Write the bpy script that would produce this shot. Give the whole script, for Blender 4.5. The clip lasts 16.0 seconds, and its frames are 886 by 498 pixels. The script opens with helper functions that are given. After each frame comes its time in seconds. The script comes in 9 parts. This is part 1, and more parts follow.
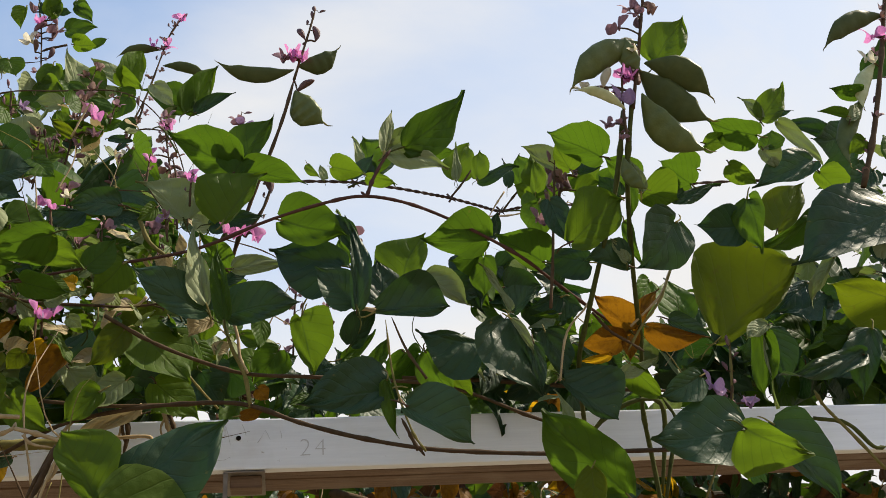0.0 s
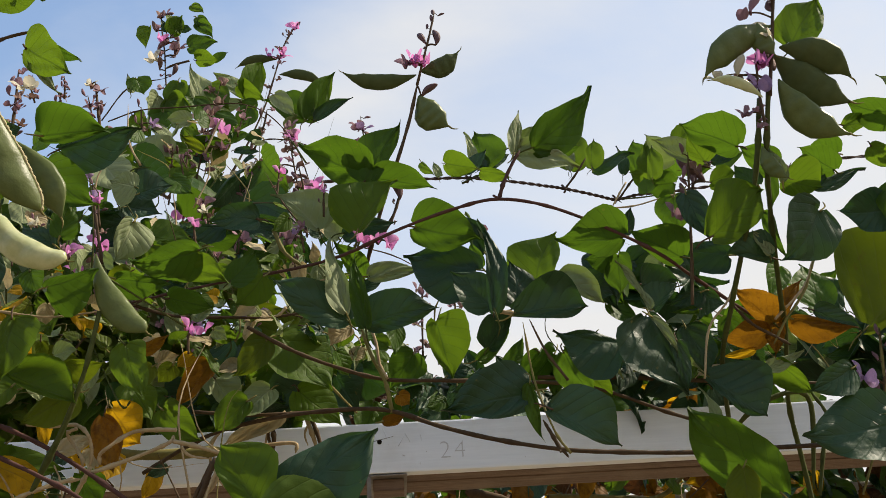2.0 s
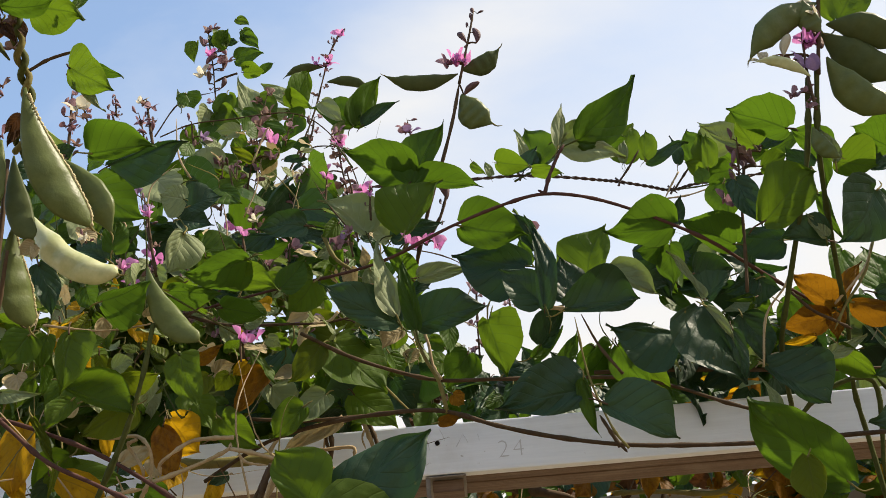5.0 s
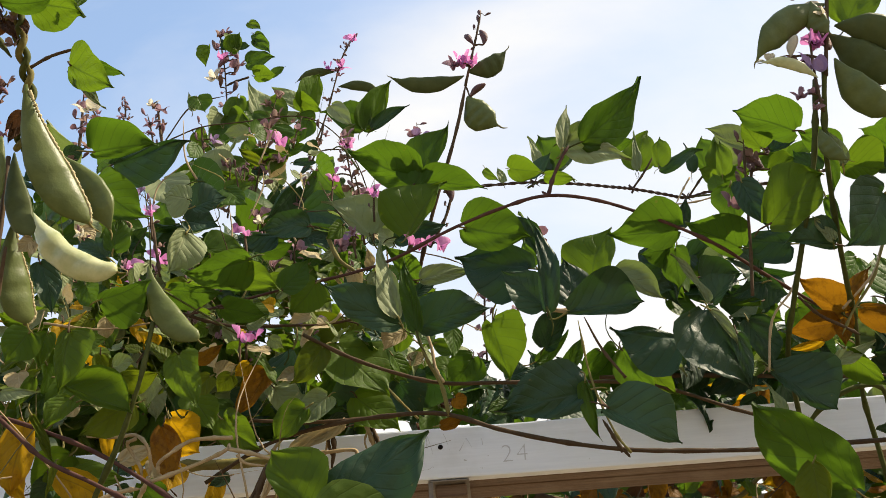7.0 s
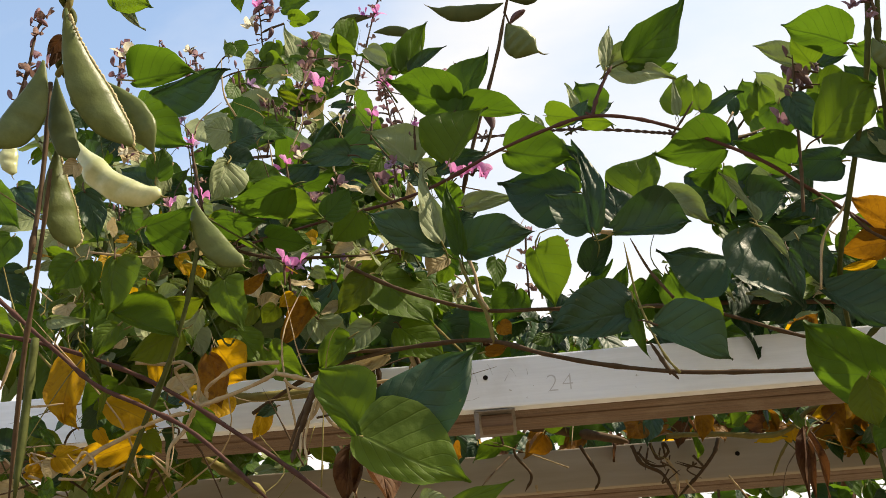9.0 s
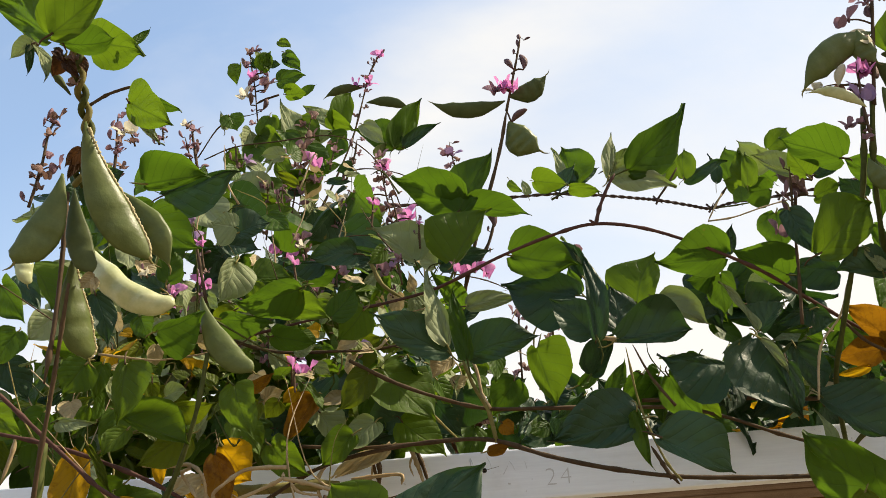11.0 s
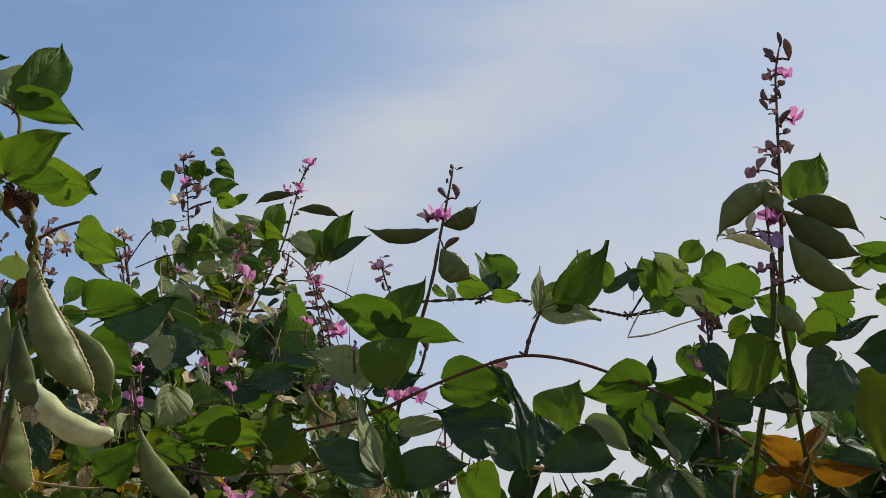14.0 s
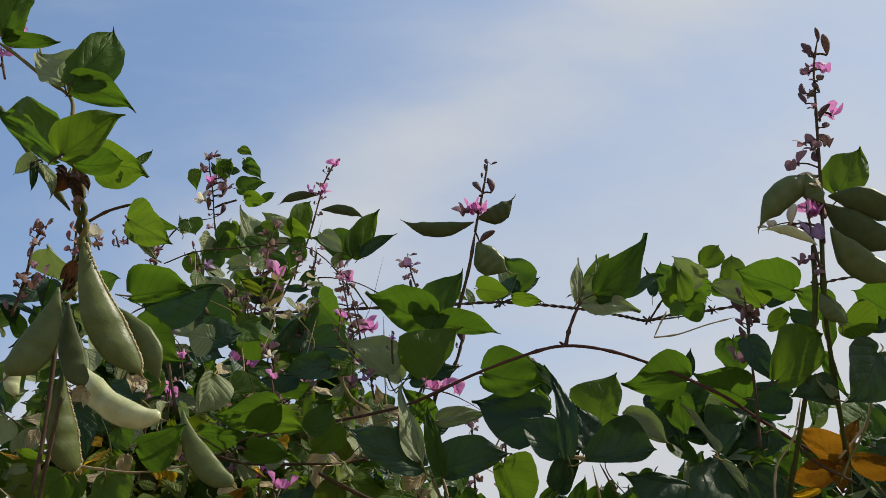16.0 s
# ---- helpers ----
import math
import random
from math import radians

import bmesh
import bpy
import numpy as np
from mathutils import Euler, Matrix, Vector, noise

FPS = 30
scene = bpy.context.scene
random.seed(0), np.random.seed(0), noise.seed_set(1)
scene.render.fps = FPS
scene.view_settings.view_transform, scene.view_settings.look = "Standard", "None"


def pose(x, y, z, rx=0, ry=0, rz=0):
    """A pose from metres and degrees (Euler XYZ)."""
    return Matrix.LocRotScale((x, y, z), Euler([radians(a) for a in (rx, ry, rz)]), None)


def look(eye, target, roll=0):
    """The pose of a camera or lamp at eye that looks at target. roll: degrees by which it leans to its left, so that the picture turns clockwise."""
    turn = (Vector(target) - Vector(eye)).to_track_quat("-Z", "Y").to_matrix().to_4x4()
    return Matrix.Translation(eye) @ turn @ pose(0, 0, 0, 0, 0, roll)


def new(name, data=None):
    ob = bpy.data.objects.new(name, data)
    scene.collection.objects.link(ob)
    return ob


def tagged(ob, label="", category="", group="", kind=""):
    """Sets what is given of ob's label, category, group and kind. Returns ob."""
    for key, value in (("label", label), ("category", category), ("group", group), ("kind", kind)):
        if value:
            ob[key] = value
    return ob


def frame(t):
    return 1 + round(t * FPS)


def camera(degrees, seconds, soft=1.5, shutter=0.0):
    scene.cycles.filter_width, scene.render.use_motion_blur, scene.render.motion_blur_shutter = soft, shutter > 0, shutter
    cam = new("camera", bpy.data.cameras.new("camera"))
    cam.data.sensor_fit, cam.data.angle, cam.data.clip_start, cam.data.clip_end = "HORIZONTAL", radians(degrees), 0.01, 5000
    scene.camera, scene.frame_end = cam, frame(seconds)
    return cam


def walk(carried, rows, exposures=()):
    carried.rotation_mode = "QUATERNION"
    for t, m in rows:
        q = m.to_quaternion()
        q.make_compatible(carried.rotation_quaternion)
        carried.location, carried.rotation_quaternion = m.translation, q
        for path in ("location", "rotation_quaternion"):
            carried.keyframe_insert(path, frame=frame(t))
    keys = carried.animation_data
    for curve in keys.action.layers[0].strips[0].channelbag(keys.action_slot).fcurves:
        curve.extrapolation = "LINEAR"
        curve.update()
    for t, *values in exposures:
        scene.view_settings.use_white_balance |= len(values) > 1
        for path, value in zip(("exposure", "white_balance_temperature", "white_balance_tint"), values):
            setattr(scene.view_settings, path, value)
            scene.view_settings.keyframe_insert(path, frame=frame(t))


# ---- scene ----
cam = camera(48.0, 16.0, soft=0.8)

# seconds, eye x y z, pitch up, yaw to the left, roll
PATH = [
    (0.0, 0.0226, 0.0211, 1.5331, 26.219, -10.585, -4.512),
    (0.5, -0.0102, 0.0108, 1.5521, 28.889, -7.093, -3.200),
    (1.0, -0.0173, 0.0063, 1.5610, 29.396, -5.346, -2.541),
    (1.5, -0.0193, 0.0099, 1.5564, 27.661, -4.998, -2.423),
    (2.0, -0.0101, 0.0197, 1.5513, 26.013, -3.790, -4.024),
    (2.5, -0.0029, 0.0131, 1.5545, 27.269, -2.633, -4.633),
    (3.0, 0.0030, 0.0058, 1.5522, 27.557, -1.596, -4.780),
    (3.5, 0.0019, 0.0001, 1.5514, 27.000, -0.000, -4.400),
    (4.0, 0.0033, 0.0093, 1.5497, 25.850, -0.148, -4.722),
    (6.5, 0.0065, 0.0349, 1.5506, 27.317, 0.816, -4.733),
    (7.0, 0.0221, 0.0378, 1.5442, 26.974, 1.183, -3.967),
    (7.5, 0.0091, 0.0390, 1.5325, 26.530, 1.119, -4.195),
    (8.0, 0.0011, 0.0518, 1.5261, 25.618, 1.922, -3.796),
    (8.5, 0.0008, 0.0518, 1.5274, 26.001, 2.403, -3.940),
    (9.0, 0.0091, 0.0666, 1.5071, 25.144, 3.610, -3.889),
    (11.5, -0.0229, 0.0002, 1.5793, 27.595, 0.915, -4.437),
    (12.0, -0.0144, -0.0102, 1.5800, 28.303, -0.164, -5.077),
    (12.5, 0.0016, -0.0353, 1.5852, 30.226, -1.871, -5.632),
    (13.0, -0.0020, -0.0563, 1.5831, 30.666, -3.667, -6.081),
    (13.5, -0.0303, -0.0491, 1.5958, 31.174, -3.651, -5.762),
    (14.0, -0.0366, -0.0538, 1.5972, 31.571, -4.034, -5.716),
    (14.5, -0.0628, -0.0563, 1.5979, 31.416, -3.757, -5.526),
    (15.0, -0.0627, -0.0590, 1.6059, 32.198, -3.669, -5.856),
    (15.5, -0.0779, -0.0535, 1.5965, 32.279, -3.381, -5.446),
    (16.0, -0.0818, -0.0419, 1.5751, 32.313, -3.770, -5.129),
]


def head(x, y, z, pitch, yaw, roll):
    return pose(x, y, z, 90 + pitch, 0, yaw) @ pose(0, 0, 0, 0, 0, roll)


walk(cam, [(t, head(*v)) for t, *v in PATH],
     exposures=[(0, 0.58, 6950, 10), (1.0, 0.44, 6900, 10), (1.5, 0.38, 6850, 10), (2.0, 0.52, 6900, 10), (2.5, 0.60, 6950, 10), (3.5, 0.64, 6950, 10), (4.0, 0.64, 6950, 10), (6.5, 0.81, 7200, 10), (7.5, 0.86, 7300, 10), (9.0, 0.90, 7500, 10), (11.5, 0.70, 7200, 9), (12.0, 0.58, 6950, 8), (12.5, 0.39, 6600, 9), (13.0, 0.20, 6550, 9), (14.0, 0.10, 6500, 9), (16.0, 0.10, 6500, 9)])

# ---- light: hazy bright sky, high sun on the right hand ----
SUN_EL, SUN_AZ = radians(50), radians(84)          # azimuth from +y towards +x
sun_way = Vector((math.sin(SUN_AZ) * math.cos(SUN_EL), math.cos(SUN_AZ) * math.cos(SUN_EL), math.sin(SUN_EL)))
world = bpy.data.worlds.new("sky")
scene.world = world
world.use_nodes = True
wn, wl = world.node_tree.nodes, world.node_tree.links
wn.clear()
w_out = wn.new("ShaderNodeOutputWorld")
w_bg = wn.new("ShaderNodeBackground")
w_sky = wn.new("ShaderNodeTexSky")
w_sky.sky_type, w_sky.sun_disc = "NISHITA", False
w_sky.sun_elevation, w_sky.sun_rotation = SUN_EL, SUN_AZ
w_sky.air_density, w_sky.dust_density, w_sky.ozone_density = 1.1, 0.5, 2.5
w_co = wn.new("ShaderNodeTexCoord")
w_map = wn.new("ShaderNodeMapping")
w_map.inputs["Rotation"].default_value = (0.3, 0.5, 0.6)
w_map.inputs["Scale"].default_value = (0.8, 2.8, 1.3)
w_noise = wn.new("ShaderNodeTexNoise")
w_noise.inputs["Scale"].default_value = 2.6
w_noise.inputs["Detail"].default_value = 7
w_noise.inputs["Roughness"].default_value = 0.58
w_noise.inputs["Distortion"].default_value = 0.35
w_ramp = wn.new("ShaderNodeMapRange")
w_ramp.inputs["From Min"].default_value, w_ramp.inputs["From Max"].default_value = 0.43, 0.70
w_ramp.inputs["To Min"].default_value, w_ramp.inputs["To Max"].default_value = 0.0, 0.26
# haze thickens towards the sun's side and the horizon
w_dot = wn.new("ShaderNodeVectorMath")
w_dot.operation = "DOT_PRODUCT"
w_dot.inputs[1].default_value = (0.75, 0.25, -0.95)
w_haze = wn.new("ShaderNodeMapRange")
w_haze.inputs["From Min"].default_value, w_haze.inputs["From Max"].default_value = -0.62, 0.12
w_haze.inputs["To Min"].default_value, w_haze.inputs["To Max"].default_value = 0.11, 0.8
w_add = wn.new("ShaderNodeMath")
w_add.operation, w_add.use_clamp = "ADD", True
w_mix = wn.new("ShaderNodeMix")
w_mix.data_type = "RGBA"
w_mix.inputs["B"].default_value = (4.92, 5.06, 5.30, 1)
wl.new(w_co.outputs["Generated"], w_map.inputs["Vector"])
wl.new(w_map.outputs["Vector"], w_noise.inputs["Vector"])
wl.new(w_noise.outputs["Fac"], w_ramp.inputs["Value"])
wl.new(w_co.outputs["Generated"], w_dot.inputs[0])
wl.new(w_dot.outputs["Value"], w_haze.inputs["Value"])
wl.new(w_ramp.outputs["Result"], w_add.inputs[0])
wl.new(w_haze.outputs["Result"], w_add.inputs[1])
w_sep = wn.new("ShaderNodeSeparateXYZ")
wl.new(w_co.outputs["Generated"], w_sep.inputs[0])
w_low = wn.new("ShaderNodeMapRange")
for w_key, w_value in (("From Min", 0.43), ("From Max", 0.24), ("To Min", 0.0), ("To Max", 0.6)):
    w_low.inputs[w_key].default_value = w_value
wl.new(w_sep.outputs["Z"], w_low.inputs["Value"])
w_side = wn.new("ShaderNodeVectorMath")
w_side.operation = "DOT_PRODUCT"
w_side.inputs[1].default_value = (0.539, 0.502, -0.676)
wl.new(w_co.outputs["Generated"], w_side.inputs[0])
w_off = wn.new("ShaderNodeMath")
w_off.operation = "ABSOLUTE"
wl.new(w_side.outputs["Value"], w_off.inputs[0])
w_band = wn.new("ShaderNodeMapRange")
w_band.interpolation_type = "SMOOTHSTEP"
for w_key, w_value in (("From Min", 0.0), ("From Max", 0.11), ("To Min", 0.62), ("To Max", 0.0)):
    w_band.inputs[w_key].default_value = w_value
wl.new(w_off.outputs["Value"], w_band.inputs["Value"])
w_streak = wn.new("ShaderNodeMath")
w_streak.operation = "MULTIPLY"
wl.new(w_band.outputs["Result"], w_streak.inputs[0])
wl.new(w_noise.outputs["Fac"], w_streak.inputs[1])
w_sum = wn.new("ShaderNodeMath")
w_sum.operation = "ADD"
wl.new(w_low.outputs["Result"], w_sum.inputs[0])
wl.new(w_streak.outputs["Value"], w_sum.inputs[1])
w_all = wn.new("ShaderNodeMath")
w_all.operation, w_all.use_clamp = "ADD", True
wl.new(w_add.outputs["Value"], w_all.inputs[0])
wl.new(w_sum.outputs["Value"], w_all.inputs[1])
wl.new(w_all.outputs["Value"], w_mix.inputs["Factor"])
w_tint = wn.new("ShaderNodeMix")
w_tint.data_type, w_tint.blend_type = "RGBA", "MULTIPLY"
w_tint.inputs["Factor"].default_value = 1.0
w_tint.inputs["B"].default_value = (1.27, 1.39, 1.43, 1)
wl.new(w_sky.outputs["Color"], w_tint.inputs["A"])
wl.new(w_tint.outputs["Result"], w_mix.inputs["A"])
wl.new(w_mix.outputs["Result"], w_bg.inputs["Color"])
wl.new(w_bg.outputs["Background"], w_out.inputs["Surface"])
w_bg.inputs["Strength"].default_value = 0.116

sun = new("sun", bpy.data.lights.new("sun", "SUN"))
sun.data.energy, sun.data.angle, sun.data.color = 5.0, radians(1.2), (1.0, 0.91, 0.77)
sun.matrix_world = look(sun_way * 30, (0, 0, 0))


# ---- materials ----
def shader(name):
    m = bpy.data.materials.new(name)
    m.use_nodes = True
    nt = m.node_tree
    nt.nodes.clear()
    out = nt.nodes.new("ShaderNodeOutputMaterial")
    bsdf = nt.nodes.new("ShaderNodeBsdfPrincipled")
    nt.links.new(bsdf.outputs["BSDF"], out.inputs["Surface"])
    return m, nt.nodes, nt.links, bsdf, out


def mathn(n, l, op, a, b=None, clamp=False):
    k = n.new("ShaderNodeMath")
    k.operation, k.use_clamp = op, clamp
    for i, v in enumerate((a, b)):
        if v is None:
            continue
        if isinstance(v, (int, float)):
            k.inputs[i].default_value = v
        else:
            l.new(v, k.inputs[i])
    return k.outputs["Value"]


def mixn(n, l, fac, a, b):
    k = n.new("ShaderNodeMix")
    k.data_type = "RGBA"
    for key, v in (("Factor", fac), ("A", a), ("B", b)):
        if isinstance(v, (int, float)):
            k.inputs[key].default_value = v
        elif isinstance(v, tuple):
            k.inputs[key].default_value = (*v, 1)
        else:
            l.new(v, k.inputs[key])
    return k.outputs["Result"]


def noisen(n, l, vec, scale, detail=4, rough=0.55):
    k = n.new("ShaderNodeTexNoise")
    k.inputs["Scale"].default_value, k.inputs["Detail"].default_value, k.inputs["Roughness"].default_value = scale, detail, rough
    l.new(vec, k.inputs["Vector"])
    return k.outputs["Fac"]


def rangen(n, l, v, a, b, c=0.0, d=1.0):
    k = n.new("ShaderNodeMapRange")
    for key, x in (("From Min", a), ("From Max", b), ("To Min", c), ("To Max", d)):
        k.inputs[key].default_value = x
    l.new(v, k.inputs["Value"])
    return k.outputs["Result"]


def bumpn(n, l, h, strength, distance):
    k = n.new("ShaderNodeBump")
    k.inputs["Strength"].default_value, k.inputs["Distance"].default_value = strength, distance
    l.new(h, k.inputs["Height"])
    return k.outputs["Normal"]


def leaf_material(name, deep, fresh, vein, glow, through_share, rough=0.42, blotch=(0.2, 0.15, 0.03), blotch_at=(0.66, 0.74), spec=0.15):
    """A bean leaf: mottled blade, pinnate veins from the UV map, light that passes through."""
    m, n, l, bsdf, out = shader(name)
    uv = n.new("ShaderNodeUVMap")
    sep = n.new("ShaderNodeSeparateXYZ")
    l.new(uv.outputs["UV"], sep.inputs[0])
    across = mathn(n, l, "ABSOLUTE", mathn(n, l, "SUBTRACT", sep.outputs["X"], 0.5))
    along = sep.outputs["Y"]
    co = n.new("ShaderNodeTexCoord").outputs["Object"]
    info = n.new("ShaderNodeObjectInfo").outputs["Random"]
    wob = mathn(n, l, "MULTIPLY", noisen(n, l, co, 18, 1), 0.05)
    mid = rangen(n, l, across, 0.008, 0.03, 1.0, 0.0)
    q = mathn(n, l, "ADD", mathn(n, l, "SUBTRACT", along, mathn(n, l, "MULTIPLY", across, 0.75)), wob)
    tooth = mathn(n, l, "ABSOLUTE", mathn(n, l, "SUBTRACT", mathn(n, l, "FRACT", mathn(n, l, "MULTIPLY", q, 6.5)), 0.5))
    side = rangen(n, l, tooth, 0.015, 0.07, 0.6, 0.0)
    veins = mathn(n, l, "MAXIMUM", mid, side)
    vor = n.new("ShaderNodeTexVoronoi")
    vor.feature = "DISTANCE_TO_EDGE"
    vor.inputs["Scale"].default_value = 240
    l.new(co, vor.inputs["Vector"])
    net = rangen(n, l, vor.outputs["Distance"], 0.0, 0.10, 0.12, 0.0)
    mottle = noisen(n, l, co, 28, 5, 0.6)
    tone = mathn(n, l, "ADD", mathn(n, l, "MULTIPLY", info, 0.75), mathn(n, l, "MULTIPLY", rangen(n, l, mottle, 0.3, 0.7), 0.35), True)
    base = mixn(n, l, tone, deep, fresh)
    base = mixn(n, l, mathn(n, l, "MULTIPLY", mathn(n, l, "MAXIMUM", veins, net), 0.28), base, vein)
    spots = rangen(n, l, noisen(n, l, co, 60, 3, 0.7), *blotch_at, 0.0, 0.7)
    base = mixn(n, l, spots, base, blotch)
    # paler margin: the sun-caught leaf rim painted into the base colour
    sunlit_rim = mathn(n, l, "MULTIPLY", rangen(n, l, across, 0.46, 0.5, 0.0, 0.35), noisen(n, l, co, 40))
    base = mixn(n, l, sunlit_rim, base, vein)
    l.new(base, bsdf.inputs["Base Color"])
    l.new(rangen(n, l, mottle, 0.3, 0.7, rough - 0.08, rough + 0.12), bsdf.inputs["Roughness"])
    bsdf.inputs["Specular IOR Level"].default_value = spec
    quilt = mathn(n, l, "MULTIPLY", rangen(n, l, tooth, 0.0, 0.35), rangen(n, l, across, 0.0, 0.12))
    height = mathn(n, l, "ADD", mathn(n, l, "MULTIPLY", quilt, 0.07), mathn(n, l, "ADD", mathn(n, l, "MULTIPLY", mottle, 0.35), mathn(n, l, "MULTIPLY", noisen(n, l, co, 17, 3), 1.5)))
    height = mathn(n, l, "SUBTRACT", height, mathn(n, l, "MULTIPLY", mathn(n, l, "MAXIMUM", veins, net), 0.10))
    nrm = bumpn(n, l, height, 0.9, 0.0060)
    l.new(nrm, bsdf.inputs["Normal"])
    tr = n.new("ShaderNodeBsdfTranslucent")
    lit = mixn(n, l, mathn(n, l, "MULTIPLY", mathn(n, l, "MAXIMUM", mathn(n, l, "MAXIMUM", veins, net), spots), 0.6), mixn(n, l, tone, glow, tuple(min(1, 1.25 * c) for c in glow)), deep)
    l.new(lit, tr.inputs["Color"])
    mix = n.new("ShaderNodeMixShader")
    mix.inputs["Fac"].default_value = through_share
    l.new(bsdf.outputs["BSDF"], mix.inputs[1])
    l.new(tr.outputs["BSDF"], mix.inputs[2])
    l.new(mix.outputs["Shader"], out.inputs["Surface"])
    return m


# dark, green, light: one leaf as shaded, plain and sunlit, put into the colour
LEAF = {
    # dark also carries the bluish sky sheen in its base colour
    "dark": leaf_material("leaf_shaded", (0.009, 0.030, 0.013), (0.032, 0.069, 0.029), (0.05, 0.095, 0.05), (0.036, 0.095, 0.010), 0.2, 0.5, spec=0.3),
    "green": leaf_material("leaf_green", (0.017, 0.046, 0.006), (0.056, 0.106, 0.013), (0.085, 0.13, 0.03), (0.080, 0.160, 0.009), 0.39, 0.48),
    "light": leaf_material("leaf_lit", (0.034, 0.074, 0.008), (0.078, 0.124, 0.016), (0.125, 0.17, 0.04), (0.110, 0.190, 0.009), 0.42, 0.54),
    # pale: light undersides, with sunlight on the blade added to the colour
    "pale": leaf_material("leaf_pale_sunlit", (0.15, 0.185, 0.085), (0.27, 0.30, 0.16), (0.34, 0.36, 0.21), (0.16, 0.24, 0.04), 0.25, 0.6),
    "lime": leaf_material("leaf_lime", (0.045, 0.070, 0.008), (0.115, 0.148, 0.014), (0.20, 0.22, 0.05), (0.122, 0.165, 0.006), 0.42, 0.5, (0.12, 0.10, 0.02), (0.6, 0.68)),
    "yellow": leaf_material("leaf_yellow", (0.24, 0.125, 0.006), (0.43, 0.27, 0.014), (0.36, 0.26, 0.06), (0.52, 0.30, 0.010), 0.55, 0.5, (0.12, 0.05, 0.01), (0.52, 0.64)),
    "orange": leaf_material("leaf_orange", (0.13, 0.052, 0.004), (0.25, 0.120, 0.010), (0.26, 0.15, 0.04), (0.23, 0.105, 0.006), 0.38, 0.5, (0.07, 0.025, 0.008), (0.48, 0.62)),
    "dry": leaf_material("leaf_dry", (0.035, 0.016, 0.008), (0.10, 0.05, 0.022), (0.18, 0.10, 0.05), (0.16, 0.06, 0.015), 0.15, 0.7, (0.04, 0.015, 0.01), (0.5, 0.6)),
    "straw": leaf_material("leaf_straw", (0.32, 0.26, 0.14), (0.46, 0.38, 0.22), (0.50, 0.43, 0.28), (0.35, 0.27, 0.12), 0.25, 0.7, (0.2, 0.12, 0.05), (0.6, 0.7)),
}


def plain_material(name, a, b, scale=60, rough=0.6, bump=0.0006, through_share=0.0, stretch=None, spec=0.4, metal=0.0):
    m, n, l, bsdf, out = shader(name)
    co = n.new("ShaderNodeTexCoord").outputs["Object"]
    if stretch:
        k = n.new("ShaderNodeMapping")
        k.inputs["Scale"].default_value = stretch
        l.new(co, k.inputs["Vector"])
        co = k.outputs["Vector"]
    info = n.new("ShaderNodeObjectInfo").outputs["Random"]
    f = noisen(n, l, co, scale, 5, 0.6)
    g = noisen(n, l, co, scale * 0.17, 3)
    tone = mathn(n, l, "ADD", mathn(n, l, "MULTIPLY", rangen(n, l, f, 0.3, 0.7), 0.5), mathn(n, l, "ADD", mathn(n, l, "MULTIPLY", g, 0.35), mathn(n, l, "MULTIPLY", info, 0.2)), True)
    col = mixn(n, l, tone, a, b)
    l.new(col, bsdf.inputs["Base Color"])
    bsdf.inputs["Roughness"].default_value, bsdf.inputs["Specular IOR Level"].default_value, bsdf.inputs["Metallic"].default_value = rough, spec, metal
    l.new(bumpn(n, l, f, 0.7, bump), bsdf.inputs["Normal"])
    if through_share:
        tr = n.new("ShaderNodeBsdfTranslucent")
        l.new(col, tr.inputs["Color"])
        mix = n.new("ShaderNodeMixShader")
        mix.inputs["Fac"].default_value = through_share
        l.new(bsdf.outputs["BSDF"], mix.inputs[1])
        l.new(tr.outputs["BSDF"], mix.inputs[2])
        l.new(mix.outputs["Shader"], out.inputs["Surface"])
    return m


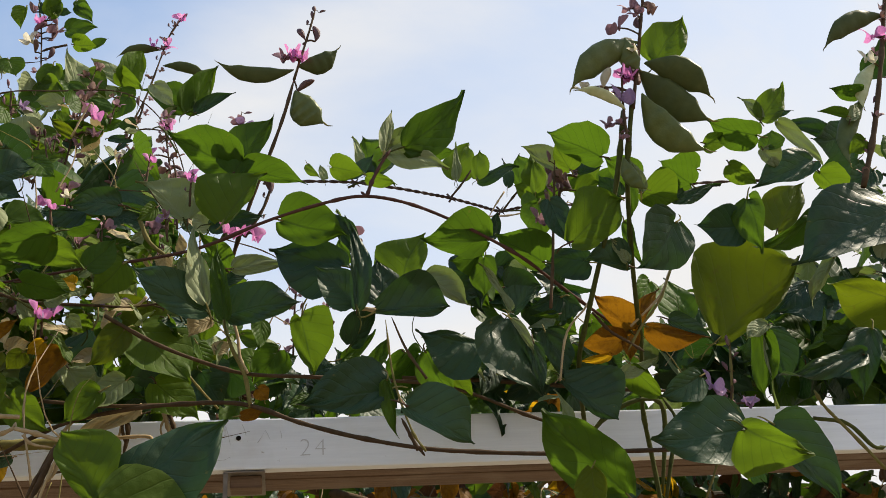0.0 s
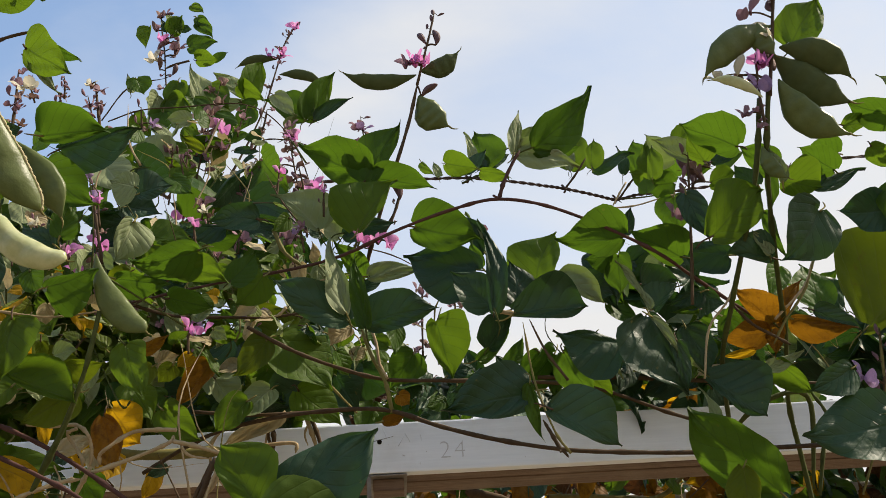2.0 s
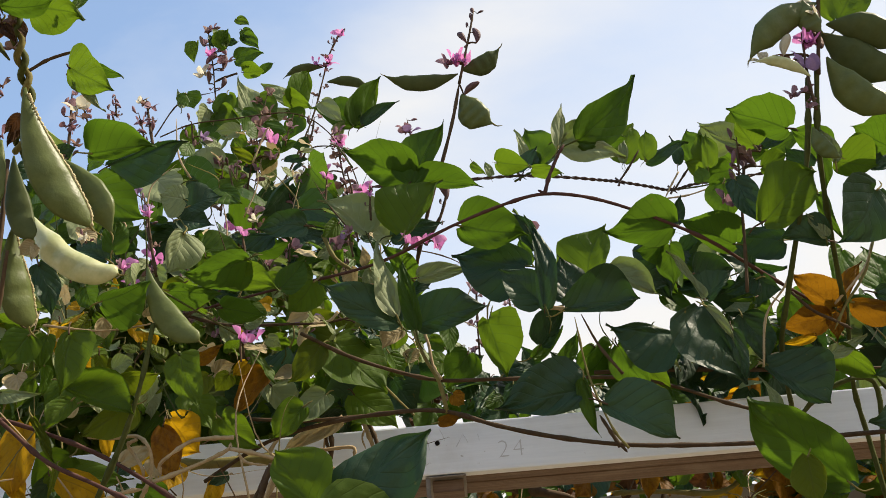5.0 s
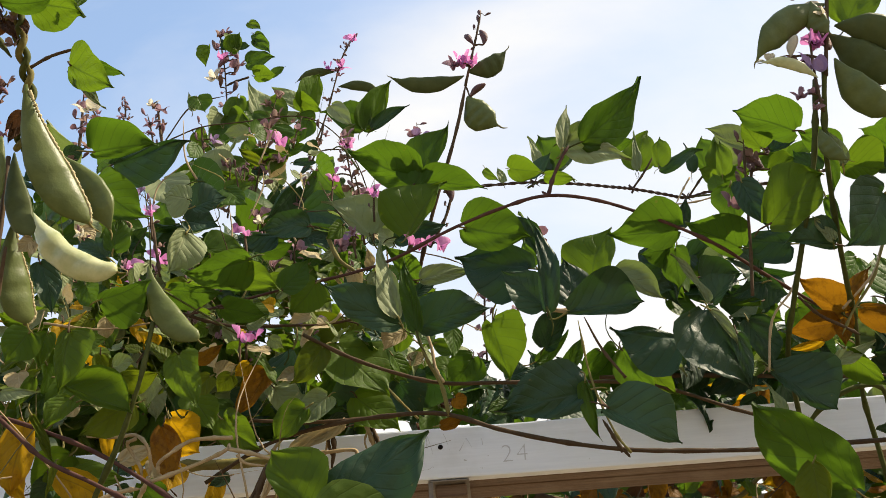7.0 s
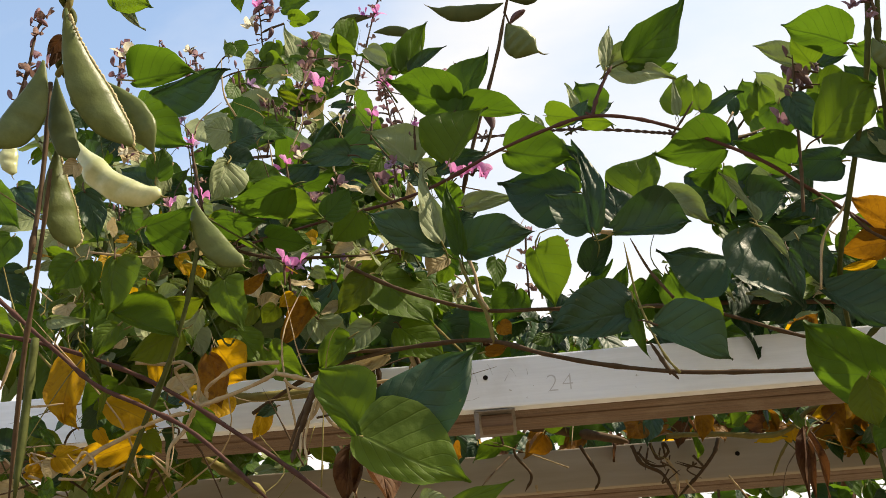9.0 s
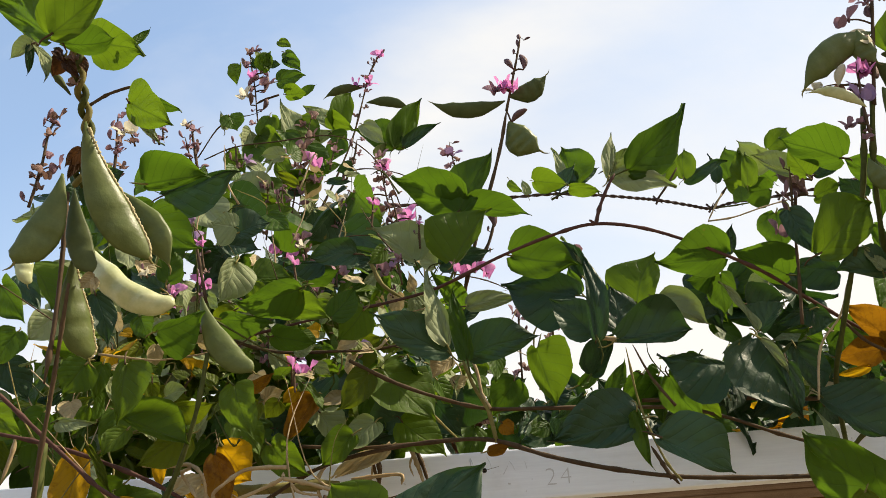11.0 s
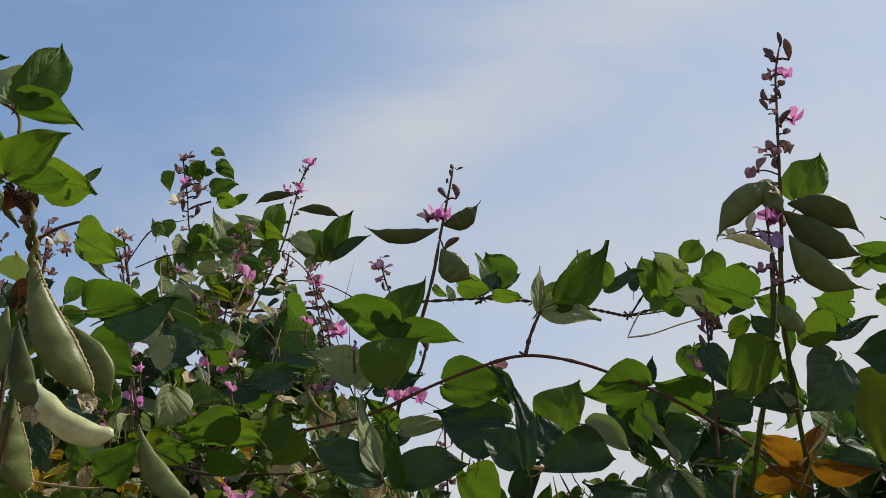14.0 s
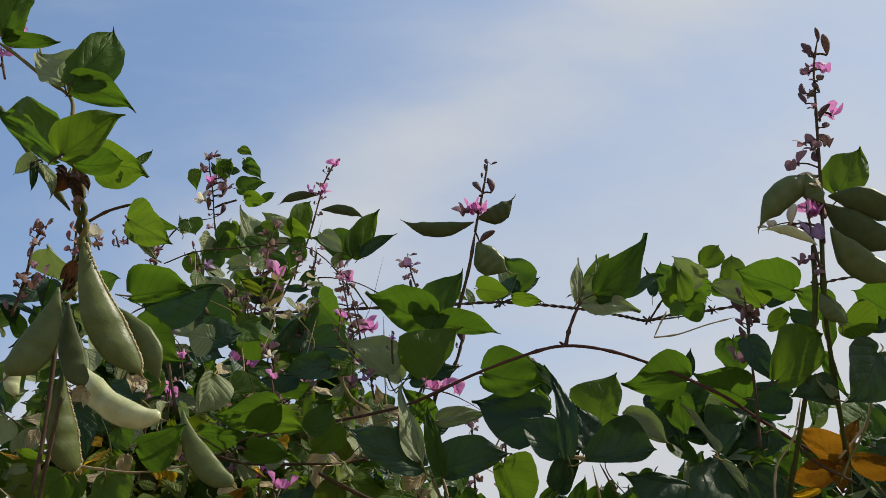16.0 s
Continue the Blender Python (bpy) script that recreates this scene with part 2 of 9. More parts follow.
MAT = {
    "stem_green": plain_material("stem_green", (0.028, 0.038, 0.009), (0.085, 0.095, 0.024), 120, 0.78, spec=0.15),
    "stem_brown": plain_material("stem_brown", (0.036, 0.022, 0.012), (0.10, 0.064, 0.034), 120, 0.78, spec=0.15),
    "stem_red": plain_material("stem_red", (0.040, 0.017, 0.014), (0.105, 0.052, 0.040), 110, 0.78, spec=0.15),
    "stem_straw": plain_material("stem_straw", (0.21, 0.145, 0.075), (0.46, 0.36, 0.215), 140, 0.78, spec=0.15),
    "stem_olive": plain_material("stem_olive", (0.10, 0.085, 0.025), (0.22, 0.19, 0.065), 120, 0.78, spec=0.15),
    "pod": plain_material("pod_green", (0.062, 0.090, 0.020), (0.150, 0.178, 0.054), 70, 0.42, 0.0014, 0.22, spec=0.3),
    "pod_dark": plain_material("pod_dark_green", (0.056, 0.078, 0.026), (0.115, 0.138, 0.055), 70, 0.5, 0.0008, 0.25, spec=0.15),
    "pod_white": plain_material("pod_cream", (0.22, 0.28, 0.085), (0.70, 0.70, 0.44), 48, 0.24, 0.0008, 0.15),
    "seam": plain_material("pod_seam", (0.22, 0.18, 0.08), (0.46, 0.40, 0.22), 300, 0.7, 0.001),
    "pink": plain_material("petal_pink", (0.54, 0.11, 0.40), (0.80, 0.36, 0.65), 90, 0.55, 0.0005, 0.45),
    "violet": plain_material("petal_violet", (0.22, 0.13, 0.28), (0.40, 0.27, 0.44), 90, 0.55, 0.0005, 0.4),
    "mauve": plain_material("petal_faded", (0.15, 0.075, 0.095), (0.36, 0.20, 0.225), 110, 0.65, 0.0006, 0.35),
    "husk": plain_material("withered_petal", (0.13, 0.065, 0.05), (0.26, 0.15, 0.11), 110, 0.7, 0.0006, 0.25),
    "cream": plain_material("petal_cream", (0.52, 0.47, 0.34), (0.72, 0.68, 0.52), 90, 0.6, 0.0005, 0.4),
    "bud": plain_material("bud_purple", (0.075, 0.032, 0.045), (0.16, 0.085, 0.075), 160, 0.6, 0.0006, 0.1),
    "wire": plain_material("rusted_wire", (0.035, 0.022, 0.018), (0.10, 0.06, 0.045), 220, 0.7, 0.0005, metal=0.3),
    "tin": plain_material("grey_steel", (0.12, 0.10, 0.085), (0.26, 0.23, 0.20), 90, 0.6, 0.0004, metal=0.4),
    "pencil": plain_material("pencil_mark", (0.48, 0.49, 0.52), (0.62, 0.63, 0.66), 300, 0.8, spec=0.1),
}


def board_material():
    """White-washed planed timber: faint grain along x, rubbed and stained spots."""
    m, n, l, bsdf, out = shader("white_washed_board")
    co = n.new("ShaderNodeTexCoord").outputs["Object"]
    k = n.new("ShaderNodeMapping")
    k.inputs["Scale"].default_value = (0.06, 1, 1)
    l.new(co, k.inputs["Vector"])
    grain = noisen(n, l, k.outputs["Vector"], 160, 6, 0.65)
    blot = noisen(n, l, co, 7, 5, 0.6)
    base = mixn(n, l, rangen(n, l, grain, 0.35, 0.7), (0.74, 0.78, 0.84), (0.82, 0.86, 0.92))
    base = mixn(n, l, rangen(n, l, blot, 0.58, 0.78, 0.0, 0.4), base, (0.50, 0.49, 0.47))
    base = mixn(n, l, rangen(n, l, noisen(n, l, co, 90, 3, 0.7), 0.70, 0.76, 0.0, 0.6), base, (0.25, 0.22, 0.18))
    l.new(base, bsdf.inputs["Base Color"])
    bsdf.inputs["Roughness"].default_value = 0.62
    l.new(bumpn(n, l, grain, 0.35, 0.0006), bsdf.inputs["Normal"])
    return m


def rough_wood():
    """Bare brown timber with long grain along x."""
    m, n, l, bsdf, out = shader("bare_brown_timber")
    co = n.new("ShaderNodeTexCoord").outputs["Object"]
    k = n.new("ShaderNodeMapping")
    k.inputs["Scale"].default_value = (0.03, 1, 1)
    l.new(co, k.inputs["Vector"])
    grain = noisen(n, l, k.outputs["Vector"], 220, 6, 0.7)
    base = mixn(n, l, rangen(n, l, grain, 0.3, 0.72), (0.07, 0.038, 0.024), (0.24, 0.155, 0.10))
    base = mixn(n, l, rangen(n, l, noisen(n, l, co, 14, 4), 0.5, 0.75, 0.0, 0.4), base, (0.30, 0.24, 0.19))
    l.new(base, bsdf.inputs["Base Color"])
    bsdf.inputs["Roughness"].default_value = 0.8
    l.new(bumpn(n, l, grain, 0.8, 0.0015), bsdf.inputs["Normal"])
    return m


MAT["board"], MAT["wood"] = board_material(), rough_wood()
MAT["grey_board"] = plain_material("weathered_board", (0.22, 0.185, 0.14), (0.38, 0.335, 0.27), 30, 0.8, 0.001, stretch=(0.08, 1, 1), spec=0.2)
MAT["hole"] = plain_material("dark_hole", (0.008, 0.007, 0.006), (0.02, 0.016, 0.014), 300, 0.95, spec=0.05)
MAT["soil"] = plain_material("garden_soil", (0.11, 0.085, 0.05), (0.19, 0.15, 0.095), 3, 0.9, 0.02)


# ---- builders ----
def part(name, bm_or_data, material, parent, label=""):
    """Links a mesh as one object under a thing or a part."""
    if isinstance(bm_or_data, bmesh.types.BMesh):
        data = bpy.data.meshes.new(name)
        bm_or_data.to_mesh(data)
        bm_or_data.free()
    else:
        data = bm_or_data
    if not data.materials:
        data.materials.append(material)
    ob = new(name, data)
    ob.parent = parent
    return tagged(ob, label)


def thing(name, label, category, group="", kind="", at=(0, 0, 0)):
    ob = new(name)
    ob.empty_display_size = 0.05
    ob.location = at
    return tagged(ob, label, category, group, kind)


def grid_mesh(name, verts, nu, nv, uvs=None, closed=False, smooth=True):
    """A mesh of nu by nv vertices; closed joins the last column to the first."""
    faces = []
    for i in range(nu - 1):
        for j in range(nv if closed else nv - 1):
            a, b = i * nv + j, i * nv + (j + 1) % nv
            faces.append((a, b, b + nv, a + nv))
    if closed:
        faces.append(tuple(range(nv))[::-1])
        faces.append(tuple(range((nu - 1) * nv, nu * nv)))
    me = bpy.data.meshes.new(name)
    me.from_pydata([tuple(v) for v in verts], [], faces)
    if uvs is not None:
        lay = me.uv_layers.new(name="UVMap")
        for lp in me.loops:
            lay.data[lp.index].uv = uvs[lp.vertex_index]
    if smooth:
        me.polygons.foreach_set("use_smooth", [True] * len(me.polygons))
    return me


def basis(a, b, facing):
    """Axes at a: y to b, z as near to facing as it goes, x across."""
    y = (Vector(b) - Vector(a))
    length = y.length
    y.normalize()
    z = Vector(facing)
    z = z - y * z.dot(y)
    if z.length < 1e-4:
        z = Vector((0, -1, 0.2)) - y * Vector((0, -1, 0.2)).dot(y)
    z.normalize()
    x = y.cross(z)
    return Matrix(((x.x, y.x, z.x, a[0]), (x.y, y.y, z.y, a[1]), (x.z, y.z, z.z, a[2]), (0, 0, 0, 1))), length


S_AT = (0.0, 0.03, 0.10, 0.20, 0.31, 0.43, 0.55, 0.66, 0.76, 0.84, 0.92, 1.0)
S_HALF = (0.14, 0.50, 0.84, 0.98, 1.0, 0.94, 0.81, 0.62, 0.40, 0.21, 0.07, 0.008)
leaf_rng = random.Random(7)
STALKS = ("stem_green", "stem_olive", "stem_brown", "stem_olive")


def leaf(parent, a, b, facing, width, kind, fold=0.18, droop=0.10, lean=0.0, name="leaf", label="", stalk=True):
    """A bean leaflet from its stalk end a to its tip b: heart-shaped base, drawn-out tip, folded along the midrib, waved rim."""
    m, length = basis(a, b, facing)
    r = leaf_rng
    cross, ph, ph2 = 11, r.uniform(0, 6.28), r.uniform(0, 6.28)
    wave = r.uniform(0.02, 0.07)
    hook = r.uniform(-0.14, 0.14)
    bulge = r.uniform(0.8, 1.3)
    twist, curl, curl_side = r.gauss(0, 0.38), max(0.0, r.gauss(0.08, 0.18)), r.choice((-1, 1))
    nicks = [(r.uniform(0.1, 0.85), r.choice((-1, 1)), r.uniform(-0.07, 0.06), r.uniform(0.05, 0.12)) for _ in range(5)]
    verts, uvs = [], []
    for s, h in zip(S_AT, S_HALF):
        h = h ** (bulge if h < 1 else 1)
        for j in range(cross):
            v = 2 * j / (cross - 1) - 1
            skew = 1 + lean * (1 if v > 0 else -1)
            x = v * h * width / 2 * skew + hook * length * s * s * 0.5
            y = s * length - 0.055 * length * abs(v) ** 1.3 * (1 - s) ** 6 * 2 + 0.012 * length * math.sin(9 * v + ph2)
            z = abs(v) * h * width * fold - droop * length * (s - 0.45) ** 2 * 2 + droop * length * 0.4
            z += wave * length * abs(v) ** 1.5 * math.sin(9 * s + ph + (2.0 if v > 0 else 0)) + 0.02 * length * math.sin(5 * v + 6 * s + ph2)
            if abs(v) > 0.75:
                x *= 1 + r.uniform(-0.03, 0.03) + sum(d * math.exp(-((s - at) / w) ** 2) for at, side, d, w in nicks if side * v > 0)
            if v * curl_side > 0.45:
                lift = (v * curl_side - 0.45) / 0.55
                z += curl * width * lift * lift * h * 1.6
                x -= curl_side * curl * width * lift * lift * h * 0.5
            turn = twist * (s - 0.3)
            x, z = x * math.cos(turn) - z * math.sin(turn), x * math.sin(turn) + z * math.cos(turn)
            verts.append((x, y, z))
            uvs.append((0.5 + v / 2, s))
    ob = part(name, grid_mesh(name, verts, len(S_AT), cross, uvs), LEAF[kind], parent, label)
    ob.matrix_basis = m
    if stalk:
        d = Vector((r.uniform(-0.5, 0.5), -1, r.uniform(-1.4, -0.5))) * length * r.uniform(0.14, 0.30)
        line = spline([Vector((0, 0.02 * length, 0)), d * 0.5 + Vector((r.uniform(-0.05, 0.05) * length, -0.03 * length, 0.03 * length)), d], 4)
        part("petiole", tube_mesh("petiole", line, 0.0011, 0.0007, 5), MAT[r.choice(STALKS)], ob)
    return ob


B_AT = (0.0, 0.02, 0.06, 0.13, 0.22, 0.32, 0.43, 0.54, 0.64, 0.73, 0.805, 0.87, 0.93, 1.0)
B_HALF = (0.18, 0.56, 0.79, 0.93, 0.99, 1.0, 0.955, 0.865, 0.725, 0.545, 0.355, 0.180, 0.065, 0.004)
blade_rng = random.Random(41)


def blade(parent, a, b, facing, left, right, kind, widest=0.34, label=""):
    """A bean leaflet from its stalk end a to its tip b, with a half-width of its own on either side of the midrib: broad shoulders, drawn-out tip, quilted face, turned-up rim."""
    m, length = basis(a, b, facing)
    r = blade_rng
    cross, mean = 13, (left + right) / 2
    power = math.log(0.34) / math.log(widest)
    ph, ph2, ph3 = r.uniform(0, 6.28), r.uniform(0, 6.28), r.uniform(0, 6.28)
    fold, bow = r.uniform(-0.03, 0.17), r.uniform(-0.03, 0.14)
    wave, ripple = r.uniform(0.015, 0.06), r.uniform(0.010, 0.026)
    curl, curl_side = max(0.0, r.gauss(0.0, 0.12)), r.choice((-1, 1))
    sweep, hook = r.uniform(-0.05, 0.05), r.uniform(-0.09, 0.09)
    nicks = [(r.uniform(0.12, 0.8), r.choice((-1, 1)), r.uniform(-0.05, 0.05), r.uniform(0.03, 0.09)) for _ in range(4)]
    verts, uvs = [], []
    for s0, h in zip(B_AT, B_HALF):
        s = s0 ** (1 / power)
        for j in range(cross):
            v = 2 * j / (cross - 1) - 1
            half = (right if v > 0 else left) * h
            x = v * half + sweep * length * math.sin(math.pi * s) + hook * length * max(0.0, (s - 0.78) / 0.22) ** 2
            y = s * length - 0.10 * mean * abs(v) ** 1.4 * (1 - s) ** 5 * 2
            x *= 1 + v ** 4 * 0.035 * math.sin(12 * s + ph3 + 2 * v)
            if abs(v) > 0.8:
                x *= 1 + r.uniform(-0.02, 0.02) + sum(d * math.exp(-((s - at) / w) ** 2) for at, side, d, w in nicks if side * v > 0)
            z = abs(v) * half * fold * 1.5 - bow * length * (2 * s - 0.9) ** 2 * 0.6
            z += wave * length * abs(v) ** 1.6 * math.sin(8 * s + ph + (2.2 if v > 0 else 0)) + ripple * length * math.sin(7 * v + 9 * s + ph2)
            z += 0.016 * length * math.cos(20 * (s - 0.32 * abs(v)) + ph3) * (1 - abs(v)) * min(1, 4 * abs(v))
            if v * curl_side > 0.5:
                lift = (v * curl_side - 0.5) / 0.5
                z += curl * 2 * half * lift * lift
                x -= curl_side * curl * half * 0.5 * lift * lift
            verts.append((x, y, z))
            uvs.append((0.5 + v / 2, s))
    ob = part("leaf", grid_mesh("leaf", verts, len(B_AT), cross, uvs), LEAF[kind], parent, label)
    ob.matrix_basis = m
    if kind != "straw":
        d = Vector((r.uniform(-0.3, 0.3), -1, r.uniform(-0.9, -0.3))) * length * r.uniform(0.14, 0.28)
        line = spline([Vector((0, 0.02 * length, -0.001)), d * 0.5 + Vector((r.uniform(-0.05, 0.05) * length, -0.03 * length, 0.0)), d], 4)
        part("petiole", tube_mesh("petiole", line, 0.0012, 0.0008, 5), MAT[r.choice(STALKS)], ob)
    return ob


def spline(points, per=5):
    """Catmull-Rom through the points."""
    p = [Vector(q) for q in points]
    p = [p[0] * 2 - p[1]] + p + [p[-1] * 2 - p[-2]]
    out = []
    for i in range(1, len(p) - 2):
        a, b, c, d = p[i - 1], p[i], p[i + 1], p[i + 2]
        for k in range(per):
            t = k / per
            out.append(0.5 * (2 * b + (c - a) * t + (2 * a - 5 * b + 4 * c - d) * t * t + (3 * b - a - 3 * c + d) * t ** 3))
    out.append(p[-2])
    return out


def tube_mesh(name, line, r0, r1, sides=6, rough=0.12, knots=0.0, tip=True):
    rr = random.Random(len(line) * 31 + int(1000 * abs(line[0][0])))
    verts = []
    up = Vector((0.31, 0.52, 0.79))
    for i, q in enumerate(line):
        d = (line[min(i + 1, len(line) - 1)] - line[max(i - 1, 0)]).normalized()
        x = d.cross(up)
        if x.length < 1e-3:
            x = d.cross(Vector((1, 0, 0)))
        x.normalize()
        y = d.cross(x)
        rad = (r0 + (r1 - r0) * i / max(1, len(line) - 1)) * (1 + rr.uniform(-rough, rough) + (knots if i % 9 == 4 else 0)) * (0.35 if tip and i == len(line) - 1 else 0.75 if tip and i == len(line) - 2 else 1)
        for k in range(sides):
            w = 2 * math.pi * k / sides
            verts.append(q + (x * math.cos(w) + y * math.sin(w)) * rad)
    return grid_mesh(name, verts, len(line), sides, closed=True)


def stem(parent, points, r0, r1, mat="stem_brown", name="stem", per=5, label="", knots=0.35):
    return part(name, tube_mesh(name, spline(points, per), r0, r1, knots=knots), MAT[mat], parent, label)


def twined(parent, points, r, coil, turns, mats, names=("strand", "strand"), label=""):
    """Two strands wound round one another along a line."""
    line = spline(points, 22)
    for w, (mat, name) in enumerate(zip(mats, names)):
        out = []
        for i, q in enumerate(line):
            d = (line[min(i + 1, len(line) - 1)] - line[max(i - 1, 0)]).normalized()
            x = d.cross(Vector((0, 1, 0.1))).normalized()
            y = d.cross(x)
            th = 2 * math.pi * turns * i / len(line) + math.pi * w
            out.append(q + (x * math.cos(th) + y * math.sin(th)) * coil)
        part(name, tube_mesh(name, out, r, r * 0.9, 7, 0.05, 0.0), MAT[mat], parent, label)


def pod(parent, a, b, facing, width, bow=0.12, mat="pod", seam=True, thick=0.24, blunt=0.72, label="", waist=0.0, fat=0.34):
    """A flat bean pod with swellings over the seeds, a warty seam along its back and a drawn-out beak."""
    m, length = basis(a, b, facing)
    n, k = 22, 12
    verts, ridge = [], []
    for i in range(n):
        s = i / (n - 1)
        h = width / 2 * min(1.0, (s / fat) ** 0.7 if s < fat else 1) * (1 - 0.10 * math.cos(6.3 * s))
        if s > blunt:
            h *= max(0.04, 1 - ((s - blunt) / (1 - blunt)) ** (1.15 if blunt < 0.8 else 2.2))
        h = max(h * (1 - waist * math.exp(-((s - 0.5) / 0.09) ** 2)), width * 0.035)
        cx = bow * length * 4 * s * (1 - s) + (0.10 * length * max(0, s - 0.85) / 0.15 * (1 if bow > 0 else -1) * -0.3)
        t = thick * h * (0.66 + 0.34 * abs(math.sin(3.14159 * s * 4.5)))
        for j in range(k):
            w = 2 * math.pi * j / k
            verts.append((cx + h * (1 + 0.018 * math.sin(28 * s)) * math.cos(w), s * length, t * math.sin(w) * (0.75 + 0.25 * abs(math.sin(w)))))
        ridge.append(Vector((cx - h * (1 if bow > 0 else -1), s * length, 0)))
    ob = part("pod", grid_mesh("pod", verts, n, k, closed=True), MAT[mat], parent, label)
    ob.matrix_basis = m
    tip_at, side = Vector((cx, length * 0.985, 0)), (1 if bow > 0 else -1)
    part("beak", tube_mesh("beak", spline([tip_at, tip_at + Vector((-side * width * 0.05, width * 0.2, 0)), tip_at + Vector((-side * width * 0.2, width * 0.36, 0))], 4), width * 0.04, width * 0.015, 5), MAT["stem_olive"], ob)
    if seam:
        line = spline(ridge[1:], 6)
        part("seam", tube_mesh("seam", line, width * 0.045, width * 0.04, 6, 0.45, 0.3), MAT["seam"], ob)
    return ob


def flower_mesh(kind_seed):
    """One pea flower: two-lobed standard bent back, two wings that close over the keel, all from one throat. Unit size."""
    r = random.Random(kind_seed)
    verts, faces = [], []

    def sheet(fn, nu, nv):
        o = len(verts)
        for i in range(nu):
            for j in range(nv):
                verts.append(fn(i / (nu - 1), 2 * j / (nv - 1) - 1))
        for i in range(nu - 1):
            for j in range(nv - 1):
                q = o + i * nv + j
                faces.append((q, q + 1, q + nv + 1, q + nv))

    wide, cup, nod = r.uniform(0.46, 0.58), r.uniform(0.10, 0.28), r.uniform(-0.1, 0.15)
    sheet(lambda u, v: (v * wide * math.sin(0.25 + 2.1 * u) * (0.35 + 0.65 * u),
                        0.06 + 0.20 * u + cup * v * v * u,
                        0.72 * u * (1 - 0.22 * (1 - abs(v)) * u * u) - 0.16 * v * v * u), 7, 9)
    for side in (1, -1):
        sheet(lambda u, v: (side * (0.03 + 0.26 * math.sin(2.4 * u) * (0.75 + 0.25 * v)), -0.58 * u - nod * u * u, 0.10 * u + (0.05 + 0.24 * math.sin(2.8 * u)) * v - 0.20 * u * u), 7, 5)
    sheet(lambda u, v: (0.13 * v * math.sin(0.4 + 2.4 * u), -0.45 * u, -0.06 - 0.22 * u * u + 0.12 * v * v), 5, 3)
    for k in range(6):
        a0 = k * math.pi / 3
        sheet(lambda u, v: ((0.05 + 0.10 * u) * math.cos(a0 + v * 0.52), 0.10 - 0.02 * u + (0.05 + 0.10 * u) * math.sin(a0 + v * 0.52) * 0.6, -0.16 + 0.22 * u), 3, 3)
    me = bpy.data.meshes.new("flower")
    me.from_pydata(verts, [], faces)
    me.polygons.foreach_set("use_smooth", [True] * len(me.polygons))
    return me


def bud_mesh(seed):
    """A closed, hooded bud on a narrow calyx, bent forward. Unit size."""
    r = random.Random(seed)
    n, k, verts = 9, 8, []
    hook, fat = r.uniform(0.15, 0.45), r.uniform(0.26, 0.36)
    for i in range(n):
        s = i / (n - 1)
        h = fat * max(0.06, math.sin(2.95 * (0.05 + 0.95 * s))) ** 0.75 * (0.55 + 0.75 * s)
        for j in range(k):
            w = 2 * math.pi * j / k
            verts.append((h * math.cos(w) * 0.62 + hook * s * s, h * math.sin(w) * 0.48, 0.95 * s - 0.25 * hook * s * s))
    return grid_mesh("bud", verts, n, k, closed=True)


FLOWER_SHAPE, SPIKE_LINE = {}, {}
flower_rng = random.Random(11)


def stalk_to(parent, at, size):
    """A short stalk from the spike's axis to a flower or bud."""
    line = SPIKE_LINE.get(parent.name)
    if not line:
        return
    p = Vector(at)
    q = min(line, key=lambda c: (c - p).length + 0.4 * max(0, c.z - p.z))
    if 0.0015 < (q - p).length < 0.06:
        part("flower_stalk", tube_mesh("flower_stalk", spline([q, (p + q) / 2 + Vector((0, 0, 0.12 * (p - q).length)), p], 3), size * 0.05, size * 0.045, 5, tip=False), MAT["stem_brown"], parent)


def flower(parent, at, size, colour="pink", turn=None):
    key = (colour, flower_rng.randrange(5))
    if key not in FLOWER_SHAPE:
        FLOWER_SHAPE[key] = flower_mesh(key[1] + 5)
        FLOWER_SHAPE[key].materials.append(MAT[colour])
    ob = part("flower", FLOWER_SHAPE[key], MAT[colour], parent)
    t = flower_rng.uniform(-75, 75) if turn is None else turn
    ob.matrix_basis = pose(*at, flower_rng.uniform(-30, 25), flower_rng.uniform(-30, 30), t) @ Matrix.Scale(size, 4)
    stalk_to(parent, at, size)
    return ob


def bud(parent, at, size, colour="bud", tilt=None):
    key = ("bud", colour, flower_rng.randrange(3))
    if key not in FLOWER_SHAPE:
        FLOWER_SHAPE[key] = bud_mesh(key[2])
        FLOWER_SHAPE[key].materials.append(MAT[colour])
    ob = part("bud", FLOWER_SHAPE[key], MAT[colour], parent)
    ob.matrix_basis = pose(*at, flower_rng.uniform(-25, 25), tilt if tilt is not None else flower_rng.uniform(-60, 60), flower_rng.uniform(0, 360)) @ Matrix.Scale(size, 4)
    stalk_to(parent, at, size)
    return ob


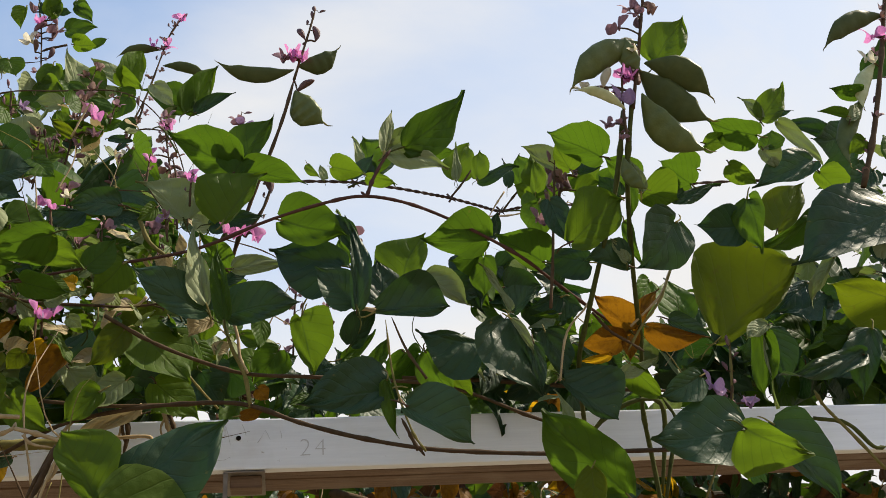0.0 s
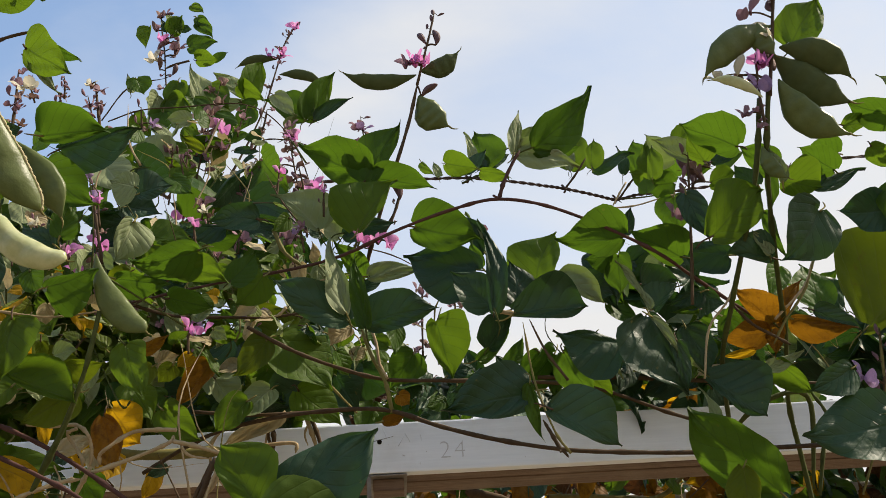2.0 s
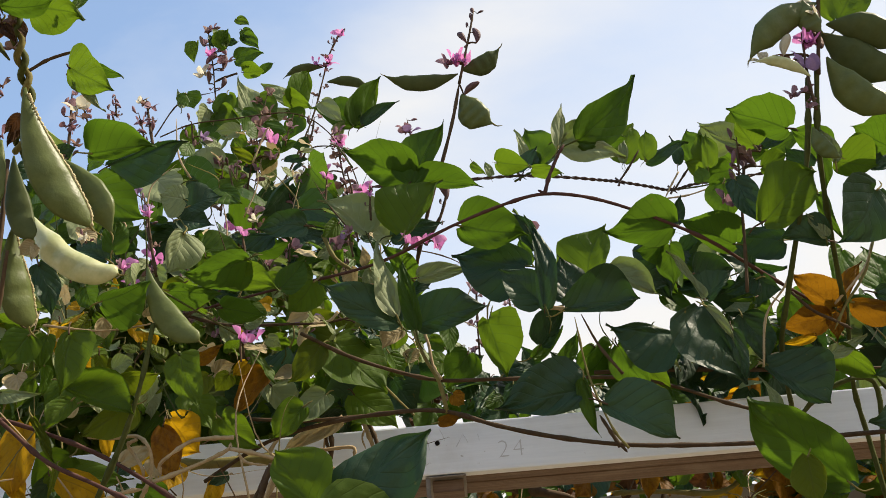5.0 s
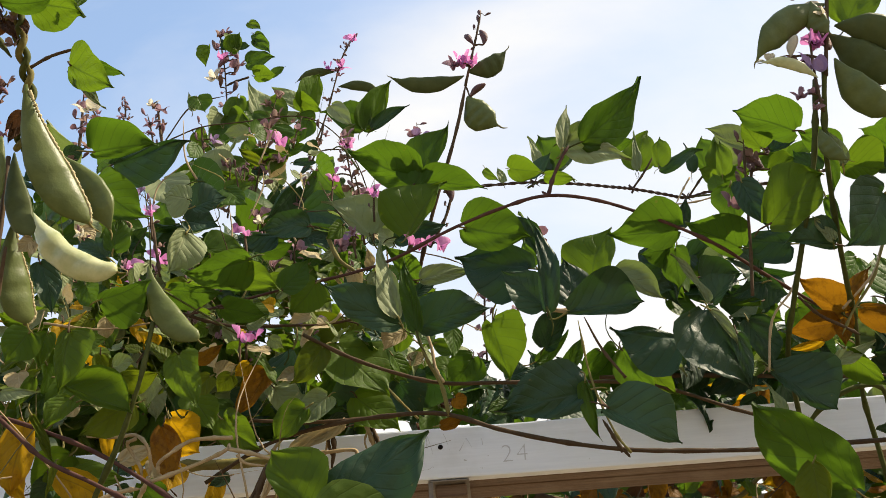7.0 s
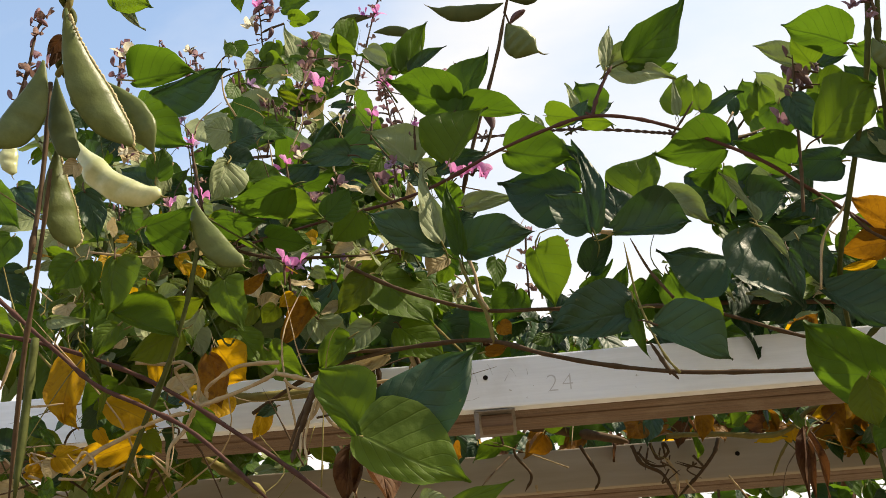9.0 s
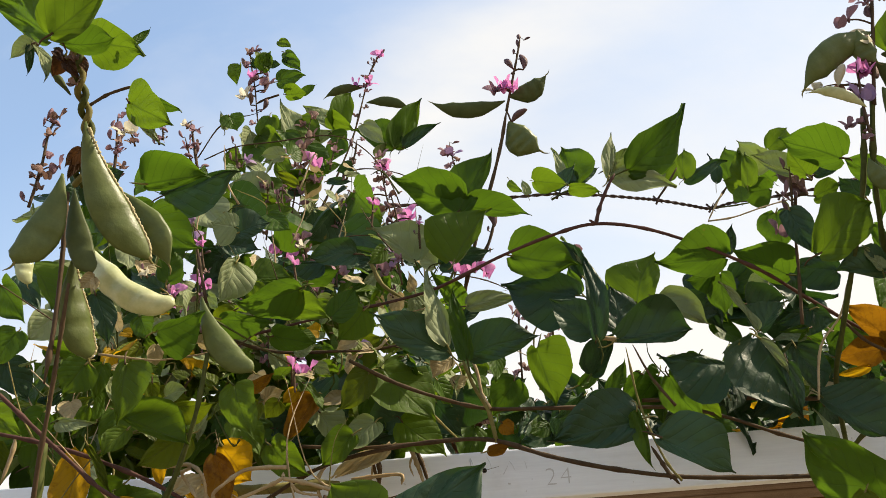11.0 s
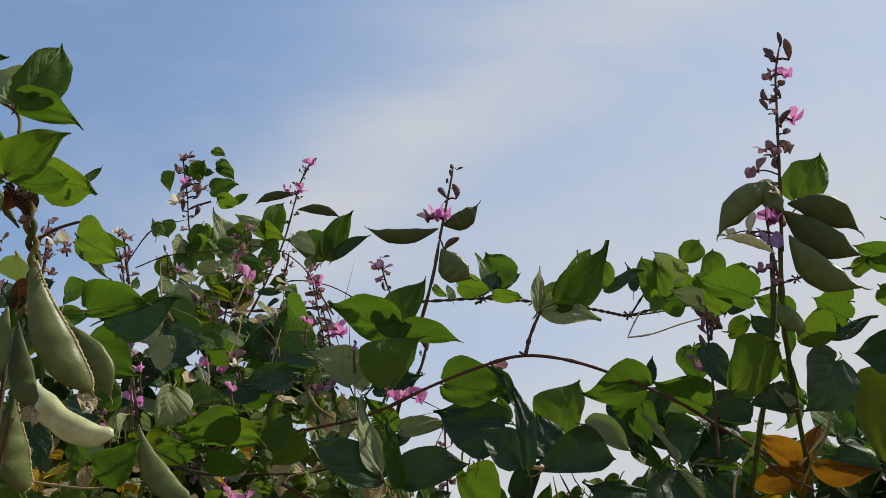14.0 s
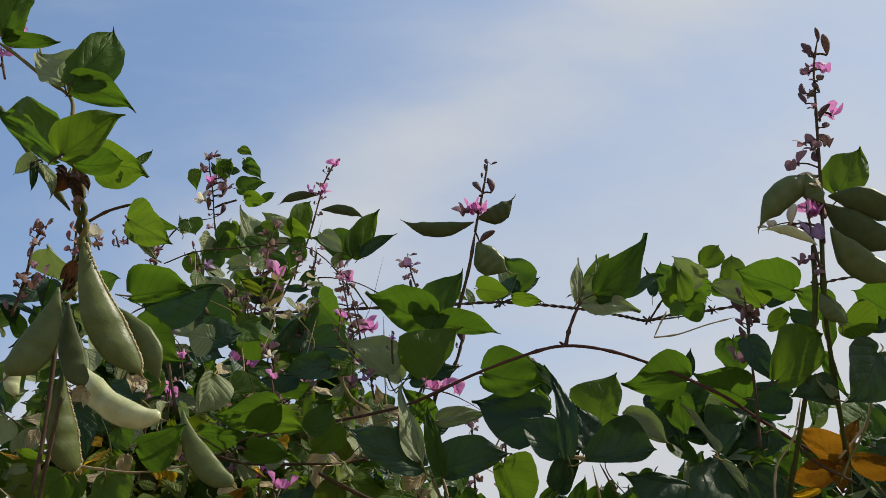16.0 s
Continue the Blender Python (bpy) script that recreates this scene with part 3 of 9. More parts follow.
def spike(vine, points, r0, r1, buds, size, colour="bud", mat="stem_brown", span=(0.0, 1.0)):
    """A flowering spike: its stalk with buds and withered flowers in pairs along it, over span of its length."""
    s = stem(vine, points, r0, r1, mat, "flower_spike")
    line = spline(points, 12)
    SPIKE_LINE[s.name] = line
    for i in range(buds):
        f = span[0] + (span[1] - span[0]) * (i + flower_rng.uniform(0.1, 0.9)) / buds
        q = line[min(len(line) - 1, int(f * (len(line) - 1)))]
        side = 1 if i % 2 else -1
        at = (q.x + side * size * flower_rng.uniform(0.2, 0.5), q.y + size * flower_rng.uniform(-0.4, 0.4), q.z + size * flower_rng.uniform(-0.1, 0.3))
        if flower_rng.random() < 0.45:
            flower(s, at, size * flower_rng.uniform(0.7, 1.05), "mauve" if flower_rng.random() < 0.5 else "husk")
        else:
            bud(s, at, size * flower_rng.uniform(0.6, 1.0), colour if flower_rng.random() < 0.75 else "mauve", side * flower_rng.uniform(10, 60))
    return s


fill_rng = random.Random(23)


def thicket(vine, centre, radii, count, size, kinds, face=(0.42, -0.72, 0.2)):
    """Leaves at random in a lens of space, each with its stalk run together into the thicket."""
    for _ in range(count):
        while True:
            d = Vector((fill_rng.uniform(-1, 1), fill_rng.uniform(-1, 1), fill_rng.uniform(-1, 1)))
            if d.length < 1:
                break
        a = Vector(centre) + Vector((d.x * radii[0], d.y * radii[1], d.z * radii[2]))
        length = size * fill_rng.uniform(0.65, 1.25)
        way = Vector((fill_rng.gauss(0, 0.7), fill_rng.gauss(0, 0.4), fill_rng.gauss(-0.35, 0.6))).normalized()
        n = (Vector(face) + Vector((fill_rng.gauss(0, 0.45), fill_rng.gauss(0, 0.3), fill_rng.gauss(0, 0.45)))).normalized()
        wide = length * fill_rng.uniform(0.32, 0.48)
        blade(vine, a, a + way * length, n, wide * fill_rng.uniform(0.7, 1.15), wide * fill_rng.uniform(0.7, 1.15), fill_rng.choice(kinds))


def tangle(vine, centre, radii, count, mats=("stem_green", "stem_olive", "stem_brown", "stem_straw")):
    """Thin stalks and tendrils that run through the foliage."""
    for _ in range(count):
        a = Vector(centre) + Vector((fill_rng.uniform(-1, 1) * radii[0], fill_rng.uniform(-1, 1) * radii[1], fill_rng.uniform(-1, 1) * radii[2]))
        way = Vector((fill_rng.gauss(0, 0.6), fill_rng.gauss(0, 0.2), fill_rng.gauss(0.35, 0.7))).normalized() * fill_rng.uniform(0.08, 0.24)
        side = Vector((fill_rng.gauss(0, 0.025), fill_rng.gauss(0, 0.01), fill_rng.gauss(0, 0.025)))
        rad = fill_rng.uniform(0.0006, 0.0016)
        stem(vine, [a, a + way * 0.5 + side, a + way], rad, rad * 0.35, fill_rng.choice(mats), "stem" if rad > 0.0010 else "tendril")


def box_bm(x0, x1, y0, y1, z0, z1, bevel=0.0):
    bm = bmesh.new()
    bmesh.ops.create_cube(bm, size=1.0)
    for v in bm.verts:
        v.co = ((x0 + x1) / 2 + v.co.x * (x1 - x0), (y0 + y1) / 2 + v.co.y * (y1 - y0), (z0 + z1) / 2 + v.co.z * (z1 - z0))
    if bevel:
        bmesh.ops.bevel(bm, geom=list(bm.edges), offset=bevel, segments=2, affect="EDGES", profile=0.6)
    return bm


# ---- the ground and the pergola ----
ground_bm = bmesh.new()
bmesh.ops.create_grid(ground_bm, x_segments=40, y_segments=40, size=1.0)
for v in ground_bm.verts:
    far = max(abs(v.co.x), abs(v.co.y))
    v.co = Vector((v.co.x * (3 + 900 * far ** 3), v.co.y * (3 + 900 * far ** 3), 0.03 * noise.noise((v.co.x * 9, v.co.y * 9, 0)) if far < 0.8 else 0))
tagged(part("ground", ground_bm, MAT["soil"], None), "dry sandy garden soil under the pergola", "ground", kind="structure")


def beam(y0, depth, z0, z1, label, face="board", face_label="white-washed face board"):
    b = thing("pergola_beam", label, "beam", "pergola beams")
    part("board", box_bm(-2.1, 2.3, y0, y0 + 0.022, z0, z1, 0.0025), MAT[face], b, face_label)
    lay = depth - 0.024
    for k in range(3):
        part("plank", box_bm(-2.1, 2.3, y0 + 0.024 + lay * k / 3, y0 + 0.024 + lay * (k + 1) / 3 - 0.003, z0 - 0.001 * (k % 2) , z1 - 0.004, 0.002), MAT["wood"], b)
    return b


beams = [beam(1.34, 0.13, 1.869, 1.938, "white-washed timber beam with a brown bare underside"),
         beam(1.85, 0.13, 1.855, 1.928, "weathered grey timber beam farther back under the vines", "grey_board", "weathered grey face board")]
for px in (-1.95, 2.15):
    for py, top in ((1.36, 1.867), (1.87, 1.853)):
        p = thing("pergola_post", "square timber post carrying a pergola beam", "post", "pergola posts")
        part("shaft", box_bm(px - 0.05, px + 0.05, py, py + 0.1, -0.05, top, 0.004), MAT["wood"], p)

right_vine = thing("bean_vine", "tall bean vine with a purple flower spike and broad green pods", "vine", "bean vines")
stem(right_vine, [(0.420, 0.940, 2.174), (0.409, 0.950, 2.114), (0.403, 0.970, 2.075), (0.390, 1.000, 2.021), (0.381, 1.050, 1.968), (0.383, 1.120, 1.926), (0.418, 1.235, 1.880), (0.436, 1.290, 1.790), (0.446, 1.305, 1.560)], 0.0030, 0.0028, "stem_green")
stem(right_vine, [(0.428, 0.930, 2.178), (0.419, 0.950, 2.113), (0.423, 0.980, 2.072), (0.433, 1.020, 2.027), (0.453, 1.080, 1.989), (0.479, 1.150, 1.965), (0.510, 1.260, 1.915), (0.532, 1.308, 1.830), (0.540, 1.312, 1.560)], 0.0028, 0.0032, "stem_green")
sp = spike(right_vine, [(0.428, 0.930, 2.171), (0.448, 0.930, 2.252), (0.466, 0.930, 2.330), (0.479, 0.930, 2.385), (0.493, 0.930, 2.443), (0.514, 0.930, 2.498)], 0.0024, 0.0012, 5, 0.0153, "bud", "stem_brown", (0.3, 0.9))
flower(sp, (0.505, 0.932, 2.440), 0.0238, "pink")
flower(sp, (0.497, 0.935, 2.366), 0.0302, "pink")
flower(sp, (0.486, 0.936, 2.439), 0.0191, "mauve")
flower(sp, (0.483, 0.939, 2.404), 0.0175, "husk")
flower(sp, (0.451, 0.935, 2.323), 0.0223, "mauve")
flower(sp, (0.477, 0.938, 2.323), 0.0238, "husk")
flower(sp, (0.452, 0.921, 2.304), 0.0191, "mauve")
flower(sp, (0.427, 0.929, 2.287), 0.0238, "mauve")
flower(sp, (0.432, 0.939, 2.221), 0.0302, "pink")
flower(sp, (0.419, 0.933, 2.187), 0.0286, "violet")
flower(sp, (0.392, 0.938, 2.196), 0.0191, "husk")
flower(sp, (0.439, 0.922, 2.247), 0.0191, "cream")
bud(sp, (0.512, 0.930, 2.489), 0.0204, "bud", -2)
bud(sp, (0.492, 0.930, 2.463), 0.0290, "bud", -19)
bud(sp, (0.517, 0.930, 2.464), 0.0314, "husk", 3)
bud(sp, (0.499, 0.930, 2.463), 0.0193, "bud", 6)
bud(sp, (0.471, 0.930, 2.399), 0.0241, "bud", -37)
bud(sp, (0.489, 0.930, 2.400), 0.0217, "bud", -22)
bud(sp, (0.465, 0.930, 2.382), 0.0193, "bud", -17)
bud(sp, (0.476, 0.930, 2.355), 0.0241, "bud", 32)
bud(sp, (0.479, 0.930, 2.342), 0.0217, "bud", 20)
bud(sp, (0.457, 0.930, 2.289), 0.0265, "bud", -26)
bud(sp, (0.445, 0.930, 2.262), 0.0314, "cream", 23)
bud(sp, (0.429, 0.930, 2.253), 0.0265, "mauve", -27)
bud(sp, (0.397, 0.930, 2.199), 0.0290, "cream", 9)
bud(sp, (0.440, 0.930, 2.235), 0.0265, "husk", -28)
bud(sp, (0.441, 0.930, 2.206), 0.0314, "husk", -38)
pod(right_vine, (0.450, 0.930, 2.268), (0.358, 0.930, 2.202), (0.19, -0.95, -0.26), 0.030, 0.08, "pod", False, 0.42, 0.72)
pod(right_vine, (0.432, 0.925, 2.269), (0.442, 0.925, 2.222), (-0.51, -0.85, -0.11), 0.022, 0.1, "pod", False, 0.42, 0.72)
pod(right_vine, (0.453, 0.930, 2.237), (0.529, 0.930, 2.195), (-0.32, -0.74, -0.59), 0.031, -0.1, "pod_dark", False, 0.42, 0.72)
pod(right_vine, (0.449, 0.940, 2.233), (0.522, 0.940, 2.162), (-0.46, -0.75, -0.47), 0.035, 0.05, "pod_dark", False, 0.42, 0.72)
pod(right_vine, (0.440, 0.925, 2.189), (0.502, 0.925, 2.111), (-0.50, -0.78, -0.39), 0.032, 0.13, "pod", False, 0.42, 0.72)
pod(right_vine, (0.415, 0.920, 2.162), (0.360, 0.920, 2.189), (-0.28, -0.77, -0.57), 0.011, 0.1, "pod_white", False, 0.42, 0.72)
sp = spike(right_vine, [(0.415, 0.930, 2.126), (0.416, 0.930, 2.165), (0.423, 0.930, 2.229)], 0.0019, 0.0013, 6, 0.0148, "bud", "stem_brown", (0.0, 1.0))
flower(sp, (0.428, 0.937, 2.218), 0.0354, "pink")
flower(sp, (0.415, 0.926, 2.181), 0.0230, "violet", 40)
flower(sp, (0.374, 0.939, 2.203), 0.0169, "cream")
flower(sp, (0.394, 0.931, 2.147), 0.0200, "mauve")
pod(right_vine, (0.410, 0.940, 2.111), (0.430, 0.940, 2.069), (-0.49, -0.84, -0.23), 0.016, 0.12, "pod", False, 0.42, 0.72)
leaf(right_vine, (0.852, 2.500, 3.032), (0.774, 2.483, 3.110), (-0.61, -0.39, -0.69), 0.108, "pale", 0.11, 0.13, -0.12)
leaf(right_vine, (0.861, 2.500, 3.080), (0.927, 2.494, 3.147), (0.28, -0.89, -0.36), 0.075, "light", 0.12, 0.17, -0.00)
leaf(right_vine, (0.770, 2.500, 2.991), (0.780, 2.499, 3.092), (-0.52, -0.85, 0.05), 0.067, "light", 0.19, 0.03, 0.11)
leaf(right_vine, (0.835, 2.500, 2.947), (0.739, 2.503, 2.939), (0.03, -0.76, -0.65), 0.090, "green", 0.06, 0.03, -0.08)
sp = spike(right_vine, [(0.330, 1.030, 1.964), (0.340, 1.030, 2.026), (0.349, 1.030, 2.092), (0.359, 1.030, 2.161)], 0.0019, 0.0013, 7, 0.0198, "bud", "stem_brown", (0.55, 1.0))
flower(sp, (0.328, 1.028, 2.077), 0.0226, "mauve")
stem(right_vine, [(0.403, 1.100, 1.988), (0.421, 1.100, 1.964), (0.444, 1.100, 1.948), (0.461, 1.100, 1.936)], 0.0020, 0.0020, "stem_brown")
stem(right_vine, [(0.514, 1.100, 2.045), (0.491, 1.100, 2.002), (0.462, 1.100, 1.968), (0.441, 1.100, 1.938)], 0.0017, 0.0017, "stem_olive")
stem(right_vine, [(0.345, 1.080, 1.894), (0.361, 1.080, 1.954), (0.392, 1.080, 1.991), (0.414, 1.080, 2.040)], 0.0014, 0.0013, "stem_straw")
stem(right_vine, [(0.449, 1.100, 1.969), (0.493, 1.100, 2.009), (0.512, 1.100, 2.045)], 0.0016, 0.0013, "stem_straw")
stem(right_vine, [(0.444, 1.300, 1.891), (0.459, 1.250, 1.905), (0.503, 1.240, 1.921), (0.539, 1.260, 1.910), (0.526, 1.280, 1.804)], 0.0034, 0.0030, "stem_green")
stem(right_vine, [(0.802, 1.200, 1.807), (0.769, 1.200, 1.853), (0.739, 1.200, 1.892), (0.729, 1.200, 1.916)], 0.0022, 0.0022, "stem_olive")
stem(right_vine, [(0.742, 1.240, 1.889), (0.790, 1.240, 1.880), (0.819, 1.240, 1.848), (0.838, 1.240, 1.847)], 0.0031, 0.0027, "stem_green")
stem(right_vine, [(0.498, 1.200, 1.781), (0.516, 1.200, 1.838), (0.530, 1.200, 1.875), (0.514, 1.200, 1.913)], 0.0024, 0.0021, "stem_green")
stem(right_vine, [(0.541, 1.180, 1.775), (0.571, 1.180, 1.831), (0.598, 1.180, 1.889), (0.614, 1.180, 1.982)], 0.0017, 0.0017, "stem_olive")
sp = spike(right_vine, [(0.591, 1.180, 1.875), (0.605, 1.180, 1.920), (0.615, 1.180, 1.982)], 0.0018, 0.0014, 7, 0.0166, "mauve", "stem_brown", (0.0, 1.0))
flower(sp, (0.574, 1.172, 1.914), 0.0328, "violet")
flower(sp, (0.620, 1.172, 1.890), 0.0293, "violet")
sp = spike(right_vine, [(0.779, 1.050, 2.142), (0.816, 1.050, 2.222), (0.849, 1.050, 2.307), (0.881, 1.050, 2.397), (0.917, 1.050, 2.505)], 0.0044, 0.0030, 10, 0.0171, "mauve", "stem_brown", (0.0, 1.0))
flower(sp, (0.868, 1.052, 2.393), 0.0301, "pink")
flower(sp, (0.839, 1.045, 2.346), 0.0266, "cream")
flower(sp, (0.901, 1.058, 2.451), 0.0213, "mauve")
pod(right_vine, (0.893, 1.050, 2.431), (0.783, 1.050, 2.373), (0.16, -0.94, -0.31), 0.026, 0.1, "pod_dark", False, 0.42, 0.72)
pod(right_vine, (0.855, 1.050, 2.346), (0.812, 1.050, 2.268), (-0.27, -0.95, 0.15), 0.020, 0.1, "pod_white", False, 0.42, 0.72)
pod(right_vine, (0.833, 1.060, 2.295), (0.773, 1.060, 2.183), (-0.28, -0.95, 0.15), 0.023, 0.1, "pod", False, 0.42, 0.72)
blade(right_vine, (0.407, 1.000, 2.148), (0.344, 1.005, 2.182), (-0.44, -0.49, -0.75), 0.018, 0.039, "green")
blade(right_vine, (0.370, 1.060, 2.168), (0.328, 1.054, 2.199), (-0.08, -0.96, -0.28), 0.007, 0.023, "pale")
blade(right_vine, (0.376, 1.030, 2.148), (0.357, 1.021, 2.183), (-0.54, -0.69, -0.48), 0.012, 0.024, "light")
blade(right_vine, (0.394, 1.050, 2.159), (0.426, 1.046, 2.165), (-0.12, -0.99, -0.01), 0.012, 0.007, "dark")
blade(right_vine, (0.384, 1.040, 2.124), (0.420, 1.045, 2.138), (0.36, -0.66, -0.66), 0.017, 0.013, "light")
blade(right_vine, (0.336, 1.000, 2.088), (0.355, 0.998, 2.026), (-0.07, -1.00, 0.00), 0.017, 0.017, "dark")
blade(right_vine, (0.337, 1.050, 2.112), (0.336, 1.058, 2.065), (-0.68, -0.73, -0.11), 0.026, 0.024, "green")
blade(right_vine, (0.420, 1.000, 2.003), (0.366, 0.997, 2.012), (0.00, -0.97, -0.26), 0.007, 0.028, "dark")
blade(right_vine, (0.416, 0.995, 2.006), (0.400, 0.991, 2.034), (0.12, -0.99, -0.06), 0.007, 0.009, "pale")
blade(right_vine, (0.478, 0.980, 2.050), (0.429, 0.988, 1.990), (0.26, -0.91, -0.33), 0.035, 0.039, "dark")
blade(right_vine, (0.440, 0.970, 2.082), (0.484, 0.977, 2.075), (-0.03, -0.57, -0.82), 0.039, 0.014, "light")
blade(right_vine, (0.510, 0.990, 2.107), (0.477, 0.990, 2.142), (-0.65, -0.43, -0.62), 0.016, 0.023, "green")
blade(right_vine, (0.456, 1.030, 2.130), (0.421, 1.029, 2.166), (-0.47, -0.75, -0.47), 0.014, 0.023, "green")
blade(right_vine, (0.440, 1.040, 2.119), (0.414, 1.041, 2.146), (-0.24, -0.95, -0.20), 0.016, 0.013, "dark")
blade(right_vine, (0.429, 0.950, 2.072), (0.416, 0.940, 2.110), (0.10, -0.97, -0.22), 0.004, 0.010, "pale")
blade(right_vine, (0.440, 1.000, 2.113), (0.435, 1.005, 2.065), (-0.71, -0.70, -0.01), 0.011, 0.007, "green")
blade(right_vine, (0.487, 1.020, 2.033), (0.449, 1.026, 2.018), (0.09, -0.85, -0.52), 0.009, 0.011, "green")
blade(right_vine, (0.434, 1.030, 2.076), (0.447, 1.027, 2.013), (-0.76, -0.63, -0.14), 0.011, 0.006, "green")
blade(right_vine, (0.455, 1.120, 1.971), (0.411, 1.117, 2.017), (-0.54, -0.63, -0.56), 0.013, 0.033, "orange")
blade(right_vine, (0.461, 1.120, 1.978), (0.500, 1.115, 2.030), (-0.36, -0.91, 0.18), 0.011, 0.013, "orange")
blade(right_vine, (0.479, 1.120, 1.976), (0.554, 1.110, 1.956), (-0.28, -0.68, -0.68), 0.007, 0.026, "orange")
blade(right_vine, (0.449, 1.130, 1.962), (0.392, 1.140, 1.958), (-0.07, -0.70, -0.71), 0.017, 0.022, "orange")
blade(right_vine, (0.435, 1.140, 1.946), (0.389, 1.142, 1.940), (0.04, -0.82, -0.58), 0.006, 0.006, "yellow")
blade(right_vine, (0.459, 1.130, 1.975), (0.448, 1.119, 1.931), (-0.64, -0.69, 0.32), 0.014, 0.012, "orange")
blade(right_vine, (0.356, 1.100, 1.903), (0.413, 1.093, 1.850), (-0.09, -1.00, 0.03), 0.054, 0.011, "dark", 0.60)
blade(right_vine, (0.442, 1.140, 1.921), (0.491, 1.132, 1.939), (-0.25, -0.94, 0.24), 0.009, 0.010, "pale")
blade(right_vine, (0.457, 1.140, 1.930), (0.497, 1.150, 1.891), (-0.50, -0.57, -0.65), 0.012, 0.025, "light")
blade(right_vine, (0.386, 1.100, 1.760), (0.434, 1.097, 1.771), (-0.12, -0.96, 0.27), 0.009, 0.015, "dark")
blade(right_vine, (0.468, 0.930, 2.243), (0.514, 0.922, 2.304), (-0.22, -0.98, 0.04), 0.029, 0.025, "light")
blade(right_vine, (0.535, 1.020, 2.145), (0.499, 1.026, 2.157), (-0.34, -0.47, -0.82), 0.015, 0.027, "green")
blade(right_vine, (0.487, 1.000, 2.089), (0.554, 1.003, 2.117), (-0.01, -0.99, 0.12), 0.009, 0.012, "dark")
blade(right_vine, (0.598, 1.100, 2.235), (0.642, 1.111, 2.250), (0.38, -0.57, -0.72), 0.018, 0.014, "light")
blade(right_vine, (0.665, 1.080, 2.238), (0.602, 1.089, 2.266), (-0.42, -0.42, -0.81), 0.028, 0.022, "green")
blade(right_vine, (0.691, 1.100, 2.281), (0.738, 1.095, 2.336), (0.02, -0.99, -0.10), 0.020, 0.020, "light")
blade(right_vine, (0.688, 1.100, 2.278), (0.668, 1.107, 2.324), (-0.23, -0.97, 0.05), 0.005, 0.013, "pale")
blade(right_vine, (0.709, 1.100, 2.283), (0.737, 1.092, 2.290), (-0.28, -0.96, -0.01), 0.004, 0.006, "dark")
blade(right_vine, (0.686, 1.100, 2.231), (0.700, 1.097, 2.260), (-0.52, -0.84, 0.15), 0.013, 0.023, "green")
blade(right_vine, (0.681, 1.100, 2.228), (0.697, 1.102, 2.198), (-0.18, -0.97, -0.16), 0.020, 0.012, "pale")
blade(right_vine, (0.726, 1.120, 2.289), (0.781, 1.115, 2.213), (-0.38, -0.90, -0.22), 0.014, 0.012, "pale")
blade(right_vine, (0.844, 1.140, 2.282), (0.784, 1.139, 2.269), (0.07, -0.95, -0.31), 0.035, 0.027, "dark")
blade(right_vine, (0.817, 1.140, 2.281), (0.751, 1.151, 2.312), (-0.24, -0.96, -0.15), 0.011, 0.017, "dark")
blade(right_vine, (0.752, 1.100, 2.212), (0.658, 1.106, 2.171), (-0.12, -0.99, 0.12), 0.020, 0.030, "dark")
blade(right_vine, (0.620, 1.090, 2.196), (0.657, 1.092, 2.168), (-0.50, -0.54, -0.68), 0.013, 0.017, "light")
blade(right_vine, (0.622, 1.100, 2.109), (0.563, 1.106, 2.112), (-0.12, -0.97, -0.23), 0.031, 0.031, "dark")
blade(right_vine, (0.628, 1.080, 2.140), (0.624, 1.068, 2.056), (-0.85, -0.52, 0.11), 0.024, 0.029, "green")
blade(right_vine, (0.667, 1.090, 2.100), (0.720, 1.092, 2.177), (-0.35, -0.90, 0.27), 0.036, 0.018, "lime")
blade(right_vine, (0.737, 1.070, 2.119), (0.626, 1.074, 2.060), (0.25, -0.81, -0.52), 0.031, 0.012, "green")
blade(right_vine, (0.819, 1.050, 2.109), (0.659, 1.047, 2.022), (-0.07, -0.98, 0.17), 0.036, 0.063, "dark")
blade(right_vine, (0.756, 1.100, 2.194), (0.785, 1.104, 2.145), (-0.75, -0.45, -0.49), 0.029, 0.014, "light")
blade(right_vine, (0.838, 1.100, 2.200), (0.792, 1.107, 2.165), (-0.35, -0.90, 0.27), 0.021, 0.021, "dark")
blade(right_vine, (0.818, 1.050, 2.292), (0.771, 1.047, 2.295), (-0.04, -0.44, -0.89), 0.014, 0.014, "green")
blade(right_vine, (0.785, 1.050, 2.253), (0.743, 1.050, 2.259), (-0.10, -0.57, -0.82), 0.004, 0.011, "light")
blade(right_vine, (0.800, 1.050, 2.213), (0.778, 1.059, 2.199), (-0.06, -0.87, -0.50), 0.013, 0.015, "light")
blade(right_vine, (0.790, 1.050, 2.249), (0.815, 1.061, 2.287), (0.02, -0.96, 0.27), 0.009, 0.009, "pale")
blade(right_vine, (0.612, 1.200, 1.992), (0.759, 1.194, 2.098), (0.09, -0.98, -0.17), 0.107, 0.020, "lime", 0.40)
blade(right_vine, (0.898, 1.200, 2.038), (0.798, 1.207, 2.078), (-0.34, -0.56, -0.75), 0.061, 0.020, "lime")
blade(right_vine, (0.791, 1.250, 2.096), (0.729, 1.258, 2.053), (-0.29, -0.93, 0.24), 0.031, 0.016, "dark")
blade(right_vine, (0.776, 1.150, 2.089), (0.724, 1.156, 2.021), (-0.58, -0.72, 0.38), 0.006, 0.015, "pale")
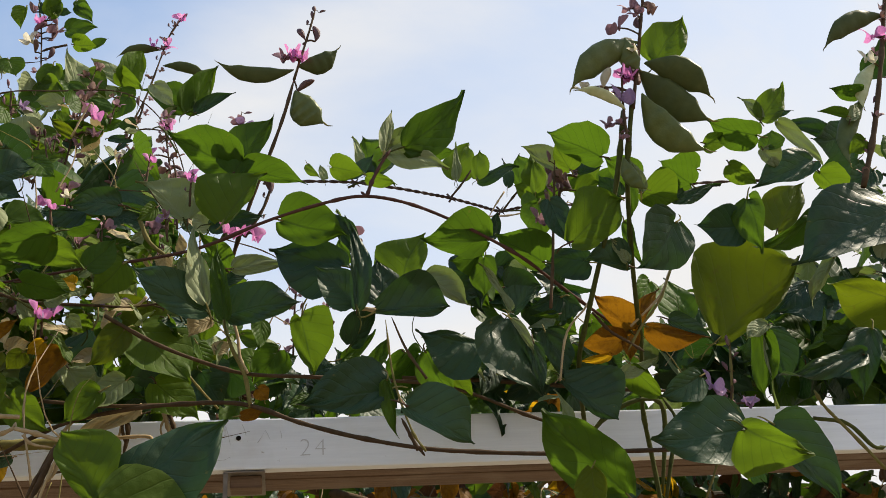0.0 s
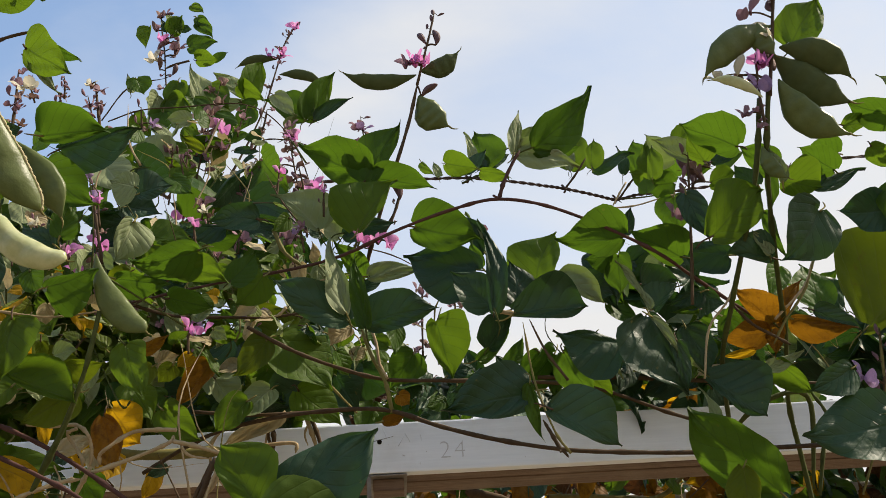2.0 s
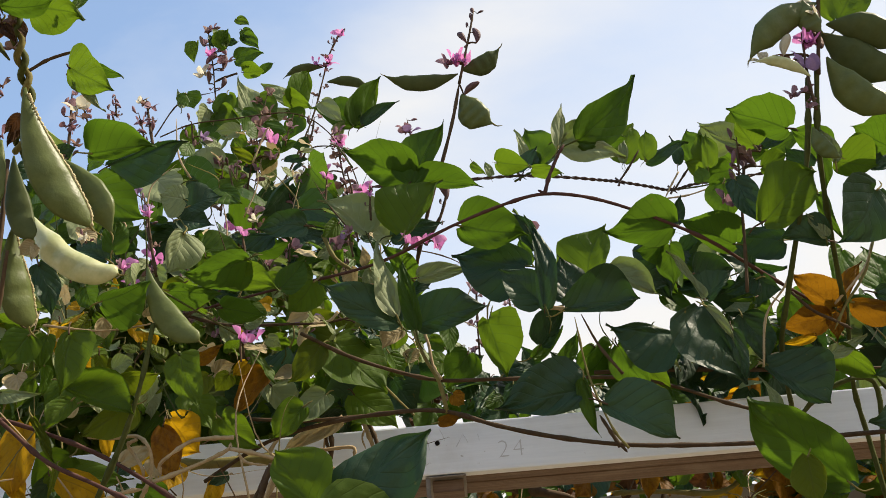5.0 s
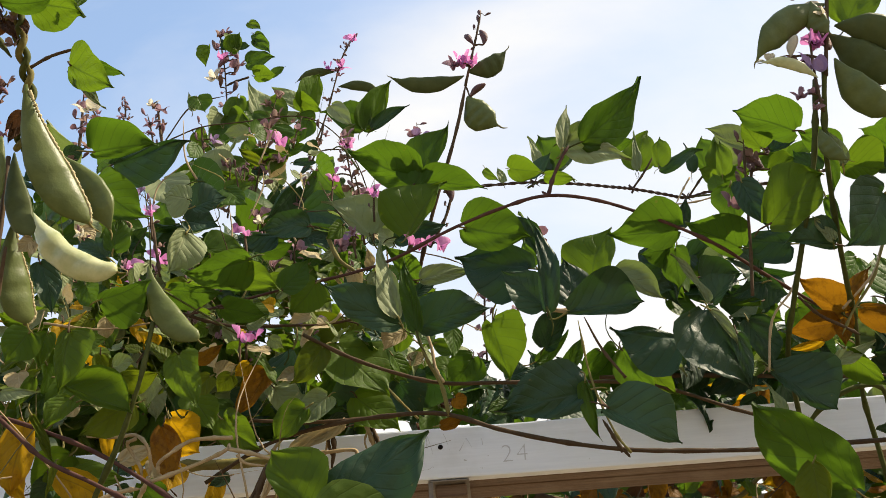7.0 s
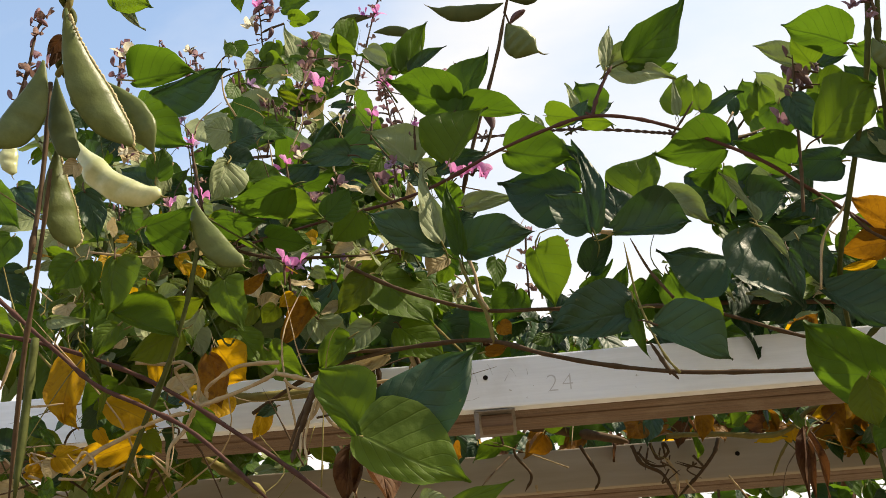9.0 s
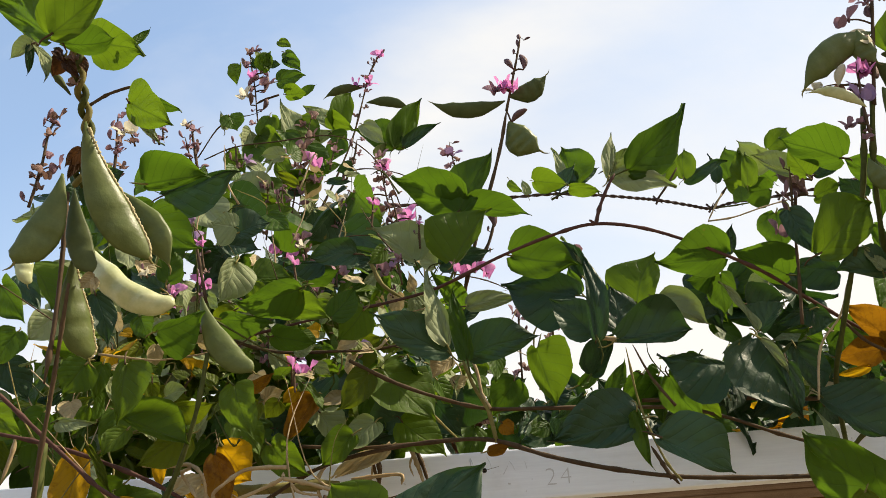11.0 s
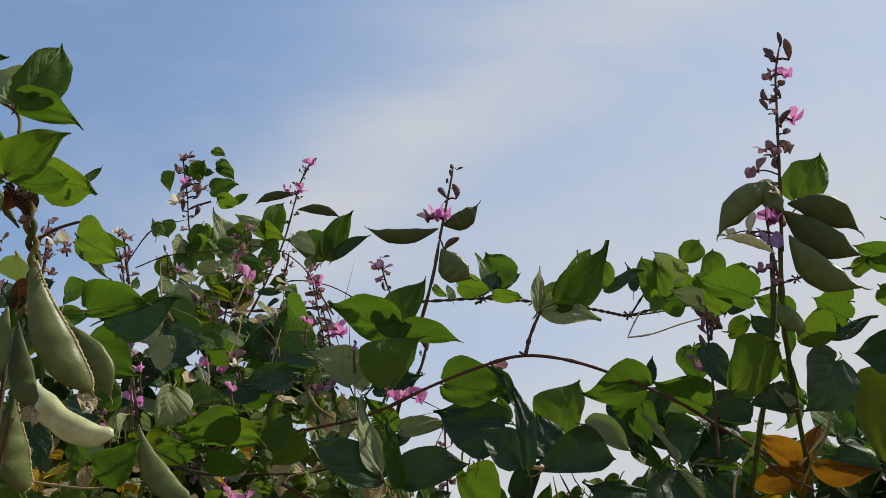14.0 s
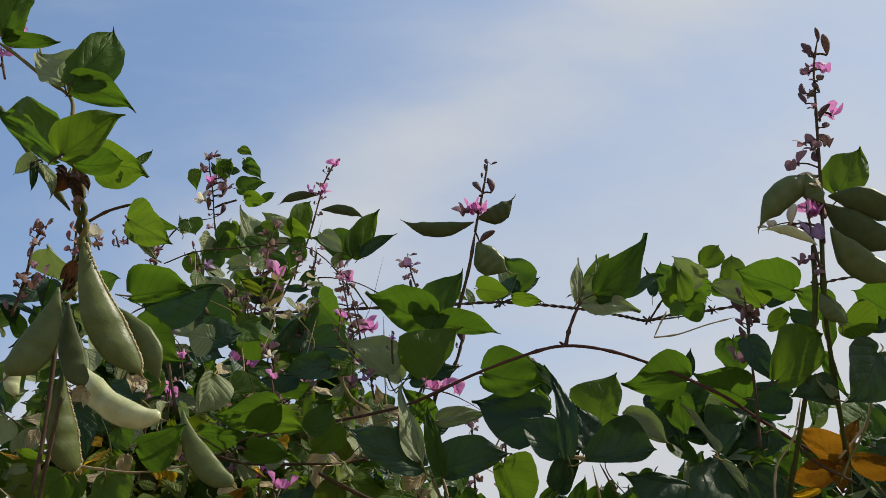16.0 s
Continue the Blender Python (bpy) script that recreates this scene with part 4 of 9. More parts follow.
blade(right_vine, (0.643, 1.150, 1.978), (0.631, 1.162, 1.890), (-0.79, -0.61, 0.03), 0.029, 0.015, "green")
blade(right_vine, (0.652, 1.140, 1.986), (0.613, 1.135, 1.963), (-0.11, -0.91, 0.41), 0.008, 0.016, "pale")
blade(right_vine, (0.645, 1.140, 1.974), (0.642, 1.150, 1.878), (0.01, -0.99, -0.10), 0.004, 0.004, "pale")
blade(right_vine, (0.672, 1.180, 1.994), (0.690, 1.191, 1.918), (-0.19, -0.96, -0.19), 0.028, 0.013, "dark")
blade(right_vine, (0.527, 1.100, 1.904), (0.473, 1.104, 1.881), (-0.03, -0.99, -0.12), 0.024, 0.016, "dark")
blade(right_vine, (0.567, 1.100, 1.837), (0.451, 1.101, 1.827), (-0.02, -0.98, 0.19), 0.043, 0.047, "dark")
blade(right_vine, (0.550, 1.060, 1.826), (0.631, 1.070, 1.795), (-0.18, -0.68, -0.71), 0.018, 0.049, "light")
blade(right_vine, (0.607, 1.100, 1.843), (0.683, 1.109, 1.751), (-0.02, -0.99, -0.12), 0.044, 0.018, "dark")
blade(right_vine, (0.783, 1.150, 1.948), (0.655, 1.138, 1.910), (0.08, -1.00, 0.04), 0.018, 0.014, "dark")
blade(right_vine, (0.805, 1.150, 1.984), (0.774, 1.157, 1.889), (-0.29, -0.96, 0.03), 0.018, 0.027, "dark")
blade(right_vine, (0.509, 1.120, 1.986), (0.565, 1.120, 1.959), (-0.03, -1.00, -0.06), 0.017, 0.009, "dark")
blade(right_vine, (0.405, 1.080, 1.761), (0.314, 1.075, 1.856), (-0.49, -0.71, -0.51), 0.040, 0.037, "green", 0.50)
blade(right_vine, (0.363, 1.065, 1.788), (0.364, 1.074, 1.740), (-0.73, -0.67, -0.14), 0.026, 0.023, "lime", 0.50)
blade(right_vine, (0.389, 1.090, 1.752), (0.367, 1.098, 1.722), (-0.24, -0.97, -0.08), 0.016, 0.016, "green")
blade(right_vine, (0.352, 1.080, 1.838), (0.342, 1.087, 1.889), (0.21, -0.96, 0.17), 0.007, 0.007, "pale")
blade(right_vine, (0.347, 0.970, 2.018), (0.410, 0.961, 2.073), (0.27, -0.85, -0.44), 0.040, 0.027, "light", 0.50)

arch_vine = thing("bean_vine", "bean vine arching over the beam, large leaves darkened for shade", "vine", "bean vines")
stem(arch_vine, [(-0.356, 1.250, 2.091), (-0.280, 1.220, 2.092), (-0.197, 1.180, 2.088), (-0.119, 1.140, 2.081), (-0.059, 1.100, 2.077), (0.013, 1.060, 2.090), (0.081, 1.040, 2.104), (0.126, 1.030, 2.107), (0.180, 1.030, 2.096), (0.244, 1.040, 2.072), (0.306, 1.050, 2.040), (0.355, 1.080, 2.019), (0.422, 1.140, 2.005), (0.493, 1.200, 1.991)], 0.0018, 0.0024, "stem_red")
stem(arch_vine, [(0.126, 1.030, 2.107), (0.134, 1.030, 2.130), (0.147, 1.030, 2.156), (0.157, 1.030, 2.172)], 0.0023, 0.0017, "stem_red", "petiole")
stem(arch_vine, [(0.126, 1.030, 2.107), (0.119, 1.030, 2.113)], 0.0027, 0.0013, "stem_red", "node")
stem(arch_vine, [(0.187, 1.100, 1.822), (0.172, 1.100, 1.848), (0.155, 1.100, 1.909), (0.149, 1.100, 1.980)], 0.0016, 0.0013, "stem_olive")
stem(arch_vine, [(0.190, 1.080, 1.900), (0.169, 1.080, 1.935), (0.154, 1.080, 1.975)], 0.0019, 0.0013, "stem_brown")
stem(arch_vine, [(0.116, 1.070, 1.983), (0.135, 1.070, 1.979), (0.138, 1.070, 1.976)], 0.0026, 0.0026, "stem_straw")
leaf(arch_vine, (0.379, 1.500, 1.994), (0.461, 1.508, 1.999), (0.12, -0.78, -0.61), 0.045, "yellow", 0.11, 0.17, -0.03)
leaf(arch_vine, (0.420, 1.500, 1.982), (0.348, 1.483, 1.982), (0.13, -0.58, -0.80), 0.046, "yellow", 0.09, 0.07, 0.04)
leaf(arch_vine, (0.440, 1.520, 2.014), (0.467, 1.503, 1.974), (-0.25, -0.94, 0.24), 0.047, "orange", 0.20, 0.12, -0.11)
stem(arch_vine, [(-0.319, 1.260, 1.866), (-0.236, 1.240, 1.904), (-0.147, 1.220, 1.917), (-0.060, 1.200, 1.916), (-0.008, 1.190, 1.908), (0.049, 1.170, 1.880), (0.113, 1.160, 1.858), (0.186, 1.150, 1.840), (0.254, 1.150, 1.833), (0.345, 1.150, 1.828), (0.440, 1.160, 1.831), (0.529, 1.180, 1.836)], 0.0029, 0.0026, "stem_brown")
stem(arch_vine, [(-0.254, 1.220, 1.929), (-0.175, 1.220, 1.921), (-0.118, 1.220, 1.921), (-0.061, 1.220, 1.921)], 0.0026, 0.0023, "stem_brown")
stem(arch_vine, [(0.186, 1.150, 1.837), (0.176, 1.150, 1.859), (0.168, 1.150, 1.876)], 0.0026, 0.0020, "stem_brown")
stem(arch_vine, [(0.186, 1.150, 1.841), (0.193, 1.150, 1.830)], 0.0026, 0.0013, "stem_brown")
stem(arch_vine, [(-0.186, 1.200, 2.030), (-0.128, 1.200, 1.995), (-0.072, 1.200, 1.970), (-0.015, 1.200, 1.952), (0.055, 1.200, 1.947), (0.140, 1.200, 1.941), (0.210, 1.200, 1.935), (0.264, 1.200, 1.921), (0.329, 1.200, 1.893), (0.371, 1.200, 1.877)], 0.0026, 0.0023, "stem_brown")
stem(arch_vine, [(0.194, 1.320, 1.985), (0.310, 1.320, 1.979), (0.463, 1.320, 1.965), (0.591, 1.320, 1.957)], 0.0031, 0.0031, "stem_brown")
stem(arch_vine, [(-0.008, 1.190, 1.906), (-0.015, 1.190, 1.946), (-0.031, 1.190, 1.981), (-0.043, 1.190, 2.020)], 0.0028, 0.0021, "stem_olive")
stem(arch_vine, [(-0.012, 1.190, 1.949), (-0.021, 1.190, 1.969), (-0.025, 1.190, 1.999), (-0.035, 1.190, 2.031)], 0.0021, 0.0021, "stem_straw")
# the dark blades hold their shade and sky sheen in the leaf colour
blade(arch_vine, (0.176, 1.030, 2.176), (0.259, 1.033, 2.258), (0.50, -0.72, -0.48), 0.026, 0.031, "green")
blade(arch_vine, (0.150, 1.028, 2.168), (0.166, 1.039, 2.240), (0.52, -0.86, 0.01), 0.012, 0.005, "pale")
blade(arch_vine, (0.159, 1.050, 2.189), (0.181, 1.038, 2.213), (0.37, -0.65, -0.66), 0.013, 0.011, "pale")
blade(arch_vine, (0.156, 1.040, 2.180), (0.229, 1.043, 2.154), (0.05, -1.00, 0.04), 0.019, 0.023, "pale")
blade(arch_vine, (0.240, 1.200, 2.270), (0.270, 1.195, 2.276), (0.08, -0.57, -0.82), 0.012, 0.008, "green")
blade(arch_vine, (0.028, 1.060, 2.090), (0.107, 1.069, 2.079), (0.02, -0.83, -0.56), 0.039, 0.022, "green")
blade(arch_vine, (0.123, 1.200, 2.121), (0.084, 1.188, 2.180), (0.08, -0.99, -0.14), 0.011, 0.016, "dark")
blade(arch_vine, (0.132, 1.190, 2.120), (0.100, 1.195, 2.180), (0.21, -0.96, 0.19), 0.004, 0.005, "pale")
blade(arch_vine, (0.179, 1.160, 2.061), (0.213, 1.157, 2.130), (-0.37, -0.92, 0.14), 0.046, 0.026, "light")
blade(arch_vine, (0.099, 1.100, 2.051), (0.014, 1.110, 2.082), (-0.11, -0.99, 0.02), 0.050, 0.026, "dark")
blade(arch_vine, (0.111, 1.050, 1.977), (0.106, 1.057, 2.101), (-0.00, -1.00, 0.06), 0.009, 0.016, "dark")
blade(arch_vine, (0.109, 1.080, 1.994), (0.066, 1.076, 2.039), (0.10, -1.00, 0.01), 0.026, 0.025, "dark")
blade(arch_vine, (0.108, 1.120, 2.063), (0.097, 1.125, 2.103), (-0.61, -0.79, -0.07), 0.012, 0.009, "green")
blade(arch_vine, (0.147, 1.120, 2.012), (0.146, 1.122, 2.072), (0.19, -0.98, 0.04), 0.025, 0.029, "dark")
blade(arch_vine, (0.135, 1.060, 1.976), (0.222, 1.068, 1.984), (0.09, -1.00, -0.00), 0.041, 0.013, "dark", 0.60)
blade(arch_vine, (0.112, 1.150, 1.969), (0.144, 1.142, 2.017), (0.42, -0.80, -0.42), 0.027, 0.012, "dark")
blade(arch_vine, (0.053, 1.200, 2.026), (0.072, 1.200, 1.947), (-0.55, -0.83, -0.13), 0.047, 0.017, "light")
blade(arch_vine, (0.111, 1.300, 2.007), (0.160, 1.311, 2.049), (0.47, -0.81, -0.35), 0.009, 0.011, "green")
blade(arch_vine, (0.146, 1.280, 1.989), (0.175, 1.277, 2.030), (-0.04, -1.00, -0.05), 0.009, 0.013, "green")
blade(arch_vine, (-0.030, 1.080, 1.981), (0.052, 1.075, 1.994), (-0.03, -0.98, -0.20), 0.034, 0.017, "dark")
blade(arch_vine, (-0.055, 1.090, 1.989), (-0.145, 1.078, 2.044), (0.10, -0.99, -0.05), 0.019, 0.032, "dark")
blade(arch_vine, (-0.034, 1.060, 1.966), (-0.047, 1.056, 2.056), (-0.14, -0.99, -0.06), 0.012, 0.010, "green")
blade(arch_vine, (-0.056, 1.085, 1.996), (-0.076, 1.096, 2.102), (0.51, -0.84, 0.19), 0.020, 0.009, "pale")
blade(arch_vine, (-0.030, 1.140, 2.066), (0.038, 1.145, 2.073), (0.07, -1.00, -0.03), 0.016, 0.011, "pale")
blade(arch_vine, (-0.039, 1.160, 2.057), (-0.008, 1.163, 2.080), (0.02, -0.99, 0.11), 0.007, 0.011, "dark")
blade(arch_vine, (-0.053, 1.120, 1.990), (-0.077, 1.113, 1.967), (0.23, -0.97, 0.05), 0.008, 0.021, "straw")
blade(arch_vine, (0.268, 1.050, 2.060), (0.188, 1.046, 2.057), (0.06, -0.60, -0.80), 0.020, 0.043, "green")
blade(arch_vine, (0.337, 1.060, 2.036), (0.278, 1.054, 2.068), (-0.36, -0.53, -0.77), 0.017, 0.036, "green")
blade(arch_vine, (0.280, 1.090, 2.086), (0.296, 1.087, 2.122), (0.36, -0.90, -0.24), 0.012, 0.012, "dark")
blade(arch_vine, (0.401, 1.080, 2.046), (0.343, 1.088, 2.057), (-0.16, -0.98, -0.15), 0.030, 0.016, "dark")
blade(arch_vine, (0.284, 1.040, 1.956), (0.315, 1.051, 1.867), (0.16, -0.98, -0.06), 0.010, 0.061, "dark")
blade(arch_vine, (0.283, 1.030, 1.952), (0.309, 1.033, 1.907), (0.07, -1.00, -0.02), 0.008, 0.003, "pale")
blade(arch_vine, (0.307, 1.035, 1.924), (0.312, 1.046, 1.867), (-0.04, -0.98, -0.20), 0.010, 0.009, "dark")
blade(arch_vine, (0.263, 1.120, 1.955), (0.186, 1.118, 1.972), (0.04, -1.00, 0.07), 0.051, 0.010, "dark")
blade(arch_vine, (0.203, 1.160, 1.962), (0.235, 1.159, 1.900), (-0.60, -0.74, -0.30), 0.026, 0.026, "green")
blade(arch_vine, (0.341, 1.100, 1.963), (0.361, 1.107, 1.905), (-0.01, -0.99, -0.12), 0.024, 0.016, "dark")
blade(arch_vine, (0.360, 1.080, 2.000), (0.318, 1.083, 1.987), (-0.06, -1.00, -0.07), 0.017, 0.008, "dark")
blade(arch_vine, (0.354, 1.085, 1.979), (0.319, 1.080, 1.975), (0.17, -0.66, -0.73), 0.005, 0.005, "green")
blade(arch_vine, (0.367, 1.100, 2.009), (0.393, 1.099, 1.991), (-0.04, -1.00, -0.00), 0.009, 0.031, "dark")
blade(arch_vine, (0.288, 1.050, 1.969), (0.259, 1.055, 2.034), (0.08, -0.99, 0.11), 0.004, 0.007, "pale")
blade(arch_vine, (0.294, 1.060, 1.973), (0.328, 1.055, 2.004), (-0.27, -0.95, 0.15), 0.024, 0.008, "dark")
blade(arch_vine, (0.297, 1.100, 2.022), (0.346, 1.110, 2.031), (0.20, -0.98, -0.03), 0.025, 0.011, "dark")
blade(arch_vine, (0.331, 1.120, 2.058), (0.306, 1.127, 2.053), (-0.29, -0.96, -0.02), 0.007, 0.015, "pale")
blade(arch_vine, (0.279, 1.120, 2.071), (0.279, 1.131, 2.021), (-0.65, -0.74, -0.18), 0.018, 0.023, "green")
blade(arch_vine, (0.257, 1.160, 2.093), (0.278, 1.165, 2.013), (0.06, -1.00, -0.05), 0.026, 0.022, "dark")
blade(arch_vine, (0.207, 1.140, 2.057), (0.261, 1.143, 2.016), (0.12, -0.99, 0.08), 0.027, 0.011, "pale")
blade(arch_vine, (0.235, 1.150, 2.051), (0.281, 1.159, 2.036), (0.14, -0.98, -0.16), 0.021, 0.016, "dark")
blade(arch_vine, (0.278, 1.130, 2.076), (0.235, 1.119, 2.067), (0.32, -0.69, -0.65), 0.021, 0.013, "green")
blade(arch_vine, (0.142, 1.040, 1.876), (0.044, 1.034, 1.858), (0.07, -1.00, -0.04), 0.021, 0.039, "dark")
blade(arch_vine, (0.140, 1.035, 1.884), (0.146, 1.041, 1.820), (-0.34, -0.94, -0.11), 0.004, 0.013, "green")
blade(arch_vine, (0.158, 1.020, 1.850), (0.229, 1.022, 1.810), (0.09, -0.99, 0.10), 0.043, 0.012, "dark", 0.45)
blade(arch_vine, (0.371, 1.500, 2.010), (0.419, 1.489, 2.017), (-0.07, -0.73, -0.68), 0.013, 0.018, "yellow")
blade(arch_vine, (0.422, 1.500, 1.989), (0.477, 1.508, 2.020), (0.23, -0.96, -0.16), 0.012, 0.016, "orange")
blade(arch_vine, (0.246, 1.200, 1.941), (0.265, 1.197, 1.912), (-0.56, -0.77, -0.31), 0.015, 0.009, "light")
blade(arch_vine, (0.001, 1.180, 1.925), (0.014, 1.182, 1.912), (-0.23, -0.89, -0.39), 0.010, 0.011, "orange")
blade(arch_vine, (-0.019, 1.190, 1.896), (0.010, 1.199, 1.904), (0.39, -0.73, -0.55), 0.008, 0.008, "orange")

bloom_vine = thing("bean_vine", "slender bean vine with one pink bloom and flat pods", "vine", "bean vines")
stem(bloom_vine, [(-0.040, 1.200, 2.083), (-0.023, 1.180, 2.139), (-0.006, 1.170, 2.192), (0.014, 1.160, 2.246), (0.032, 1.150, 2.301), (0.045, 1.150, 2.357)], 0.0028, 0.0022, "stem_brown")
sp = spike(bloom_vine, [(0.045, 1.150, 2.357), (0.057, 1.150, 2.404), (0.067, 1.150, 2.443), (0.076, 1.150, 2.481)], 0.0022, 0.0013, 4, 0.0166, "bud", "stem_brown", (0.4, 1))
flower(sp, (0.044, 1.144, 2.391), 0.0398, "pink")
flower(sp, (0.031, 1.151, 2.393), 0.0322, "mauve")
flower(sp, (0.056, 1.147, 2.392), 0.0322, "pink")
bud(sp, (0.075, 1.150, 2.477), 0.0186, "bud", 19)
bud(sp, (0.073, 1.150, 2.463), 0.0172, "bud", -20)
bud(sp, (0.061, 1.150, 2.426), 0.0287, "bud", -11)
bud(sp, (0.075, 1.150, 2.424), 0.0316, "bud", -19)
bud(sp, (0.050, 1.150, 2.337), 0.0287, "bud", 37)
pod(bloom_vine, (0.045, 1.150, 2.374), (-0.057, 1.150, 2.378), (-0.02, -0.81, -0.58), 0.020, -0.1, "pod_dark", False, 0.42, 0.72)
pod(bloom_vine, (0.050, 1.150, 2.380), (0.106, 1.150, 2.409), (0.24, -0.85, -0.47), 0.025, 0.13, "pod_dark", False, 0.42, 0.72)
pod(bloom_vine, (0.046, 1.150, 2.339), (0.083, 1.150, 2.286), (-0.32, -0.92, -0.22), 0.036, 0.12, "pod", False, 0.42, 0.72)
sp = spike(bloom_vine, [(-0.018, 1.180, 2.130), (0.004, 1.180, 2.170), (0.016, 1.180, 2.208)], 0.0022, 0.0022, 3, 0.0141, "bud", "stem_brown", (0.0, 1.0))
flower(sp, (-0.003, 1.135, 2.106), 0.0252, "pink", 15)
flower(sp, (-0.017, 1.135, 2.113), 0.0211, "pink", -30)
flower(sp, (-0.040, 1.135, 2.116), 0.0225, "pink", 40)
flower(sp, (-0.030, 1.135, 2.107), 0.0182, "pink", -15)
bud(sp, (0.014, 1.180, 2.195), 0.0381, "bud", -8)
stem(bloom_vine, [(-0.031, 1.190, 2.231), (-0.030, 1.190, 2.179), (-0.045, 1.190, 2.129)], 0.0023, 0.0023, "stem_olive")
stem(bloom_vine, [(-0.052, 1.190, 2.121), (-0.035, 1.190, 2.170), (-0.032, 1.190, 2.227)], 0.0019, 0.0019, "stem_olive")
blade(bloom_vine, (-0.020, 1.120, 2.193), (0.061, 1.119, 2.175), (-0.17, -0.62, -0.76), 0.027, 0.009, "green")
blade(bloom_vine, (-0.029, 1.120, 2.195), (-0.117, 1.114, 2.241), (-0.34, -0.60, -0.72), 0.024, 0.041, "green")
blade(bloom_vine, (-0.029, 1.110, 2.185), (0.024, 1.107, 2.270), (-0.05, -1.00, -0.01), 0.036, 0.016, "green")
blade(bloom_vine, (-0.041, 1.100, 2.111), (0.006, 1.095, 2.181), (-0.15, -0.99, 0.03), 0.052, 0.016, "light")
blade(bloom_vine, (-0.091, 1.140, 2.136), (-0.148, 1.138, 2.192), (0.22, -0.96, 0.19), 0.012, 0.042, "pale")
blade(bloom_vine, (-0.061, 1.160, 2.138), (0.009, 1.152, 2.149), (-0.11, -0.99, -0.03), 0.013, 0.019, "dark")
blade(bloom_vine, (-0.038, 1.160, 2.072), (-0.076, 1.149, 2.120), (-0.41, -0.77, -0.49), 0.009, 0.023, "green")

barbed_wire = thing("barbed_wire", "rusted barbed wire strung above the beams", "wire")
twined(barbed_wire, [(-0.813, 2.600, 3.064), (-0.556, 2.600, 3.057), (-0.300, 2.600, 3.054), (-0.129, 2.600, 3.052), (0.109, 2.600, 3.049), (0.246, 2.600, 3.047), (0.380, 2.600, 3.029), (0.479, 2.600, 3.010), (0.545, 2.600, 2.996), (0.626, 2.600, 2.972), (0.690, 2.600, 2.954), (0.760, 2.600, 2.968), (0.880, 2.600, 2.976), (1.018, 2.600, 2.992), (1.125, 2.600, 3.013), (1.234, 2.600, 3.043), (1.356, 2.600, 3.064), (1.586, 2.600, 3.078)], 0.0029, 0.0026, 34, ("wire", "wire"), ("strand", "strand"))
stem(barbed_wire, [(0.247, 2.600, 3.031), (0.264, 2.600, 3.063)], 0.0037, 0.0014, "wire", "barb")
stem(barbed_wire, [(0.242, 2.600, 3.059), (0.268, 2.600, 3.031)], 0.0037, 0.0014, "wire", "barb")
stem(barbed_wire, [(0.535, 2.600, 2.984), (0.553, 2.600, 3.015)], 0.0037, 0.0013, "wire", "barb")
stem(barbed_wire, [(0.530, 2.600, 3.011), (0.555, 2.600, 2.984)], 0.0037, 0.0013, "wire", "barb")
stem(barbed_wire, [(0.683, 2.600, 2.942), (0.702, 2.600, 2.973)], 0.0037, 0.0013, "wire", "barb")
stem(barbed_wire, [(0.679, 2.600, 2.969), (0.703, 2.600, 2.942)], 0.0037, 0.0013, "wire", "barb")
stem(barbed_wire, [(0.889, 2.600, 2.964), (0.909, 2.600, 2.995)], 0.0037, 0.0013, "wire", "barb")
stem(barbed_wire, [(0.886, 2.600, 2.992), (0.909, 2.600, 2.964)], 0.0037, 0.0013, "wire", "barb")
stem(barbed_wire, [(1.225, 2.600, 3.028), (1.247, 2.600, 3.060)], 0.0037, 0.0014, "wire", "barb")
stem(barbed_wire, [(1.224, 2.600, 3.056), (1.246, 2.600, 3.028)], 0.0037, 0.0014, "wire", "barb")
stem(barbed_wire, [(-0.016, 2.600, 3.036), (-0.000, 2.600, 3.068)], 0.0037, 0.0014, "wire", "barb")
stem(barbed_wire, [(-0.023, 2.600, 3.064), (0.004, 2.600, 3.036)], 0.0037, 0.0014, "wire", "barb")

wire_vine = thing("bean_vine", "young bean vine with small leaves climbing along the wire", "vine", "bean vines")
stem(wire_vine, [(0.543, 2.600, 3.002), (0.579, 2.600, 3.048), (0.616, 2.600, 3.103)], 0.0034, 0.0030, "stem_brown", "petiole")
stem(wire_vine, [(0.699, 2.600, 2.958), (0.743, 2.600, 3.014), (0.792, 2.600, 3.069)], 0.0034, 0.0030, "stem_brown", "petiole")
stem(wire_vine, [(0.690, 2.600, 2.954), (0.775, 2.600, 2.959), (0.879, 2.600, 2.973)], 0.0027, 0.0020, "stem_green", "tendril")
stem(wire_vine, [(0.232, 2.600, 3.029), (0.287, 2.600, 3.055), (0.357, 2.600, 3.060), (0.376, 2.600, 3.029)], 0.0034, 0.0027, "stem_green", "tendril")
stem(wire_vine, [(0.433, 1.700, 2.446), (0.482, 1.700, 2.450), (0.543, 1.700, 2.467), (0.603, 1.700, 2.480)], 0.0018, 0.0016, "stem_straw", "tendril")
stem(wire_vine, [(0.469, 1.700, 2.502), (0.450, 1.700, 2.474), (0.433, 1.700, 2.446)], 0.0018, 0.0014, "stem_straw", "tendril")
sp = spike(wire_vine, [(0.380, 1.100, 2.144), (0.390, 1.100, 2.186), (0.394, 1.100, 2.216)], 0.0022, 0.0015, 6, 0.0185, "bud", "stem_brown", (0, 1))
bud(sp, (0.399, 1.100, 2.160), 0.0482, "bud", 32)
bud(sp, (0.377, 1.100, 2.178), 0.0400, "bud", -21)
bud(sp, (0.409, 1.100, 2.180), 0.0374, "bud", 15)
